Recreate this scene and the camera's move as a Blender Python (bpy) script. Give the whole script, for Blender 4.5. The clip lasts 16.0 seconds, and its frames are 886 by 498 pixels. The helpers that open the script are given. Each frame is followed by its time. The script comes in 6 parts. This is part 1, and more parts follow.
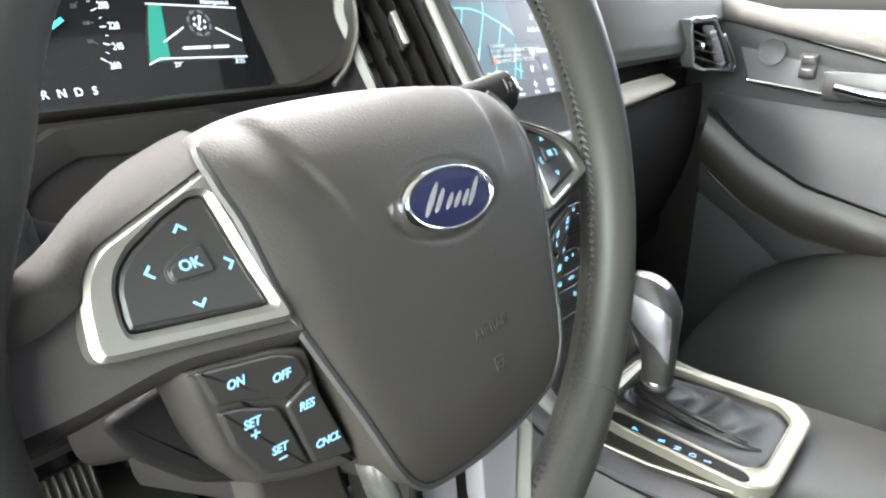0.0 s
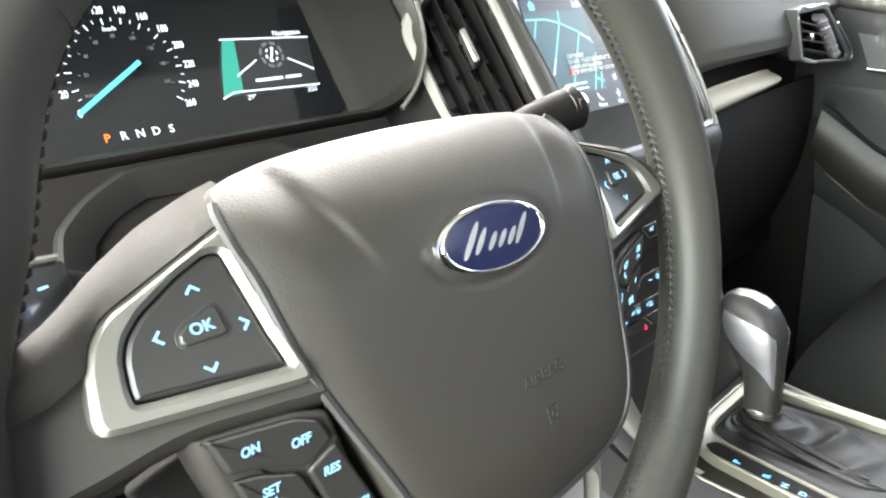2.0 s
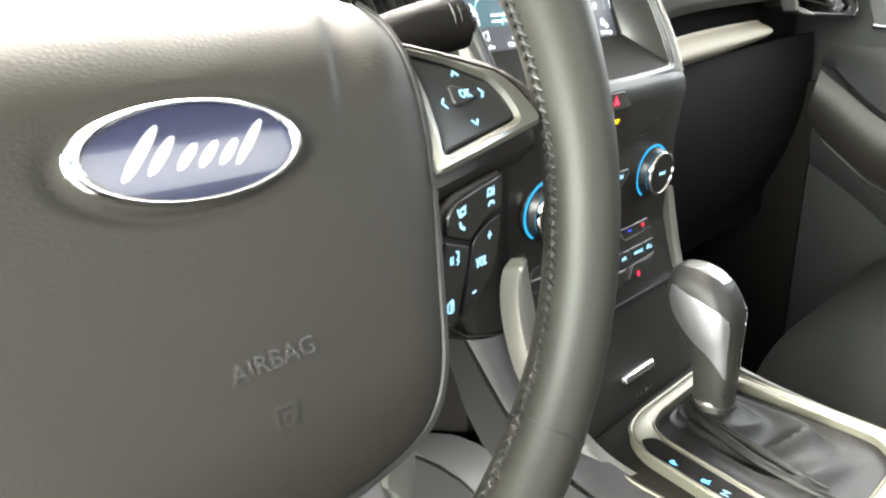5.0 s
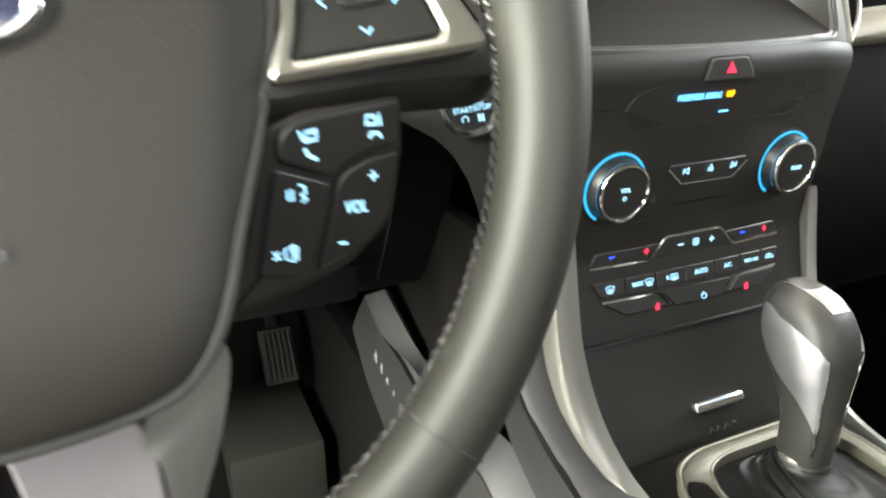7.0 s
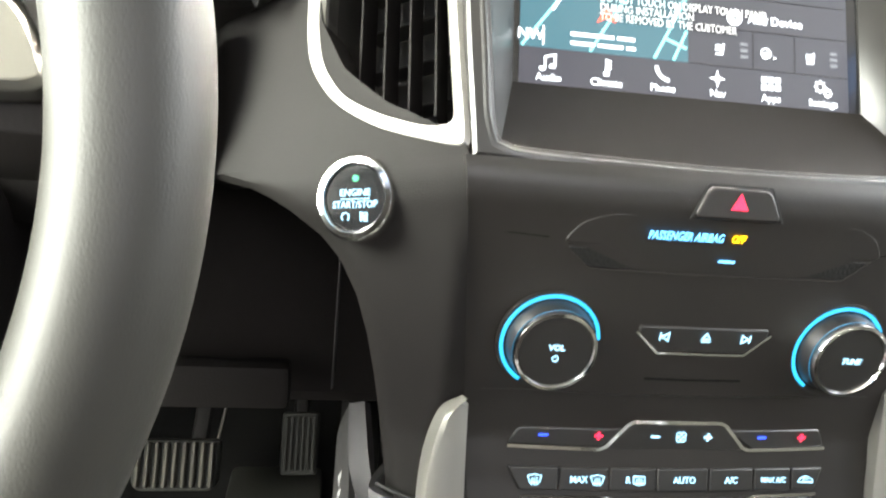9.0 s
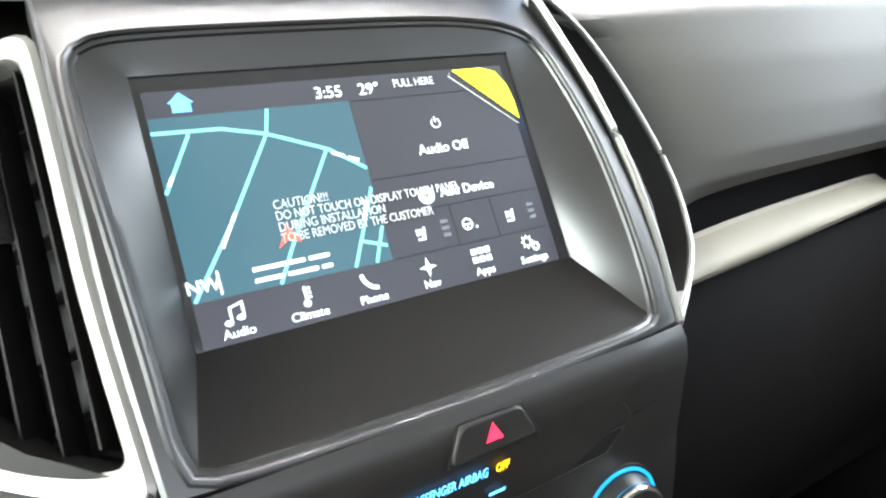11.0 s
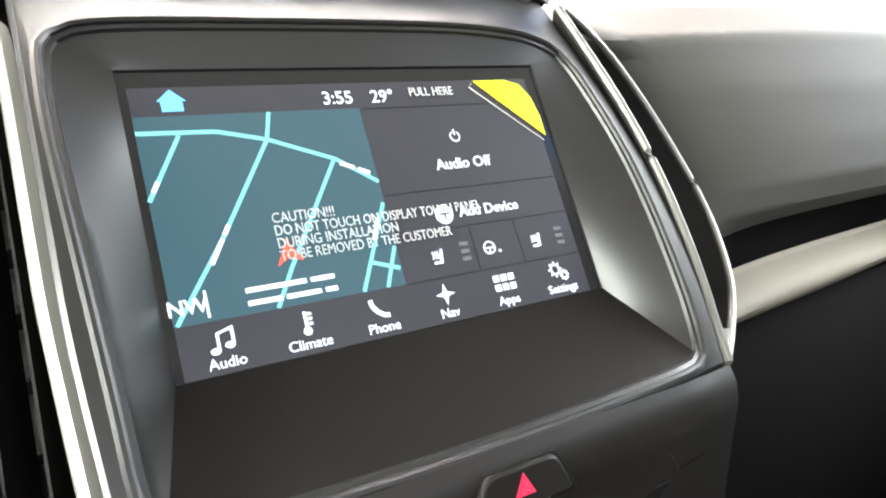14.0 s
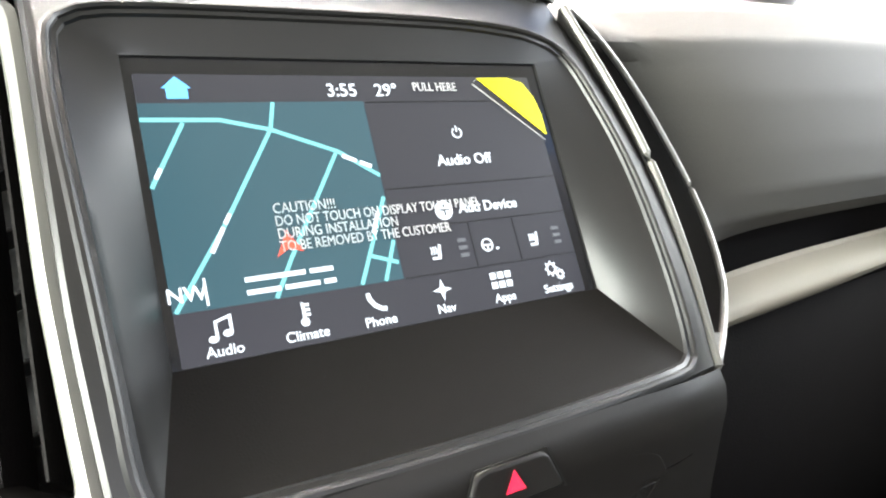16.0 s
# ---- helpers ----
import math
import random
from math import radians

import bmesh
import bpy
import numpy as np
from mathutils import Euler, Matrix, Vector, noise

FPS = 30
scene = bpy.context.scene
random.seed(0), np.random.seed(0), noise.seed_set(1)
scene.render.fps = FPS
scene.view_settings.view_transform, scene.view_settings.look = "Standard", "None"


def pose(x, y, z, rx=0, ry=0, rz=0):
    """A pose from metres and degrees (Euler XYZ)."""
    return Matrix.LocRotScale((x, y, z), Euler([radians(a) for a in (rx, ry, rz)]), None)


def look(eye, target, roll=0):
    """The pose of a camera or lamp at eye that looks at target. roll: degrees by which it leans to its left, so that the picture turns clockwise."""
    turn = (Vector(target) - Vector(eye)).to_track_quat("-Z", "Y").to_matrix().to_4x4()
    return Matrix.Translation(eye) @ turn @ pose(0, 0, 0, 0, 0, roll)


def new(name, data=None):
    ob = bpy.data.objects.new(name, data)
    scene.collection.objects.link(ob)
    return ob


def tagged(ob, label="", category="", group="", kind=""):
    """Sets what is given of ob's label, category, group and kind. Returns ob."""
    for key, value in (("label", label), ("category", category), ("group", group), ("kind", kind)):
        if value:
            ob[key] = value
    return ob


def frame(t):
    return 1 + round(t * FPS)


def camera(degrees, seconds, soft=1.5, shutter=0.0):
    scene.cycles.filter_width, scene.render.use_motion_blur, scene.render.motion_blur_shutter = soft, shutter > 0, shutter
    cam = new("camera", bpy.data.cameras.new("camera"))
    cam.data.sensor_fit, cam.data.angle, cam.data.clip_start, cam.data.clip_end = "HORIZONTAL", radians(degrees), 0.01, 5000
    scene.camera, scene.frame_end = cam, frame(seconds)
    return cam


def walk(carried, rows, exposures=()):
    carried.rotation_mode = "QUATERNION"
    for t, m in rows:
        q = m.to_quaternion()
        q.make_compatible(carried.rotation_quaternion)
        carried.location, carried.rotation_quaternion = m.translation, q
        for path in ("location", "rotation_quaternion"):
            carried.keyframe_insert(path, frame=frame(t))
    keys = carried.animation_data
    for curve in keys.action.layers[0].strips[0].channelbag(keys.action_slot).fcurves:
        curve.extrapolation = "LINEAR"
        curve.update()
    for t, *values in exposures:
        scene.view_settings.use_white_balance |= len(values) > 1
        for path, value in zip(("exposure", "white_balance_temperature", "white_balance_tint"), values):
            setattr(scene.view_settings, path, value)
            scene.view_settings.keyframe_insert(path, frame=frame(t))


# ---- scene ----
cam = camera(64.98, 16.0, soft=2.1, shutter=0.4)
PATH = [
    (0, (-0.5952, -0.3744, 0.6806), (-0.2227, -0.0865, 0.5123), 1.03),
    (0.5, (-0.5882, -0.3746, 0.6762), (-0.2356, -0.0629, 0.5074), -0.86),
    (1, (-0.5947, -0.3764, 0.6781), (-0.2605, -0.0517, 0.4967), -2.68),
    (1.5, (-0.5900, -0.3726, 0.6874), (-0.2614, -0.0407, 0.5090), -2.56),
    (2, (-0.5633, -0.3783, 0.6877), (-0.2399, -0.0336, 0.5245), -3.34),
    (2.5, (-0.5482, -0.3772, 0.6596), (-0.2481, -0.0287, 0.4635), -3.39),
    (3, (-0.5383, -0.3791, 0.6563), (-0.2448, -0.0315, 0.4490), -3.86),
    (3.5, (-0.5432, -0.3760, 0.6557), (-0.2473, -0.0297, 0.4496), -2.88),
    (4, (-0.5279, -0.3906, 0.6511), (-0.2200, -0.0479, 0.4570), -2.20),
    (4.2, (-0.5137, -0.3899, 0.6517), (-0.1995, -0.0495, 0.4634), -2.09),
    (6.3, (-0.3840, -0.3627, 0.6265), (-0.1143, 0.0198, 0.4506), -1.29),
    (6.5, (-0.3817, -0.3828, 0.6336), (-0.1417, 0.0154, 0.4497), -0.80),
    (7, (-0.3356, -0.4008, 0.6128), (-0.1463, 0.0212, 0.4226), -0.03),
    (7.5, (-0.2425, -0.3918, 0.5820), (-0.1003, 0.0520, 0.4008), 2.77),
    (8, (-0.1792, -0.3540, 0.5836), (-0.0763, 0.1180, 0.4546), 4.82),
    (8.5, (-0.1699, -0.3465, 0.5890), (-0.0931, 0.1308, 0.4614), 4.90),
    (9, (-0.1696, -0.3474, 0.6016), (-0.0906, 0.1283, 0.4694), 5.64),
    (9.5, (-0.1642, -0.3427, 0.6518), (-0.0485, 0.1206, 0.5035), 1.70),
    (10, (-0.1604, -0.3272, 0.6771), (0.0239, 0.1145, 0.5322), -2.45),
    (10.2, (-0.1532, -0.3168, 0.6864), (0.0522, 0.1167, 0.5453), -3.94),
    (12.3, (-0.1232, -0.2493, 0.6686), (0.1451, 0.1666, 0.5978), -5.68),
    (12.5, (-0.1223, -0.2482, 0.6685), (0.1399, 0.1718, 0.5987), -5.42),
    (13, (-0.1212, -0.2498, 0.6618), (0.1382, 0.1713, 0.5885), -5.10),
    (13.5, (-0.1225, -0.2475, 0.6636), (0.1305, 0.1771, 0.5881), -4.38),
    (14, (-0.1225, -0.2475, 0.6628), (0.1290, 0.1783, 0.5890), -4.48),
    (14.5, (-0.1238, -0.2470, 0.6647), (0.1287, 0.1775, 0.5868), -3.01),
    (15, (-0.1241, -0.2472, 0.6641), (0.1289, 0.1768, 0.5851), -2.69),
    (15.5, (-0.1248, -0.2476, 0.6644), (0.1294, 0.1752, 0.5833), -2.69),
    (16, (-0.1254, -0.2477, 0.6649), (0.1301, 0.1746, 0.5848), -2.35),
]
walk(cam, [(t, look(eye, target, roll)) for t, eye, target, roll in PATH], exposures=[(0.0, 3.5, 6050, 12), (2.0, 3.7, 6200, 11), (3.0, 3.62, 6400, 10), (4.2, 3.95, 6500, 10), (6.5, 3.95, 6600, 8), (7.0, 4.0, 6700, 9), (7.5, 4.55, 6700, 10), (8.0, 4.4, 6800, 10), (9.0, 4.6, 6600, 11), (9.5, 4.95, 6300, 11), (10.2, 4.65, 5950, 9), (12.5, 3.68, 6400, 12), (16.0, 3.68, 6400, 12)])

# ---- light ----
world = bpy.data.worlds.new("sky")
scene.world = world
world.use_nodes = True
wn = world.node_tree
sky = wn.nodes.new("ShaderNodeTexSky")
sky.sky_type, sky.sun_disc = "NISHITA", False
sky.sun_elevation, sky.sun_rotation = radians(52), radians(335)
sky.dust_density = 4.0
wn.nodes["Background"].inputs[1].default_value = 0.05
wn.links.new(sky.outputs[0], wn.nodes["Background"].inputs[0])
sun_data = bpy.data.lights.new("sun", "SUN")
sun_data.energy, sun_data.angle, sun_data.color = 0.8, radians(14), (1.0, 0.95, 0.87)
sun = new("sun", sun_data)
sun.matrix_world = look((-1.2, 2.6, 3.6), (0, 0, 0.5))


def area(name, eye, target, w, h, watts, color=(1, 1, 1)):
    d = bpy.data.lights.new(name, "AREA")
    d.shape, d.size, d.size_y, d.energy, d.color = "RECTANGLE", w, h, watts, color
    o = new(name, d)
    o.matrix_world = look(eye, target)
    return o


area("windshield_daylight", (0.0, 0.95, 1.55), (0.0, -0.1, 0.60), 1.7, 0.8, 40.0, (1.0, 0.94, 0.85))
area("doorway_daylight", (-1.15, -0.20, 0.84), (0.05, -0.05, 0.58), 0.9, 0.85, 11.5, (0.96, 1.0, 0.88))
# fill lamp behind the unseen rear wall, added to brighten driver-facing surfaces
area("rear_fill_light", (0.0, -1.30, 1.00), (0.0, 0.0, 0.66), 1.1, 0.30, 0.7, (1.0, 0.96, 0.90))
area("passenger_window_daylight", (0.90, -0.05, 0.96), (0.1, -0.1, 0.5), 0.8, 0.42, 1.5, (0.97, 1.0, 0.96))


# ---- materials ----
def mat(name, color, rough=0.5, metal=0.0, grain=600.0, var=0.12, bump=0.15, patch=9.0, coat=0.0, kind="noise", rvar=0.08, spec=0.5):
    m = bpy.data.materials.new(name)
    m.use_nodes = True
    n, l = m.node_tree.nodes, m.node_tree.links
    b = n["Principled BSDF"]
    b.inputs["Roughness"].default_value, b.inputs["Metallic"].default_value = rough, metal
    b.inputs["Coat Weight"].default_value = coat
    b.inputs["Specular IOR Level"].default_value = spec
    co = n.new("ShaderNodeTexCoord")
    big = n.new("ShaderNodeTexNoise")
    big.inputs["Scale"].default_value, big.inputs["Detail"].default_value = patch, 4
    l.new(co.outputs["Object"], big.inputs["Vector"])
    if kind == "voronoi":
        fine = n.new("ShaderNodeTexVoronoi")
        fine.feature = "DISTANCE_TO_EDGE"
        fine_out = fine.outputs["Distance"]
    else:
        fine = n.new("ShaderNodeTexNoise")
        fine.inputs["Detail"].default_value = 3
        fine_out = fine.outputs[0]
    fine.inputs["Scale"].default_value = grain
    l.new(co.outputs["Object"], fine.inputs["Vector"])
    ramp = n.new("ShaderNodeMapRange")
    ramp.inputs["To Min"].default_value, ramp.inputs["To Max"].default_value = 1 - var, 1 + var
    l.new(big.outputs[0], ramp.inputs["Value"])
    mul = n.new("ShaderNodeMix")
    mul.data_type, mul.blend_type = "RGBA", "MULTIPLY"
    mul.inputs["Factor"].default_value = 1.0
    mul.inputs[6].default_value = (*color, 1)
    l.new(ramp.outputs[0], mul.inputs[7])
    l.new(mul.outputs[2], b.inputs["Base Color"])
    rr = n.new("ShaderNodeMapRange")
    rr.inputs["To Min"].default_value, rr.inputs["To Max"].default_value = max(rough - rvar, 0.02), min(rough + rvar, 1)
    l.new(big.outputs[0], rr.inputs["Value"])
    l.new(rr.outputs[0], b.inputs["Roughness"])
    if bump > 0:
        bp = n.new("ShaderNodeBump")
        bp.inputs["Strength"].default_value, bp.inputs["Distance"].default_value = bump, 0.0006
        l.new(fine_out, bp.inputs["Height"])
        l.new(bp.outputs[0], b.inputs["Normal"])
    return m


def glow(name, color, strength):
    m = bpy.data.materials.new(name)
    m.use_nodes = True
    b = m.node_tree.nodes["Principled BSDF"]
    b.inputs["Base Color"].default_value = (0.02, 0.02, 0.02, 1)
    b.inputs["Roughness"].default_value = 0.35
    b.inputs["Specular IOR Level"].default_value = 0.2
    b.inputs["Emission Color"].default_value = (*color, 1)
    b.inputs["Emission Strength"].default_value = strength * 0.66
    return m


# darker than the fascia's own tone, to hold the shade over its upper part
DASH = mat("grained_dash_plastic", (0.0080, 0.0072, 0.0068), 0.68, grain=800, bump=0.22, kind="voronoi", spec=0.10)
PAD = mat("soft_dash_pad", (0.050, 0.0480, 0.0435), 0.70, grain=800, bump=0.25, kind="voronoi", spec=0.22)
# near-black colour also stands for the shade low in the footwell
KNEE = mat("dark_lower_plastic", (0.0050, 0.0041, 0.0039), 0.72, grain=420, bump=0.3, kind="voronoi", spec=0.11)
PANEL = mat("satin_panel_plastic", (0.0130, 0.0114, 0.0100), 0.46, grain=900, bump=0.05, spec=0.3)
SURROUND = mat("smooth_surround_plastic", (0.0075, 0.0070, 0.0062), 0.40, grain=900, bump=0.05, spec=0.55)
LEDGE = mat("matt_ledge_vinyl", (0.0068, 0.0056, 0.0046), 0.74, grain=800, bump=0.2, kind="voronoi", spec=0.14)
BUTTON = mat("button_plastic", (0.012, 0.0113, 0.0102), 0.4, grain=900, bump=0.05)
LEATHER = mat("wheel_leather", (0.0165, 0.0158, 0.0131), 0.50, grain=950, bump=0.16, kind="voronoi", rvar=0.06, spec=0.32)
LEATHER_D = mat("dark_leather", (0.0045, 0.0041, 0.0038), 0.50, grain=420, bump=0.4, kind="voronoi", spec=0.28)
THREAD = mat("black_thread", (0.007, 0.0065, 0.006), 0.6, bump=0.1)
HUB = mat("hub_cover_vinyl", (0.0170, 0.0152, 0.0126), 0.52, grain=560, bump=0.28, kind="voronoi", spec=0.26)
# paler and glossier than the cover, to carry highlights on the moulded letters
RELIEF = mat("highlit_vinyl_relief", (0.0260, 0.0235, 0.0200), 0.26, grain=900, bump=0.0)
SPOKE = mat("spoke_plastic", (0.016, 0.0140, 0.0120), 0.62, grain=700, bump=0.15, spec=0.25)
SILVER = mat("satin_silver_trim", (0.31, 0.302, 0.28), 0.26, 0.9, grain=1200, var=0.05, bump=0.03)
KNOB = mat("black_knob_plastic", (0.014, 0.0132, 0.012), 0.46, grain=900, bump=0.08)
BEZEL = mat("satin_silver_bezel", (0.28, 0.273, 0.243), 0.30, 0.88, grain=1200, var=0.06, bump=0.03)
TRIM = mat("pale_satin_trim", (0.205, 0.200, 0.182), 0.40, 0.55, grain=1200, var=0.04, bump=0.02)
LEG_GREY = mat("pale_grey_plastic", (0.150, 0.141, 0.150), 0.45, grain=700, bump=0.1)
SHOULDER = mat("matt_brown_plastic", (0.015, 0.0135, 0.0118), 0.8, grain=700, bump=0.2, spec=0.12)
CHAMPAGNE = mat("champagne_satin_trim", (0.155, 0.147, 0.118), 0.40, 0.6, grain=1200, var=0.06, bump=0.03)
OLIVE = mat("olive_satin_panel", (0.0115, 0.0104, 0.0080), 0.45, grain=900, bump=0.05, spec=0.2)
BRUSHED = mat("brushed_silver", (0.30, 0.30, 0.312), 0.34, 0.9, grain=1500, var=0.04, bump=0.03)
CHROME = mat("bright_chrome", (0.82, 0.82, 0.80), 0.10, 1.0, bump=0.0, var=0.03, rvar=0.04)
GLOSS = mat("gloss_black", (0.008, 0.008, 0.009), 0.12, bump=0.0, coat=0.3, rvar=0.05)
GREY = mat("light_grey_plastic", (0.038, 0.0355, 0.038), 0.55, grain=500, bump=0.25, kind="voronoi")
# darker copy of the grey, for faces turned away from the light
GREY_SHADED = mat("shaded_grey_vinyl", (0.020, 0.0188, 0.019), 0.5, grain=800, bump=0.2, kind="voronoi", spec=0.3)
TAN = mat("taupe_trim_strip", (0.22, 0.196, 0.155), 0.62, grain=700, bump=0.1, spec=0.25)
# carpet, vinyl, rubber and pedal metal are darkened to stand for footwell shade
CARPET = mat("dark_carpet", (0.0035, 0.0032, 0.003), 0.95, grain=900, bump=0.9, spec=0.1)
MATGREY = mat("grey_green_vinyl", (0.018, 0.0175, 0.0145), 0.6, spec=0.3, grain=500, bump=0.2)
RUBBER = mat("pedal_rubber", (0.014, 0.0135, 0.0115), 0.7, spec=0.2, grain=600, bump=0.3)
METAL = mat("worn_pedal_metal", (0.065, 0.06, 0.049), 0.5, 0.6, grain=500, bump=0.1)
CLOTH = mat("seat_fabric", (0.0078, 0.0083, 0.0070), 0.9, grain=700, bump=0.8, spec=0.15)
DOOR_PAD = mat("grey_door_vinyl", (0.046, 0.0465, 0.048), 0.6, grain=700, bump=0.2, kind="voronoi", spec=0.3)
DOOR_DARK = mat("dark_door_plastic", (0.0175, 0.0178, 0.0184), 0.55, grain=700, bump=0.15, spec=0.3)
RED = mat("red_fabric", (0.25, 0.015, 0.02), 0.8, grain=700, bump=0.4)
NAVY = mat("navy_enamel", (0.006, 0.008, 0.030), 0.22, bump=0.0, coat=0.5)
BADGE_SILVER = mat("badge_silver", (0.52, 0.52, 0.51), 0.30, 0.9, bump=0.0)
CONCRETE = mat("pale_concrete", (0.42, 0.41, 0.39), 0.85, grain=30, bump=0.3, patch=0.4)
HEADLINER = mat("grey_headliner", (0.22, 0.212, 0.20), 0.9, grain=500, bump=0.3)
BLUE_LIT = glow("blue_backlight", (0.10, 0.42, 0.85), 0.45)
CYAN_LIT = glow("pale_blue_backlight", (0.30, 0.62, 0.85), 0.25)
RING_LIT = glow("blue_ring_backlight", (0.01, 0.23, 0.46), 0.30)
RED_LIT = glow("red_backlight", (0.85, 0.02, 0.06), 0.30)
AMBER_LIT = glow("amber_backlight", (1.0, 0.50, 0.0), 0.33)
ORANGE_LIT = glow("orange_backlight", (1.0, 0.16, 0.0), 0.40)
DEEPBLUE_LIT = glow("deep_blue_backlight", (0.02, 0.06, 0.8), 0.35)
GREEN_LIT = glow("green_lamp", (0.0, 0.35, 0.14), 0.3)
WHITE_LIT = glow("white_display_light", (0.85, 0.95, 1.0), 0.26)
DIM_LIT = glow("dim_display_light", (0.6, 0.65, 0.7), 0.05)
NEEDLE_LIT = glow("needle_light", (0.10, 0.75, 0.85), 0.30)
TEAL_LIT = glow("map_teal_light", (0.045, 0.14, 0.175), 0.135)
ROAD_LIT = glow("map_road_light", (0.20, 0.62, 0.62), 0.24)
LCD_DARK = glow("display_black_light", (0.05, 0.05, 0.065), 0.12)
LCD_LINE = glow("display_line_light", (0.02, 0.02, 0.025), 0.05)
MINT_LIT = glow("display_green_light", (0.03, 0.50, 0.34), 0.14)
ARROW_LIT = glow("map_arrow_light", (0.9, 0.09, 0.04), 0.30)
HOME_LIT = glow("home_icon_light", (0.12, 0.45, 0.85), 0.34)
YELLOW = mat("yellow_film_tab", (0.85, 0.72, 0.0), 0.4, bump=0.0, var=0.03)
STICKER_INK = mat("white_film_ink", (0.48, 0.48, 0.48), 0.6, bump=0.0)

# ---- mesh tools ----
LEAN = 22.0
DASHM = Matrix.Translation((0, 0, 0.64)) @ Matrix.Rotation(radians(-LEAN), 4, "X")


def part(name, bm, material, parent, label="", smooth=True, m=None):
    me = bpy.data.meshes.new(name)
    bmesh.ops.recalc_face_normals(bm, faces=bm.faces)
    bm.to_mesh(me)
    bm.free()
    if smooth:
        me.shade_smooth()
        me.set_sharp_from_angle(angle=radians(38))
    me.materials.append(material)
    ob = new(name, me)
    ob.parent = parent
    if m is not None:
        ob.matrix_local = m
    return tagged(ob, label) if label else ob


def thing(name, label, category, m=None, group="", kind=""):
    ob = new(name)
    ob.empty_display_size = 0.02
    ob.matrix_world = m if m is not None else Matrix()
    return tagged(ob, label, category, group, kind)


def T(x, y, z):
    return Matrix.Translation((x, y, z))


def mm(pts):
    return [(x * 0.001, z * 0.001) for x, z in pts]


def area2(pts):
    return 0.5 * sum(a[0] * b[1] - b[0] * a[1] for a, b in zip(pts, pts[1:] + pts[:1]))


def ccw(pts):
    pts = list(pts)
    return pts if area2(pts) > 0 else pts[::-1]


def rounded(pts, r, n=4):
    """Corners of a closed outline cut round with radius r."""
    out, k = [], len(pts)
    for i in range(k):
        p, a, b = Vector(pts[i]), Vector(pts[i - 1]), Vector(pts[(i + 1) % k])
        ri = r[i] if isinstance(r, (list, tuple)) else r
        u, v = a - p, b - p
        cut = min(ri, u.length * 0.45, v.length * 0.45)
        s, e = p + u.normalized() * cut, p + v.normalized() * cut
        for j in range(n + 1):
            t = j / n
            q = s * (1 - t) ** 2 + p * 2 * t * (1 - t) + e * t * t
            out.append((q.x, q.y))
    return out


def inset(pts, d):
    """Closed outline moved inwards by d."""
    pts = ccw(pts)
    out, k = [], len(pts)
    for i in range(k):
        a, p, b = Vector(pts[i - 1]), Vector(pts[i]), Vector(pts[(i + 1) % k])
        e1, e2 = p - a, b - p
        if e1.length < 1e-9:
            e1 = e2
        if e2.length < 1e-9:
            e2 = e1
        n1, n2 = Vector((-e1.y, e1.x)).normalized(), Vector((-e2.y, e2.x)).normalized()
        h = n1 + n2
        h = h / max(h.dot(h), 0.6) * 2 if h.length > 1e-6 else n1
        q = p + h * d * 0.999
        out.append((q.x, q.y))
    return out


def skin(bm, loops, closed=True, cap0=True, cap1=True):
    rows = [[bm.verts.new(p) for p in loop] for loop in loops]
    n = len(rows[0])
    for a, b in zip(rows, rows[1:]):
        for i in range(n if closed else n - 1):
            j = (i + 1) % n
            bm.faces.new((a[i], a[j], b[j], b[i]))
    if cap0:
        bm.faces.new(rows[0][::-1])
    if cap1:
        bm.faces.new(rows[-1])
    return rows


def plate(pts, back, front, bevel=0.0008, bm=None):
    """A flat piece in the xz plane from y = back to y = front (front is nearer the driver), its front edge bevelled."""
    bm = bm or bmesh.new()
    pts = ccw(pts)
    s = 1 if front < back else -1
    a = inset(pts, bevel * 0.35)
    b = inset(pts, bevel)
    skin(bm, [[(x, back, z) for x, z in pts], [(x, front + s * bevel, z) for x, z in pts],
              [(x, front + s * bevel * 0.35, z) for x, z in a], [(x, front, z) for x, z in b], [(x, front, z) for x, z in inset(pts, bevel * 1.06)]])
    return bm


def frame_plate(outer, inner, back, front, bevel=0.0008):
    """A flat ring between two outlines with the same number of points."""
    bm = bmesh.new()
    outer, inner = ccw(outer), ccw(inner)
    o2, i2 = inset(outer, bevel), inset(inner, -bevel)
    s = 1 if front < back else -1
    loops = [[(x, back, z) for x, z in outer], [(x, front + s * bevel, z) for x, z in outer], [(x, front, z) for x, z in o2],
             [(x, front, z) for x, z in i2], [(x, front + s * bevel, z) for x, z in inner], [(x, back, z) for x, z in inner]]
    rows = [[bm.verts.new(p) for p in loop] for loop in loops]
    rows.append(rows[0])
    n = len(outer)
    for a, b in zip(rows, rows[1:]):
        for i in range(n):
            j = (i + 1) % n
            bm.faces.new((a[i], a[j], b[j], b[i]))
    return bm


def smooth_line(pts, n=6, closed=False):
    """Points along a Catmull-Rom curve."""
    P = [Vector(p) for p in pts]
    k = len(P)
    out = []
    for i in range(k if closed else k - 1):
        p0 = P[(i - 1) % k] if closed or i > 0 else P[0] * 2 - P[1]
        p1, p2 = P[i], P[(i + 1) % k]
        p3 = P[(i + 2) % k] if closed or i + 2 < k else P[-1] * 2 - P[-2]
        for j in range(n):
            t = j / n
            out.append(0.5 * ((2 * p1) + (p2 - p0) * t + (2 * p0 - 5 * p1 + 4 * p2 - p3) * t * t + (3 * p1 - p0 - 3 * p2 + p3) * t ** 3))
    if not closed:
        out.append(P[-1])
    return out


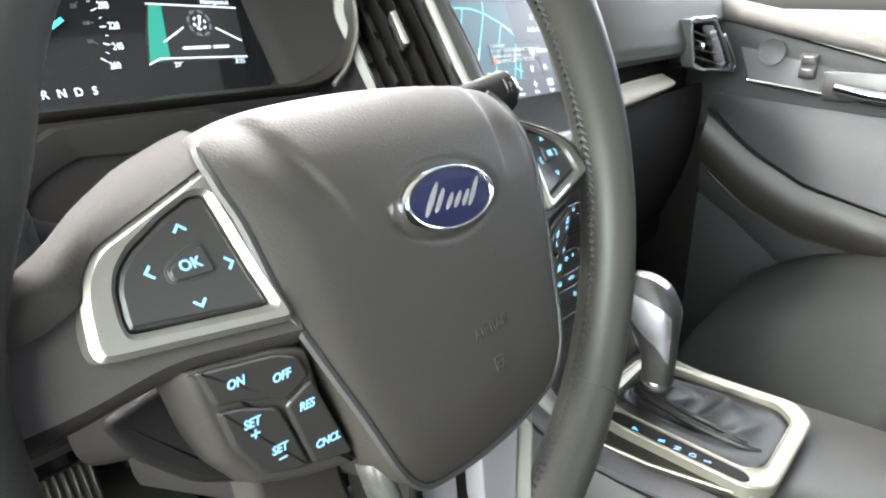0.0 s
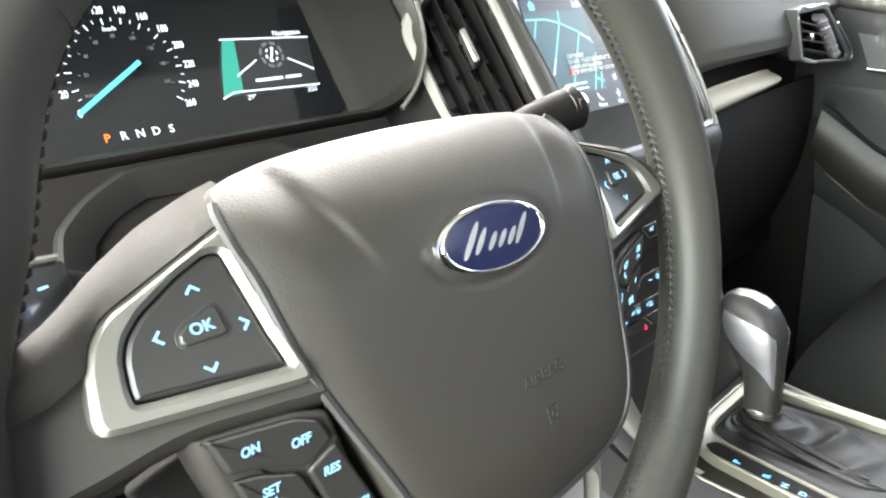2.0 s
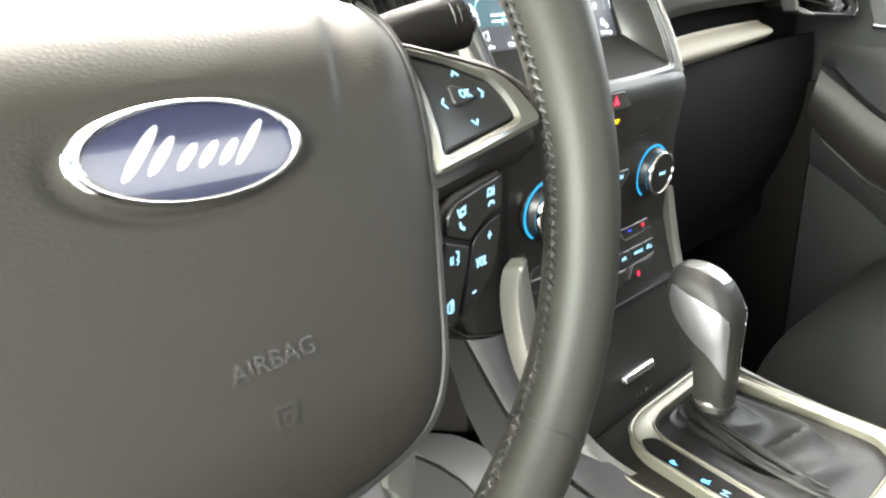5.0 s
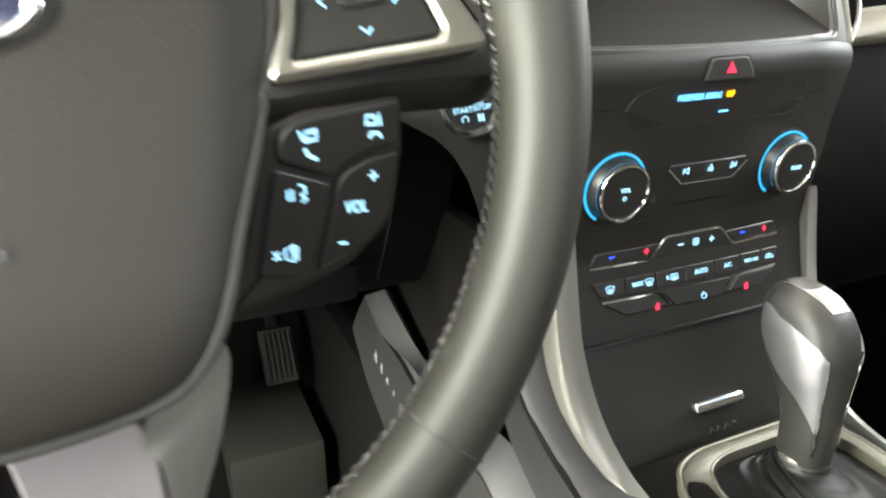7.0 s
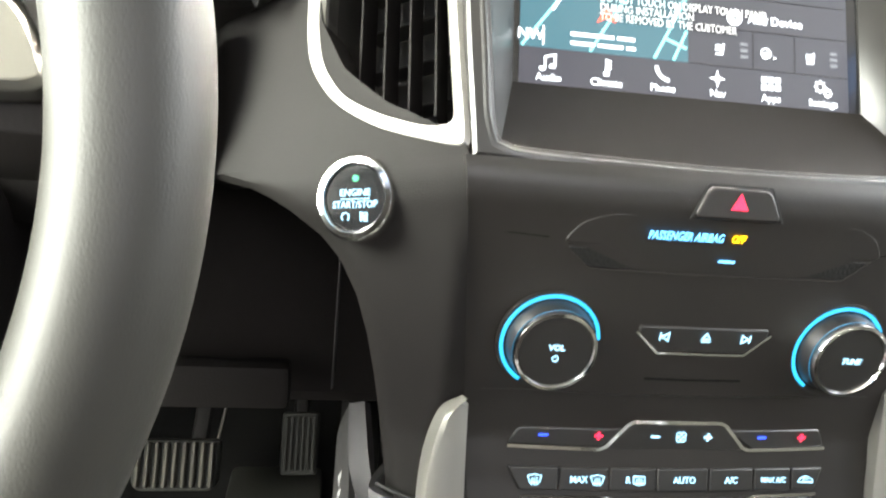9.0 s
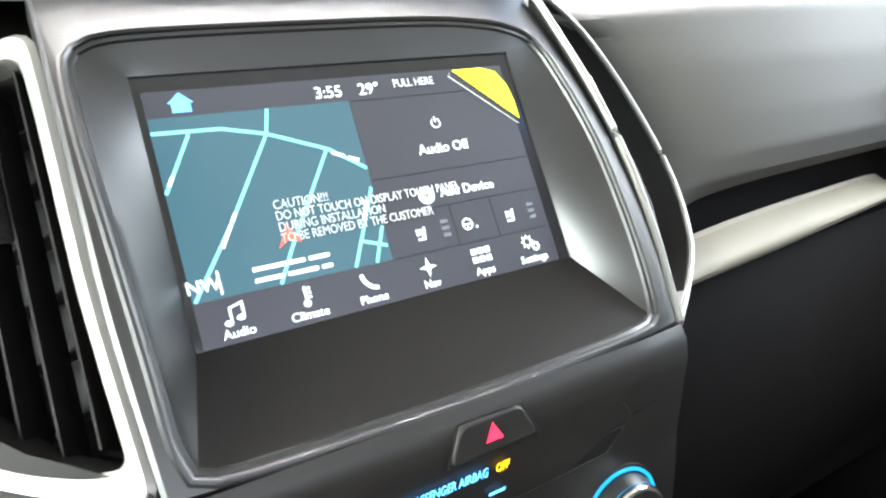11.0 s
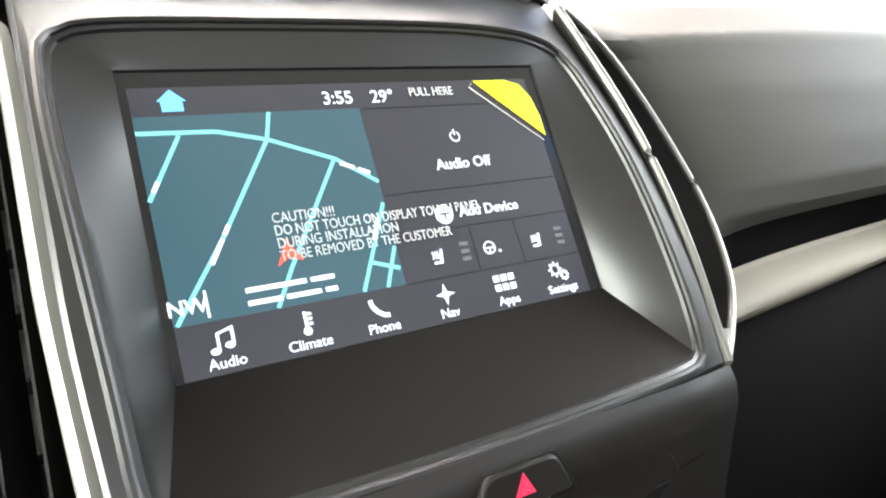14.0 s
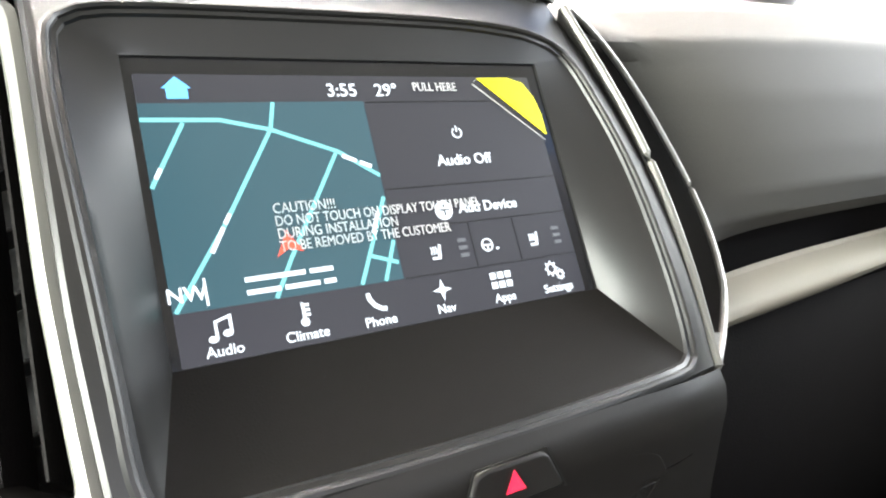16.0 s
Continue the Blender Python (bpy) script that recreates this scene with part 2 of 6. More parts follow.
def curve2(pts, n=5):
    return [(p.x, p.y) for p in smooth_line([(x, z, 0) for x, z in pts], n, True)]


def tube(path, radius, sides=10, closed=False, flat=1.0, up=(0, 0, 1), bm=None):
    """A round or flattened bar along a path; radius may be a list."""
    bm = bm or bmesh.new()
    P = [Vector(p) for p in path]
    k = len(P)
    loops = []
    for i, p in enumerate(P):
        a = P[(i - 1) % k] if closed or i > 0 else p
        b = P[(i + 1) % k] if closed or i < k - 1 else p
        d = (b - a).normalized()
        s = d.cross(Vector(up))
        s = s.normalized() if s.length > 1e-5 else d.cross(Vector((1, 0, 0))).normalized()
        w = s.cross(d)
        r = radius[i] if isinstance(radius, (list, tuple)) else radius
        loops.append([p + s * (r * math.cos(q)) + w * (r * flat * math.sin(q)) for q in (2 * math.pi * j / sides for j in range(sides))])
    if closed:
        loops.append(loops[0])
        rows = [[bm.verts.new(p) for p in loop] for loop in loops[:-1]]
        rows.append(rows[0])
        for a, b in zip(rows, rows[1:]):
            for i in range(sides):
                j = (i + 1) % sides
                bm.faces.new((a[i], a[j], b[j], b[i]))
    else:
        skin(bm, loops)
    return bm


def lathe(profile, n=40, bm=None, axis=(0, 0)):
    """Turned about y: profile of (radius, y)."""
    bm = bm or bmesh.new()
    loops = [[(axis[0] + r * math.cos(a), y, axis[1] + r * math.sin(a)) for a in (2 * math.pi * i / n for i in range(n))] for r, y in profile]
    skin(bm, loops)
    return bm


def sheet(f, nu, nv, thick=0.004, bm=None):
    """A curved panel f(u, v) with thickness along its normals."""
    bm = bm or bmesh.new()
    P = [[Vector(f(i / nu, j / nv)) for j in range(nv + 1)] for i in range(nu + 1)]
    top = [[bm.verts.new(p) for p in row] for row in P]
    low = []
    for i in range(nu + 1):
        row = []
        for j in range(nv + 1):
            du = P[min(i + 1, nu)][j] - P[max(i - 1, 0)][j]
            dv = P[i][min(j + 1, nv)] - P[i][max(j - 1, 0)]
            nrm = du.cross(dv)
            row.append(bm.verts.new(P[i][j] - (nrm.normalized() if nrm.length > 1e-12 else Vector((0, 0, 1))) * thick))
        low.append(row)
    for i in range(nu):
        for j in range(nv):
            bm.faces.new((top[i][j], top[i + 1][j], top[i + 1][j + 1], top[i][j + 1]))
            bm.faces.new((low[i][j], low[i][j + 1], low[i + 1][j + 1], low[i + 1][j]))
    for i in range(nu):
        bm.faces.new((top[i][0], low[i][0], low[i + 1][0], top[i + 1][0]))
        bm.faces.new((top[i][nv], top[i + 1][nv], low[i + 1][nv], low[i][nv]))
    for j in range(nv):
        bm.faces.new((top[0][j], top[0][j + 1], low[0][j + 1], low[0][j]))
        bm.faces.new((top[nu][j], low[nu][j], low[nu][j + 1], top[nu][j + 1]))
    return bm


def block(x0, x1, y0, y1, z0, z1, bevel=0.004, bm=None, seg=2):
    own = bm or bmesh.new()
    b = bmesh.new()
    bmesh.ops.create_cube(b, size=1)
    bmesh.ops.transform(b, verts=b.verts, matrix=T((x0 + x1) / 2, (y0 + y1) / 2, (z0 + z1) / 2) @ Matrix.Diagonal((x1 - x0, y1 - y0, z1 - z0, 1)))
    if bevel:
        bmesh.ops.bevel(b, geom=b.edges[:], offset=bevel, segments=seg, affect="EDGES", profile=0.6)
    me = bpy.data.meshes.new("tmp")
    b.to_mesh(me)
    b.free()
    own.from_mesh(me)
    bpy.data.meshes.remove(me)
    return own


def stroke(lines, width, lift=0.0003, bm=None):
    """Thin raised bars along polylines in the xz plane."""
    bm = bm or bmesh.new()
    h = width / 2
    for line in lines:
        P = [Vector((x, z)) for x, z in line]
        L, R = [], []
        for i, p in enumerate(P):
            a, b = P[max(i - 1, 0)], P[min(i + 1, len(P) - 1)]
            d = (b - a).normalized()
            nrm = Vector((-d.y, d.x))
            if 0 < i < len(P) - 1:
                d1 = (p - a).normalized()
                nrm = nrm / max(0.5, nrm.dot(Vector((-d1.y, d1.x))))
            L.append(p + nrm * h)
            R.append(p - nrm * h)
        skin(bm, [[(l.x, 0, l.y), (r.x, 0, r.y), (r.x, -lift, r.y), (l.x, -lift, l.y)] for l, r in zip(L, R)])
    return bm


def arc(cx, cz, r, a0, a1, n=16):
    return [(cx + r * math.cos(radians(a0 + (a1 - a0) * i / n)), cz + r * math.sin(radians(a0 + (a1 - a0) * i / n))) for i in range(n + 1)]


def lettering(text, size, material, parent, x, z, y=-0.0004, align="CENTER", turn=0.0, bold=0.0, squeeze=1.0, name="lettering", shear=0.0):
    c = bpy.data.curves.new("lettering", "FONT")
    c.body, c.size, c.align_x, c.align_y, c.extrude, c.offset, c.shear = text, size, align, "CENTER", 0.00015, bold, shear
    c.resolution_u = 3
    tmp = new("tmp_text", c)
    bpy.context.view_layer.update()
    me = bpy.data.meshes.new_from_object(tmp.evaluated_get(bpy.context.evaluated_depsgraph_get()))
    bpy.data.objects.remove(tmp)
    bpy.data.curves.remove(c)
    me.name = name
    me.materials.clear()
    me.materials.append(material)
    ob = new(name, me)
    ob.parent = parent
    ob.matrix_local = T(x, y, z) @ Matrix.Rotation(radians(turn), 4, "Y") @ Matrix.Rotation(radians(90), 4, "X") @ Matrix.Diagonal((squeeze, 1, 1, 1))
    return ob


def mark(lines, width, material, parent, x=0.0, z=0.0, y=-0.0003, name="symbol", scale=0.001):
    return part(name, stroke([[(px * scale, pz * scale) for px, pz in l] for l in lines], width * scale), material, parent, smooth=False, m=T(x, y, z))


def filled(pts, material, parent, x=0.0, z=0.0, y=0.0, name="symbol", scale=0.001, lift=0.0003):
    return part(name, plate([(px * scale, pz * scale) for px, pz in pts], 0, -lift, 0.00002), material, parent, smooth=False, m=T(x, y, z))


# ---- the shell of the car and what lies outside ----
GROUND_Z = -0.55
ground = tagged(new("ground"), "pale sunlit concrete yard outside the car", "ground", kind="structure")
part("surface", sheet(lambda u, v: (-400 + 800 * u, -400 + 800 * v, GROUND_Z), 2, 2, 0.05), CONCRETE, ground, smooth=False)

floor = tagged(new("floor"), "dark carpeted car floor rising to a toe board", "floor", kind="structure")


def floor_f(u, v):
    y = -1.25 + 1.95 * v
    z = -0.10 + max(0.0, y - 0.42) * 0.95
    return (-0.78 + 1.56 * u, y, z)


part("carpet", sheet(floor_f, 8, 24, 0.02), CARPET, floor)
part("heel_block", block(-0.292, -0.165, 0.368, 0.60, -0.098, 0.018, 0.010), MATGREY, floor, "grey-green raised heel block")
mat_bm = bmesh.new()
block(-0.60, -0.17, -0.42, 0.40, -0.098, -0.090, 0.003, mat_bm)
part("floor_mat", mat_bm, RUBBER, floor, "black ribbed rubber floor mat")
for i in range(26):
    part("rib", block(-0.59 + i * 0.0155, -0.583 + i * 0.0155, -0.40, 0.38, -0.090, -0.086, 0.001, seg=1), RUBBER, floor)

roof = tagged(new("ceiling"), "pale grey fabric headliner", "ceiling", kind="structure")
part("headliner", sheet(lambda u, v: (-0.66 + 1.32 * u, -1.2 + 1.35 * v, 1.20 + 0.05 * math.sin(math.pi * u)), 8, 8, 0.03), HEADLINER, roof)
rear = tagged(new("wall_rear"), "dark trimmed wall behind the seats", "wall", kind="structure")
part("panel", block(-0.78, 0.78, -1.25, -1.2, -0.12, 0.82, 0.01), CARPET, rear)
# unseen wall, left open above the panel to let the fill lamp through
part("header", block(-0.78, 0.78, -1.25, -1.2, 1.17, 1.24, 0.01), CARPET, rear)
for x in (-0.72, 0.72):
    part("post", block(x - 0.06, x + 0.06, -1.25, -1.2, 0.82, 1.17, 0.01), CARPET, rear)
for side, name in ((-1, "pillar_left"), (1, "pillar_right")):
    pil = tagged(new(name), "grey plastic windscreen pillar", "pillar", kind="structure")
    part("trim", tube([(side * 0.81, 0.46, 0.70), (side * 0.76, 0.27, 0.98), (side * 0.68, 0.10, 1.22)], 0.045, 12, flat=0.6), GREY, pil)
firewall = tagged(new("wall_front"), "dark bulkhead behind the dashboard", "wall", kind="structure")
part("panel", block(-0.80, 0.80, 0.70, 0.74, -0.12, 0.72, 0.01), KNEE, firewall)
# added to stop windscreen light leaking down behind the dashboard
part("light_stop", block(-0.80, 0.80, 0.56, 0.698, 0.655, 0.690, 0.01), KNEE, firewall, "unseen dark shelf that stops light leaking below")
wind = tagged(new("window_1"), "clear curved windscreen glass, blown out white", "window", kind="structure")
GLASS = bpy.data.materials.new("windscreen_glass")
GLASS.use_nodes = True
gb = GLASS.node_tree.nodes["Principled BSDF"]
gb.inputs["Roughness"].default_value, gb.inputs["Transmission Weight"].default_value, gb.inputs["IOR"].default_value = 0.0, 1.0, 1.02
wp = part("pane", sheet(lambda u, v: (-0.76 + 1.52 * u, 0.70 - 0.55 * v - 0.06 * (2 * u - 1) ** 2, 0.735 + 0.49 * v), 10, 6, 0.004), GLASS, wind)
wp.visible_shadow = False

left = tagged(new("doorway_left"), "open driver's doorway with dark sill and unseen light-blocking panels", "doorway", kind="structure")
part("sill", block(-0.83, -0.76, -1.2, 0.70, -0.30, -0.09, 0.02), KNEE, left)
# unseen panel that cuts the light from the rear side opening
part("rear_blocker", block(-0.83, -0.77, -1.2, -0.72, -0.10, 1.22, 0.01), GREY, left)
# unseen block reaching back to keep doorway light out of the footwell
part("front_blocker", block(-0.83, -0.76, 0.08, 0.72, -0.10, 0.72, 0.02), KNEE, left)
# unseen, added to shut out light behind the passenger's window
right_rear = tagged(new("wall_right"), "unseen grey panel that blocks light from the rear side", "pillar", kind="structure")
part("panel", block(0.77, 0.83, -1.2, -0.62, 0.60, 1.22, 0.01), GREY, right_rear)

# ---- dashboard ----
dash = thing("dashboard", "dark grey soft dashboard with taupe trim strip", "dashboard")


def front_y(x):
    """How far back the passenger's side of the dashboard stands."""
    return -0.012 + max(0.0, x - 0.19) * 0.08


# The vent on the passenger's side: its near edge lies beside the screen, its far edge sweeps back round the pad.
VENT_R = DASHM @ T(0.1250, -0.0272, -0.0955) @ Matrix.Rotation(radians(-9.5), 4, "X")
NEAR = [Vector((x * 0.001, 0.0, z * 0.001)) for x, z in ((0, 0), (4, 18), (10, 44), (14.5, 78), (15.5, 112), (13, 142), (9, 168), (4, 196))]
FAR = [Matrix.Rotation(radians(24), 3, "Z") @ Vector((x * 0.001, 0.0, z * 0.001)) for x, z in ((0, 0), (25, 12), (50, 26), (73, 44), (91, 73), (96, 101), (92, 130), (82, 158), (64, 184), (42, 198), (20, 204))]
FAR_WORLD = [VENT_R @ p for p in FAR]


def far_edge(z):
    """Where the far edge of that vent stands at a height."""
    for a, b in zip(FAR_WORLD, FAR_WORLD[1:]):
        if a.z <= z <= b.z:
            return a.lerp(b, (z - a.z) / max(b.z - a.z, 1e-6))
    return FAR_WORLD[0] if z < FAR_WORLD[0].z else max(FAR_WORLD, key=lambda p: p.z)


PROFILE = [(0.034, 0.598), (0.006, 0.600), (-0.004, 0.610), (-0.006, 0.625), (0.000, 0.648), (0.012, 0.682), (0.032, 0.715), (0.064, 0.739), (0.12, 0.754), (0.22, 0.763), (0.42, 0.766), (0.64, 0.750)]


def pad_f(u, v):
    k = v * (len(PROFILE) - 1)
    i = min(int(k), len(PROFILE) - 2)
    t = k - i
    dy = PROFILE[i][0] * (1 - t) + PROFILE[i + 1][0] * t
    z = PROFILE[i][1] * (1 - t) + PROFILE[i + 1][1] * t
    # the end of the pad follows the far edge of the vent
    e = far_edge(max(z, 0.584))
    hold = max(0.0, min(1.0, (0.6 - v) / 0.08))
    x0 = 0.130 + (e.x + 0.003 - 0.130) * hold
    x = x0 + (0.70 - x0) * u ** 1.6
    lift = (0.023 * (1 - math.exp(-max(0.0, x - 0.2035) / 0.05)) - 0.016) * max(0.0, 1 - 2.2 * v) ** 1.5
    lift += 0.012 * (1 - math.exp(-max(0.0, x - 0.19) / 0.15)) * max(0.0, min(1.0, (v - 0.45) / 0.3))
    y = front_y(x) * max(0.0, 1 - v) + dy + 0.040 * math.exp(-max(0.0, x - 0.2035) / 0.080) * max(0.0, 1 - 0.6 * v)
    y += (e.y + 0.005 - y) * hold * math.exp(-(x - x0) / 0.020)
    y += 0.050 * max(0.0, min(1.0, (x - 0.490 - 0.45 * max(0.0, 0.655 - z)) / 0.010)) * max(0.0, min(1.0, (0.655 - z) / 0.012))
    return (x, y, z + lift)


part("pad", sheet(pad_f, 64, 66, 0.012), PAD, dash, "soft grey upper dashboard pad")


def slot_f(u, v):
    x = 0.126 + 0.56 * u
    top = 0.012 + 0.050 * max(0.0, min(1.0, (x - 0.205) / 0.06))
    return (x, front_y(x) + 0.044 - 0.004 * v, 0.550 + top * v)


# near-black sheet that gives the gap below the pad its shade
part("slot", sheet(slot_f, 36, 2, 0.004), KNEE, dash, "near-black sheet for the shade under the pad")


def strip_f(u, v):
    x = 0.138 + 0.350 * u
    rise = 1 - math.exp(-6 * u)
    top, low = 0.564 + 0.018 * rise, 0.547 + 0.012 * u * u
    end = 0.75 * max(0.0, (u - 0.92) / 0.08) ** 2
    top, low = top + (0.571 - top) * end, low + (0.570 - low) * end
    near = 0.040 * max(0.0, (0.185 - x) / 0.05)
    return (x, front_y(x) - near + 0.020 - 0.022 * math.sin(math.pi * min(1.0, 0.08 + v)) * (1 - 0.8 * end), low + (top - low) * v)


part("trim_strip", sheet(strip_f, 20, 10, 0.004), TAN, dash, "taupe satin trim strip")


def lower_f(u, v):
    x = 0.122 + 0.56 * u
    z = 0.30 + 0.252 * v
    return (x, front_y(x) + 0.012 + 0.045 * (1 - v) ** 2 + 0.01 * math.sin(math.pi * v) * -1, z)


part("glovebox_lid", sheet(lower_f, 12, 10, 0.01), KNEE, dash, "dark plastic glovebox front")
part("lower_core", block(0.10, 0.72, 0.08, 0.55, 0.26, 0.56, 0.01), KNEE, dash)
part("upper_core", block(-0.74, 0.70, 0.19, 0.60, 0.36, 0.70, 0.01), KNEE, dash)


# centre hood over the screen
def hood_f(u, v):
    x = -0.19 + 0.325 * u
    pts = [(0.038, 0.7355), (0.043, 0.7392), (0.064, 0.745), (0.11, 0.751), (0.2, 0.755), (0.4, 0.751), (0.66, 0.725)]
    k = v * (len(pts) - 1)
    i = min(int(k), len(pts) - 2)
    t = k - i
    back = max(0.0, x - 0.12) * 1.2 * max(0.0, 1 - 2.5 * v)
    return (x, pts[i][0] * (1 - t) + pts[i + 1][0] * t + back, pts[i][1] * (1 - t) + pts[i + 1][1] * t - max(0.0, x - 0.125) * 0.24 * max(0.0, 1 - 1.6 * v))


part("centre_top", sheet(hood_f, 14, 18, 0.008), PAD, dash)


# driver's side, with the hood above the instruments
def binnacle_f(u, v):
    x = -0.74 + 0.555 * u
    dome = math.exp(-((x + 0.384) / 0.17) ** 4)
    y = -0.02 + 0.10 * (1 - dome) + 0.60 * v
    z = 0.70 + 0.085 * dome * (1 - v) + 0.03 * math.sin(math.pi * min(1, v * 1.5)) + 0.03 * v
    return (x, y, z)


part("instrument_hood", sheet(binnacle_f, 36, 14, 0.012), PAD, dash, "curved hood above the instruments")

# fascia round vents and start button: stands at an angle in plan
STACK = [(-0.0965, -0.0394), (-0.103, -0.0410), (-0.112, -0.0392), (-0.123, -0.0330), (-0.166, -0.0112), (-0.195, 0.0030), (-0.214, 0.0112), (-0.236, 0.0135), (-0.268, 0.0145), (-0.300, 0.0125), (-0.345, 0.0065), (-0.40, 0.0)]


def rim_y(z):
    """Depth of the front edge beside the screen."""
    return -0.037 + (z + 0.093) * 0.197 - 0.007 * max(0.0, 1 - ((z - 0.005) / 0.1) ** 2)


def stack_y(z):
    if z > STACK[0][0]:
        return STACK[0][1] + (z - STACK[0][0]) * 0.197
    for (z0, y0), (z1, y1) in zip(STACK, STACK[1:]):
        if z >= z1:
            return y0 + (y1 - y0) * (z0 - z) / (z0 - z1)
    return STACK[-1][1]


def fascia_y(x, z):
    return stack_y(z) + 0.003 + max(0.0, -0.117 - x) * 0.70


def strip_mesh(left_edge, right_edge, rows):
    """A panel between two edge curves x(z), following fascia_y."""
    def f(u, v):
        z = rows[0] + (rows[1] - rows[0]) * v
        l, r = left_edge(z), right_edge(z)
        x = l + (r - l) * u
        roll = 0.006 * max(0.0, 1 - u / 0.12) ** 2
        return (x, fascia_y(x, z) + roll, z)
    return f


def knee_edge(z):
    E = [(-0.094, -0.236), (-0.098, -0.225), (-0.104, -0.206), (-0.114, -0.190), (-0.126, -0.174), (-0.137, -0.165), (-0.152, -0.157), (-0.170, -0.151), (-0.191, -0.146), (-0.207, -0.143), (-0.233, -0.139), (-0.262, -0.136), (-0.28, -0.134)]
    for (z0, x0), (z1, x1) in zip(E, E[1:]):
        if z >= z1:
            return x0 + (x1 - x0) * max(0.0, (z0 - z) / (z0 - z1))
    return E[-1][1]


def vent_edge(z):
    E = [(0.12, -0.184), (0.02, -0.184), (-0.020, -0.180), (-0.048, -0.168), (-0.067, -0.150), (-0.079, -0.131), (-0.090, -0.1165), (-0.097, -0.1165)]
    for (z0, x0), (z1, x1) in zip(E, E[1:]):
        if z >= z1:
            return x0 + (x1 - x0) * (z0 - z) / (z0 - z1)
    return -0.1165


def stack_half(z):
    return 0.1185 - 0.0165 * min(1.0, max(0.0, (-0.0965 - z) / 0.155))


o = part("driver_fascia", sheet(strip_mesh(knee_edge, lambda z: -stack_half(z) + 0.001, (-0.2440, -0.0955)), 14, 40, 0.02), DASH, dash, "grained dark fascia beside the centre stack")
o.matrix_world = DASHM
o = part("vent_cheek", sheet(strip_mesh(lambda z: -0.236, vent_edge, (-0.0955, 0.11)), 10, 30, 0.02), DASH, dash, "grained dark panel round the vent")
o.matrix_world = DASHM


def low_f(u, v):
    z = -0.018 - 0.095 * v
    x = -0.74 + 0.505 * u
    return (x, 0.052 - 0.006 * math.sin(math.pi * v) + 0.02 * v * v, z)


# near-black in place of the shadow below the instruments
o = part("driver_lower_fascia", sheet(low_f, 16, 10, 0.02), KNEE, dash)
o.matrix_world = DASHM


# knee panel, dark, hanging below the driver's fascia
def knee_f(u, v):
    x = -0.74 + 0.625 * u
    z = 0.356 + 0.229 * v
    y = 0.125 - 0.055 * v - 0.03 * math.sin(math.pi * v)
    return (x, y, z)


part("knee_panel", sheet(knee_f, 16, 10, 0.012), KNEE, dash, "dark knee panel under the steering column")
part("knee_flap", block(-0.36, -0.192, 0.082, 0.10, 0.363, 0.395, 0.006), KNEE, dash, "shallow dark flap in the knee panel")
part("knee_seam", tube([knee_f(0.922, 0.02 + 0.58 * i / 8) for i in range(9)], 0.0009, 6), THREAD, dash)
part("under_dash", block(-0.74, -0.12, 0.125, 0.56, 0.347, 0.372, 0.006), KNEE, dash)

# ---- centre stack ----
def recede(x):
    """The passenger's end of the screen's rim stands further back."""
    return 0.0105 * max(0.0, (x - 0.085) / 0.039) ** 1.5


def bow(x, z):
    """The panel bends away to its sides below the screen."""
    return recede(x) * max(0.0, min(1.0, 1 + (z + 0.0965) / 0.07)) + 0.003 * (x / 0.07) ** 2 * min(1.0, max(0.0, (-0.0965 - z) / 0.05))


def bent(bm, z):
    for v in bm.verts:
        v.co.y += bow(v.co.x, z)
    return bm


def on_stack(x, z, out=0.0):
    dy = (stack_y(z + 0.006) - stack_y(z - 0.006)) / 0.012
    return T(x, stack_y(z) + bow(x, z), z) @ Matrix.Rotation(-math.atan(dy), 4, "X") @ T(0, -out, 0)


def band(lines, width, material, name, z, out):
    """A raised line along the panel that bends with it."""
    fine = []
    for line in lines:
        pts = []
        for a, b in zip(line, line[1:]):
            n = max(1, int(abs(b[0] - a[0]) / 8))
            pts += [(a[0] + (b[0] - a[0]) * i / n, a[1] + (b[1] - a[1]) * i / n) for i in range(n)]
        fine.append([(x * 0.001, w * 0.001) for x, w in pts + [line[-1]]])
    return part(name, bent(stroke(fine, width * 0.001), z), material, stack, smooth=False, m=on_stack(0, z, out))


stack = thing("centre_stack", "dark satin centre stack with audio and climate controls", "control panel", DASHM)


def stack_f(u, v):
    z = -0.0963 - 0.1717 * v
    h = stack_half(z)
    x = h * (2 * u - 1) + 0.0035 * u
    return (x, stack_y(z) + bow(x, z), z)


part("panel", sheet(lambda u, v: stack_f(1 - u, v), 24, 48, 0.02), PANEL, stack)


def door_f(u, v):
    z = -0.2695 - 0.085 * v
    x = 0.1025 * (2 * u - 1)
    return (x, stack_y(z) + 0.0008 + 0.003 * abs(2 * u - 1) ** 6, z)


part("storage_door", sheet(lambda u, v: door_f(1 - u, v), 16, 14, 0.015), PANEL, stack, "plain dark storage door with chrome handle")
part("lower_sill", sheet(lambda u, v: (0.1 - 0.2 * u, 0.005 - 0.03 * v, -0.3575 - 0.03 * v), 8, 6, 0.01), PANEL, stack)
part("seam", block(-0.1025, 0.1025, 0.012, 0.03, -0.2695, -0.268, 0.0002, seg=1), BUTTON, stack)
h = part("handle", plate(rounded(mm([(-21, -3.6), (21, -3.6), (21, 3.6), (-21, 3.6)]), 0.002), 0, -0.006, 0.002), CHROME, stack, "bright chrome pull handle", m=on_stack(-0.003, -0.324))
